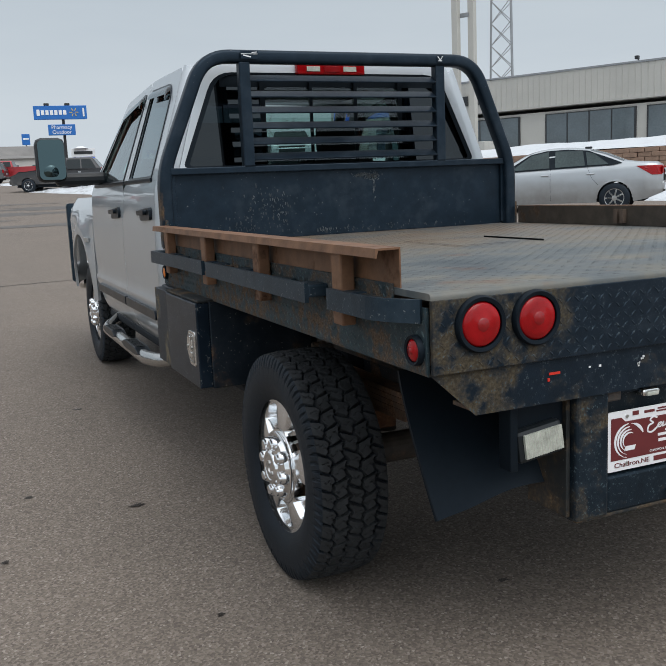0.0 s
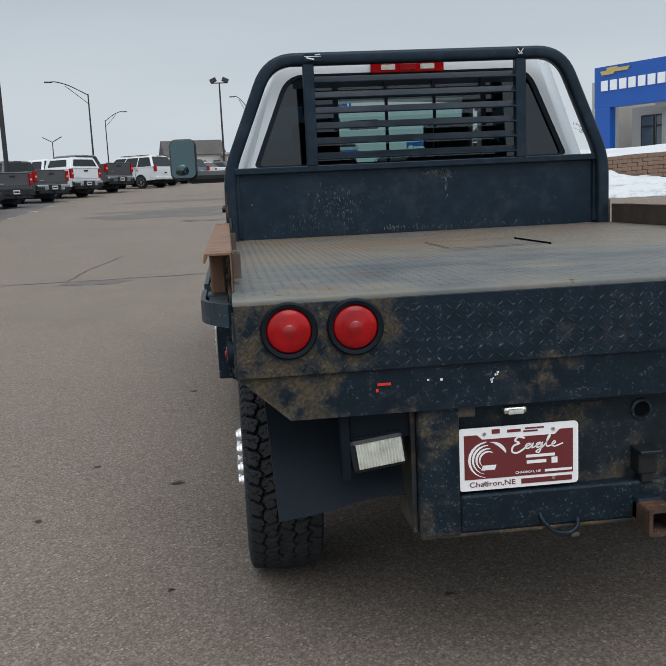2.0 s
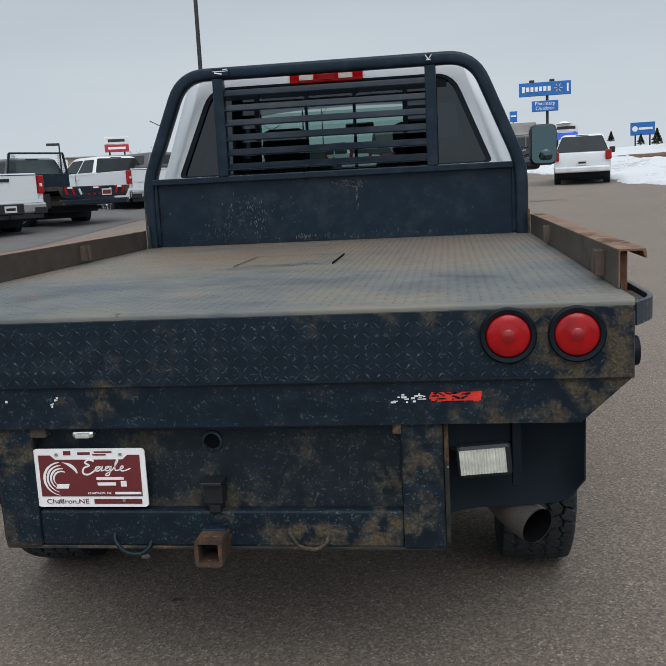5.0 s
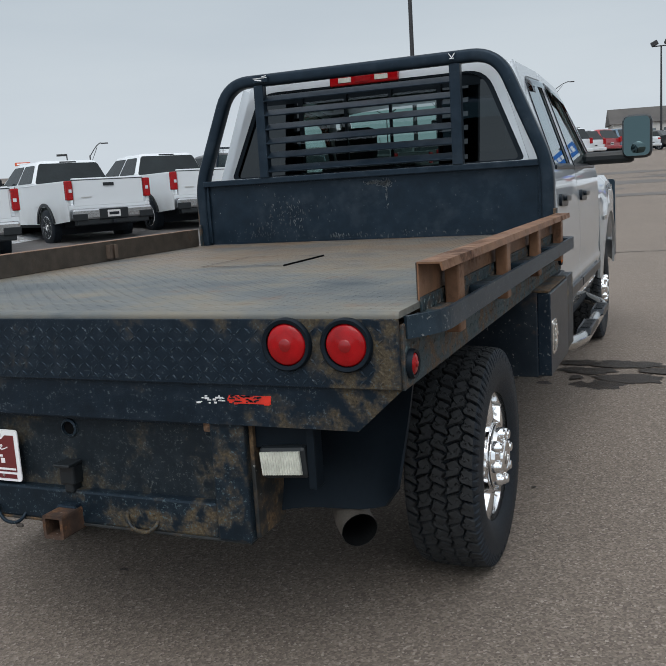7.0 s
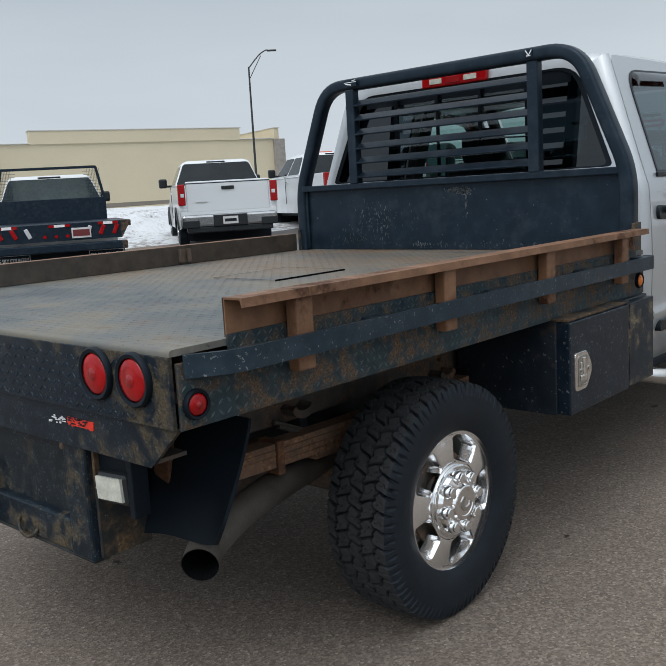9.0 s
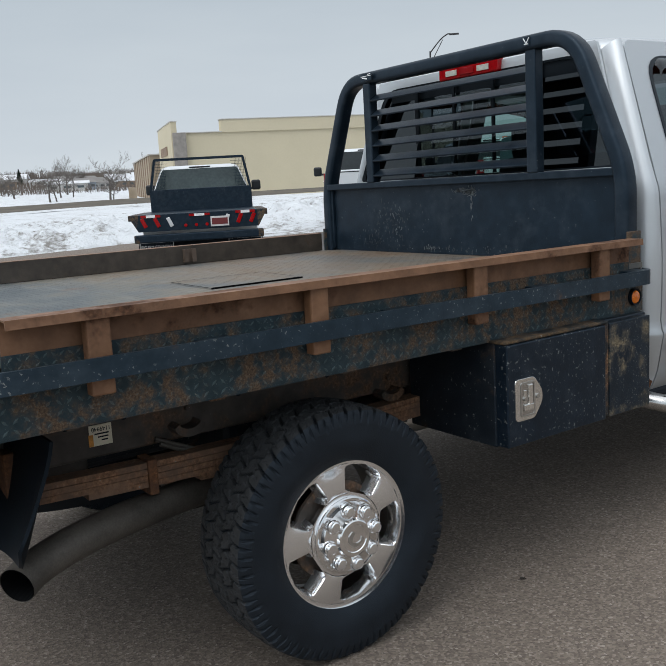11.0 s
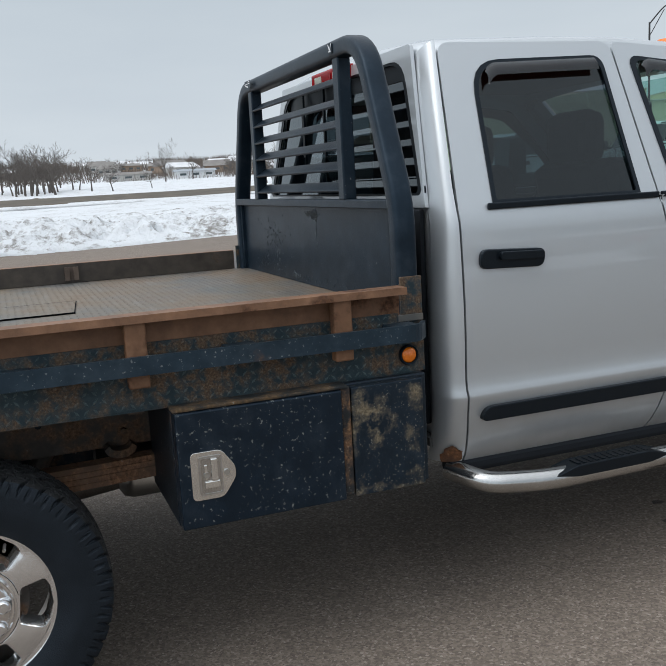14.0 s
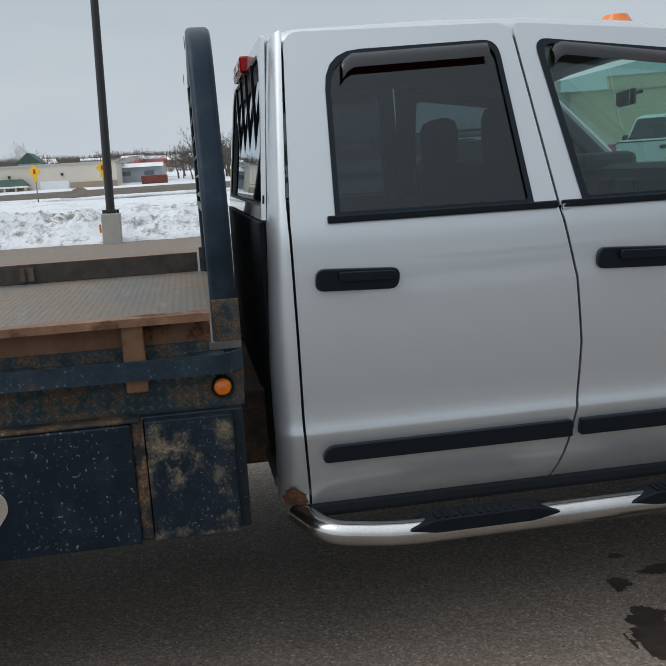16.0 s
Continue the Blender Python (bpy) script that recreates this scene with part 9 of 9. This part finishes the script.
house("shed", "low shed with a red roof", -138, -2.2, west_z(-138, 0) + 0.1, 4.0, 4, 2.0, 0.8, 80, M_SIDING, plain("faded_red_roof", (0.25, 0.05, 0.04), 0.8, 0, 0.25, 1.0), 2, "shed")
house("shed", "long white metal shed", -167, 38.8, west_z(-167, 39), 7.4, 5, 1.3, 0.45, 84, M_SIGNWHITE, M_SIDINGBLUE, 3, "shed")
house("shed", "long grey metal shed with a brown roof", -169, 26.2, west_z(-169, 26), 8.4, 5, 1.2, 0.5, 84, M_SIDING, M_ROOFGREY, 3, "shed")
M_RUSTRED = plain("rusty_red_steel", (0.16, 0.045, 0.03), 0.8, 0, 0.35, 2.0)
box_red = thing("shipping_container", "rusty red steel container in the snow", "container", m=pose(-108.5, -0.9, west_z(-108, 0) - 0.05, 0, 0, 92))
part("body", boxes(((0, 0, 0.6), (3.2, 1.5, 1.0), 0.02)), M_RUSTRED, box_red)
for k in range(9):
    part("wall_rib", boxes(((-1.4 + 0.35 * k, -0.76, 0.6), (0.06, 0.04, 0.95))), M_RUSTRED, box_red)
random.seed(21)
HM = [(M_SIDING, M_ROOFSNOW, "pale trailer home with a snowy roof"), (M_SIDINGBLUE, M_ROOFGREY, "grey-blue house with a shingle roof"), (M_SIDINGBROWN, M_ROOFGREY, "brown house with a shingle roof"), (M_SIDING, M_ROOFGREY, "pale house with a grey roof"), (M_SIDINGBROWN, M_ROOFSNOW, "brown house with a snowy roof")]
for k in range(58):
    a = radians(random.uniform(60, 106))
    d = random.uniform(185, 330)
    x, y = 2 - d * math.sin(a), d * math.cos(a)
    if x > -150 and abs(y + 8) < 40:
        continue
    wm, rm, lb = HM[0] if random.random() < 0.3 else random.choice(HM)
    house("house", lb, x, y, west_z(x, y), random.uniform(4, 8), random.uniform(4, 6), random.uniform(1.2, 1.9), random.uniform(0.6, 1.4), random.uniform(60, 110), wm, rm)
house("house", "pale two-storey house with a hipped brown roof", -5.6, 128, 4.4, 8, 7, 2.9, 2.2, 10, M_SIDING, M_DARKROOF, 4)
house("house", "low pale shop with a flat roof", 5.0, 124, 4.0, 12, 8, 2.9, 0.5, 5, M_SIDING, M_ROOFGREY, 4, "shop")
house("shop", "brown shop beyond the parked row", -37.5, 95, 2.0, 9, 8, 3.8, 0.3, 20, M_SIDINGBROWN, M_ROOFGREY, 3, "shop")
house("shop", "tan shop beyond the parked row", -31.5, 108, 2.8, 9, 8, 3.1, 0.3, 20, M_TAN, M_ROOFGREY, 3, "shop")
house("house", "pale house beyond the far lot", 9.0, 150, 5.0, 12, 8, 3.2, 2.0, 0, M_SIDINGBROWN, M_ROOFGREY, 3)

# yellow road sign
t = thing("road_sign", "yellow diamond road sign on a post", "sign", "road signs", m=pose(-58.3, -2.8, 0.72, 0, 0, 90))
part("post", cyls(((0, 0, 0), (0, 0, 2.5), 0.04, 8)), M_GALV, t)
yellow = plain("yellow_sign", (0.72, 0.44, 0.02), 0.5)
part("panel", boxes(((0, -0.06, 2.05), (0.62, 0.03, 0.62), 0.02, pose(0, 0, 0, 0, 45, 0))), yellow, t)
part("lower_panel", boxes(((0, -0.06, 1.55), (0.36, 0.03, 0.30), 0.01)), yellow, t)
part("symbol", boxes(((0, -0.08, 2.05), (0.16, 0.01, 0.30), 0.0)), M_SIGNRED, t)
copy_thing(t, pose(-57.8, -7.15, 0.70, 0, 0, 75))

# ---------------------------------------------------------------- trees
M_BARK = plain("grey_brown_bark", (0.105, 0.092, 0.082), 0.9, 0, 0.3, 1.2)
M_NEEDLE = plain("dark_needles", (0.018, 0.032, 0.020), 0.9, 0, 0.4, 1.0)


def bare_tree(seed, h, spread=0.55, twigs=5):
    """Trunk and limbs as tapered four-sided rods."""
    rng = random.Random(seed)
    trunk, crown = ([], []), ([], [])

    def rod(store, p, q, r0, r1):
        v, f = store
        d = (q - p).normalized()
        s = d.orthogonal().normalized()
        t = d.cross(s)
        k = len(v)
        for c, r in ((p, r0), (q, r1)):
            v += [tuple(c + s * r), tuple(c + t * r), tuple(c - s * r), tuple(c - t * r)]
        for i in range(4):
            f.append((k + i, k + (i + 1) % 4, k + 4 + (i + 1) % 4, k + 4 + i))

    def grow(p, d, length, r, level):
        segs = 3 if level < 2 else 2
        for s in range(segs):
            d = (d + Vector((rng.uniform(-1, 1), rng.uniform(-1, 1), rng.uniform(-0.3, 0.7))) * 0.16).normalized()
            q = p + d * length / segs
            rod(trunk if level == 0 else crown, p, q, r, max(0.012, r * 0.78))
            p, r = q, r * 0.78
            if level < 4 and (s > 0 or level > 0):
                for b in range(twigs - 2 if level == 0 else rng.choice((1, 2, 2))):
                    e = (d * (1.0 - spread) + Vector((rng.uniform(-1, 1), rng.uniform(-1, 1), rng.uniform(-0.15, 0.8))) * spread * 1.4).normalized()
                    grow(p, e, length * rng.uniform(0.48, 0.72), max(0.014, r * 0.62), level + 1)
    grow(Vector((0, 0, -0.3)), Vector((0, 0, 1)), h * 0.40, h * 0.022, 0)
    return trunk, crown


def tree_thing(seed, h, label, spread=0.55, twigs=5):
    (tv, tf), (cv, cf) = bare_tree(seed, h, spread, twigs)
    t = thing("tree", label, "tree", "bare trees")
    raw("trunk", tv, tf, M_BARK, t)
    raw("crown", cv, cf, M_BARK, t)
    return t


def conifer(seed, h):
    rng = random.Random(seed)
    t = thing("evergreen", "dark green evergreen tree", "tree", "evergreens")
    part("trunk", cyls(((0, 0, -0.3), (0, 0, h * 0.95), h * 0.025, 8, 0.02)), M_BARK, t)
    v, f = [], []
    for k in range(420):
        u = rng.random() ** 0.8
        z = h * (0.10 + 0.90 * u)
        r = h * 0.26 * (1 - u) * rng.uniform(0.55, 1.1) + 0.06
        a = rng.uniform(0, 2 * math.pi)
        c = Vector((r * math.cos(a), r * math.sin(a), z - r * 0.25))
        o = Vector((0, 0, z))
        side = Vector((-math.sin(a), math.cos(a), 0)) * h * 0.035
        q = len(v)
        v += [tuple(o), tuple(c + side), tuple(c * 1.0 + Vector((0, 0, -h * 0.03))), tuple(c - side)]
        f += [(q, q + 1, q + 2), (q, q + 2, q + 3)]
    raw("crown", v, f, M_NEEDLE, t)
    return t


TREES = [tree_thing(1, 9.0, "bare grey-brown winter tree"), tree_thing(7, 8.0, "bare grey-brown winter tree", 0.65), tree_thing(13, 10.0, "bare grey-brown winter tree", 0.5)]
for k, (x, y) in enumerate(((-135, 6), (-128, -2), (-150, 30))):
    TREES[k].matrix_basis = pose(x, y, gz(x, y) + 0.8, 0, 0, 40 * k)
random.seed(33)
spots = []
for k in range(110):
    if k < 22:
        a, d, s = radians(random.gauss(86.6, 1.9)), random.uniform(114, 134), random.uniform(0.52, 0.80)
    else:
        a, d, s = radians(random.uniform(58, 106)), random.uniform(150, 300), random.uniform(0.36, 0.66)
    x, y = 2 - d * math.sin(a), d * math.cos(a)
    spots.append((x, y, west_z(x, y), s))
for x, y, s in ((-78.8, 31.9, 0.60), (-79.6, 32.4, 0.42), (-112, 37.5, 0.62), (-110, 36.0, 0.6), (-112, 16, 0.45), (-118, 22, 0.45), (-131.7, 44.7, 0.75), (-130.5, 46.2, 0.6), (-127, 2.0, 0.8), (-126, 4.6, 0.85), (-132, 7.0, 0.85), (-136, 3.0, 0.9), (-127, 9.4, 0.8), (-139, 8.0, 0.9), (-140, 40, 0.8), (-146, 12, 0.7), (-138, 62, 0.9), (-135, 66, 0.8), (-150, 52, 0.8), (-190, 8, 0.9), (-185, -12, 0.9), (-190, -30, 0.9), (-180, -45, 0.9)):
    spots.append((x, y, west_z(x, y), s))
spots += [(x, y, gz(x, y) + 0.9, s) for x, y, s in ((36, 84, 0.8), (41, 80, 0.85), (33, 90, 0.75), (28, 94, 0.8), (45, 88, 0.85), (-45, 128, 0.8))]
for k, (x, y, z, s) in enumerate(spots):
    copy_thing(TREES[k % 3], pose(x, y, z, 0, 0, random.uniform(0, 360)) @ Matrix.Diagonal((s * 1.15, s * 1.15, s, 1)))
EV = conifer(3, 9.0)
EV.matrix_basis = pose(-240, 70, west_z(-240, 70)) @ Matrix.Diagonal((0.55, 0.55, 0.5, 1))
for x, y, z, s in ((-236, 62, None, 0.42), (-250, 84, None, 0.5), (-232, 44, None, 0.45), (-260, 20, None, 0.5), (-246, 5, None, 0.42), (-36.0, 40.0, 0.3, 0.32), (17.2, 91.5, 4.4, 0.24), (16.0, 66.2, 3.2, 0.27), (15.3, 68.4, 3.3, 0.19), (18.4, 66.5, 3.2, 0.25), (-30, 47, 1.0, 0.36), (6, 190, 5, 0.9)):
    copy_thing(EV, pose(x, y, west_z(x, y) if z is None else z, 0, 0, random.uniform(0, 360)) @ Matrix.Diagonal((s * 1.5, s * 1.5, s, 1)))

# far wooded ridge
v, f = [], []
rng = random.Random(8)
for k in range(34000):
    a = radians(rng.uniform(48, 112))
    d = rng.uniform(255, 380) if k < 14000 else rng.uniform(165, 255)
    x, y = -d * math.sin(a), d * math.cos(a)
    h = rng.uniform(1.2, 4.6) * (0.75 if k < 14000 else 0.6) * (0.6 + 0.6 * abs(noise.noise(Vector((a * 9, 0, 0)))))
    z = west_z(x, y) + (1.2 if d > 255 else 0.0)
    w = rng.uniform(0.10, 0.34) * (1.0 if k < 14000 else 0.5)
    tx, ty = math.cos(a), math.sin(a)
    q = len(v)
    lean = rng.uniform(-1.5, 1.5)
    v += [(x - tx * w, y - ty * w, z - 2.5), (x + tx * w, y + ty * w, z - 2.5), (x + tx * lean, y + ty * lean, z + h)]
    f.append((q, q + 1, q + 2))
tagged(raw("far_woods", v, f, plain("far_brush", (0.115, 0.092, 0.076), 0.95, 0, 0.25, 0.05)), "grey-brown winter woods on the far ridge", "woods", kind="stuff")
bm = bmesh.new()
grid(bm, lin(40, 130, 46), [390, 410, 700, 1400], lambda a, d: (-d * math.sin(radians(a)), d * math.cos(radians(a)), 11.2 + (d > 395) * (2.4 + 1.2 * noise.noise(Vector((a * 0.12, 0, 0)))) + (d - 390) * 0.006))
tagged(part("far_hill", bm, plain("winter_hill", (0.135, 0.115, 0.100), 0.95, 0, 0.45, 0.05), smooth=80), "low brown winter hills on the horizon", "hill", kind="structure")
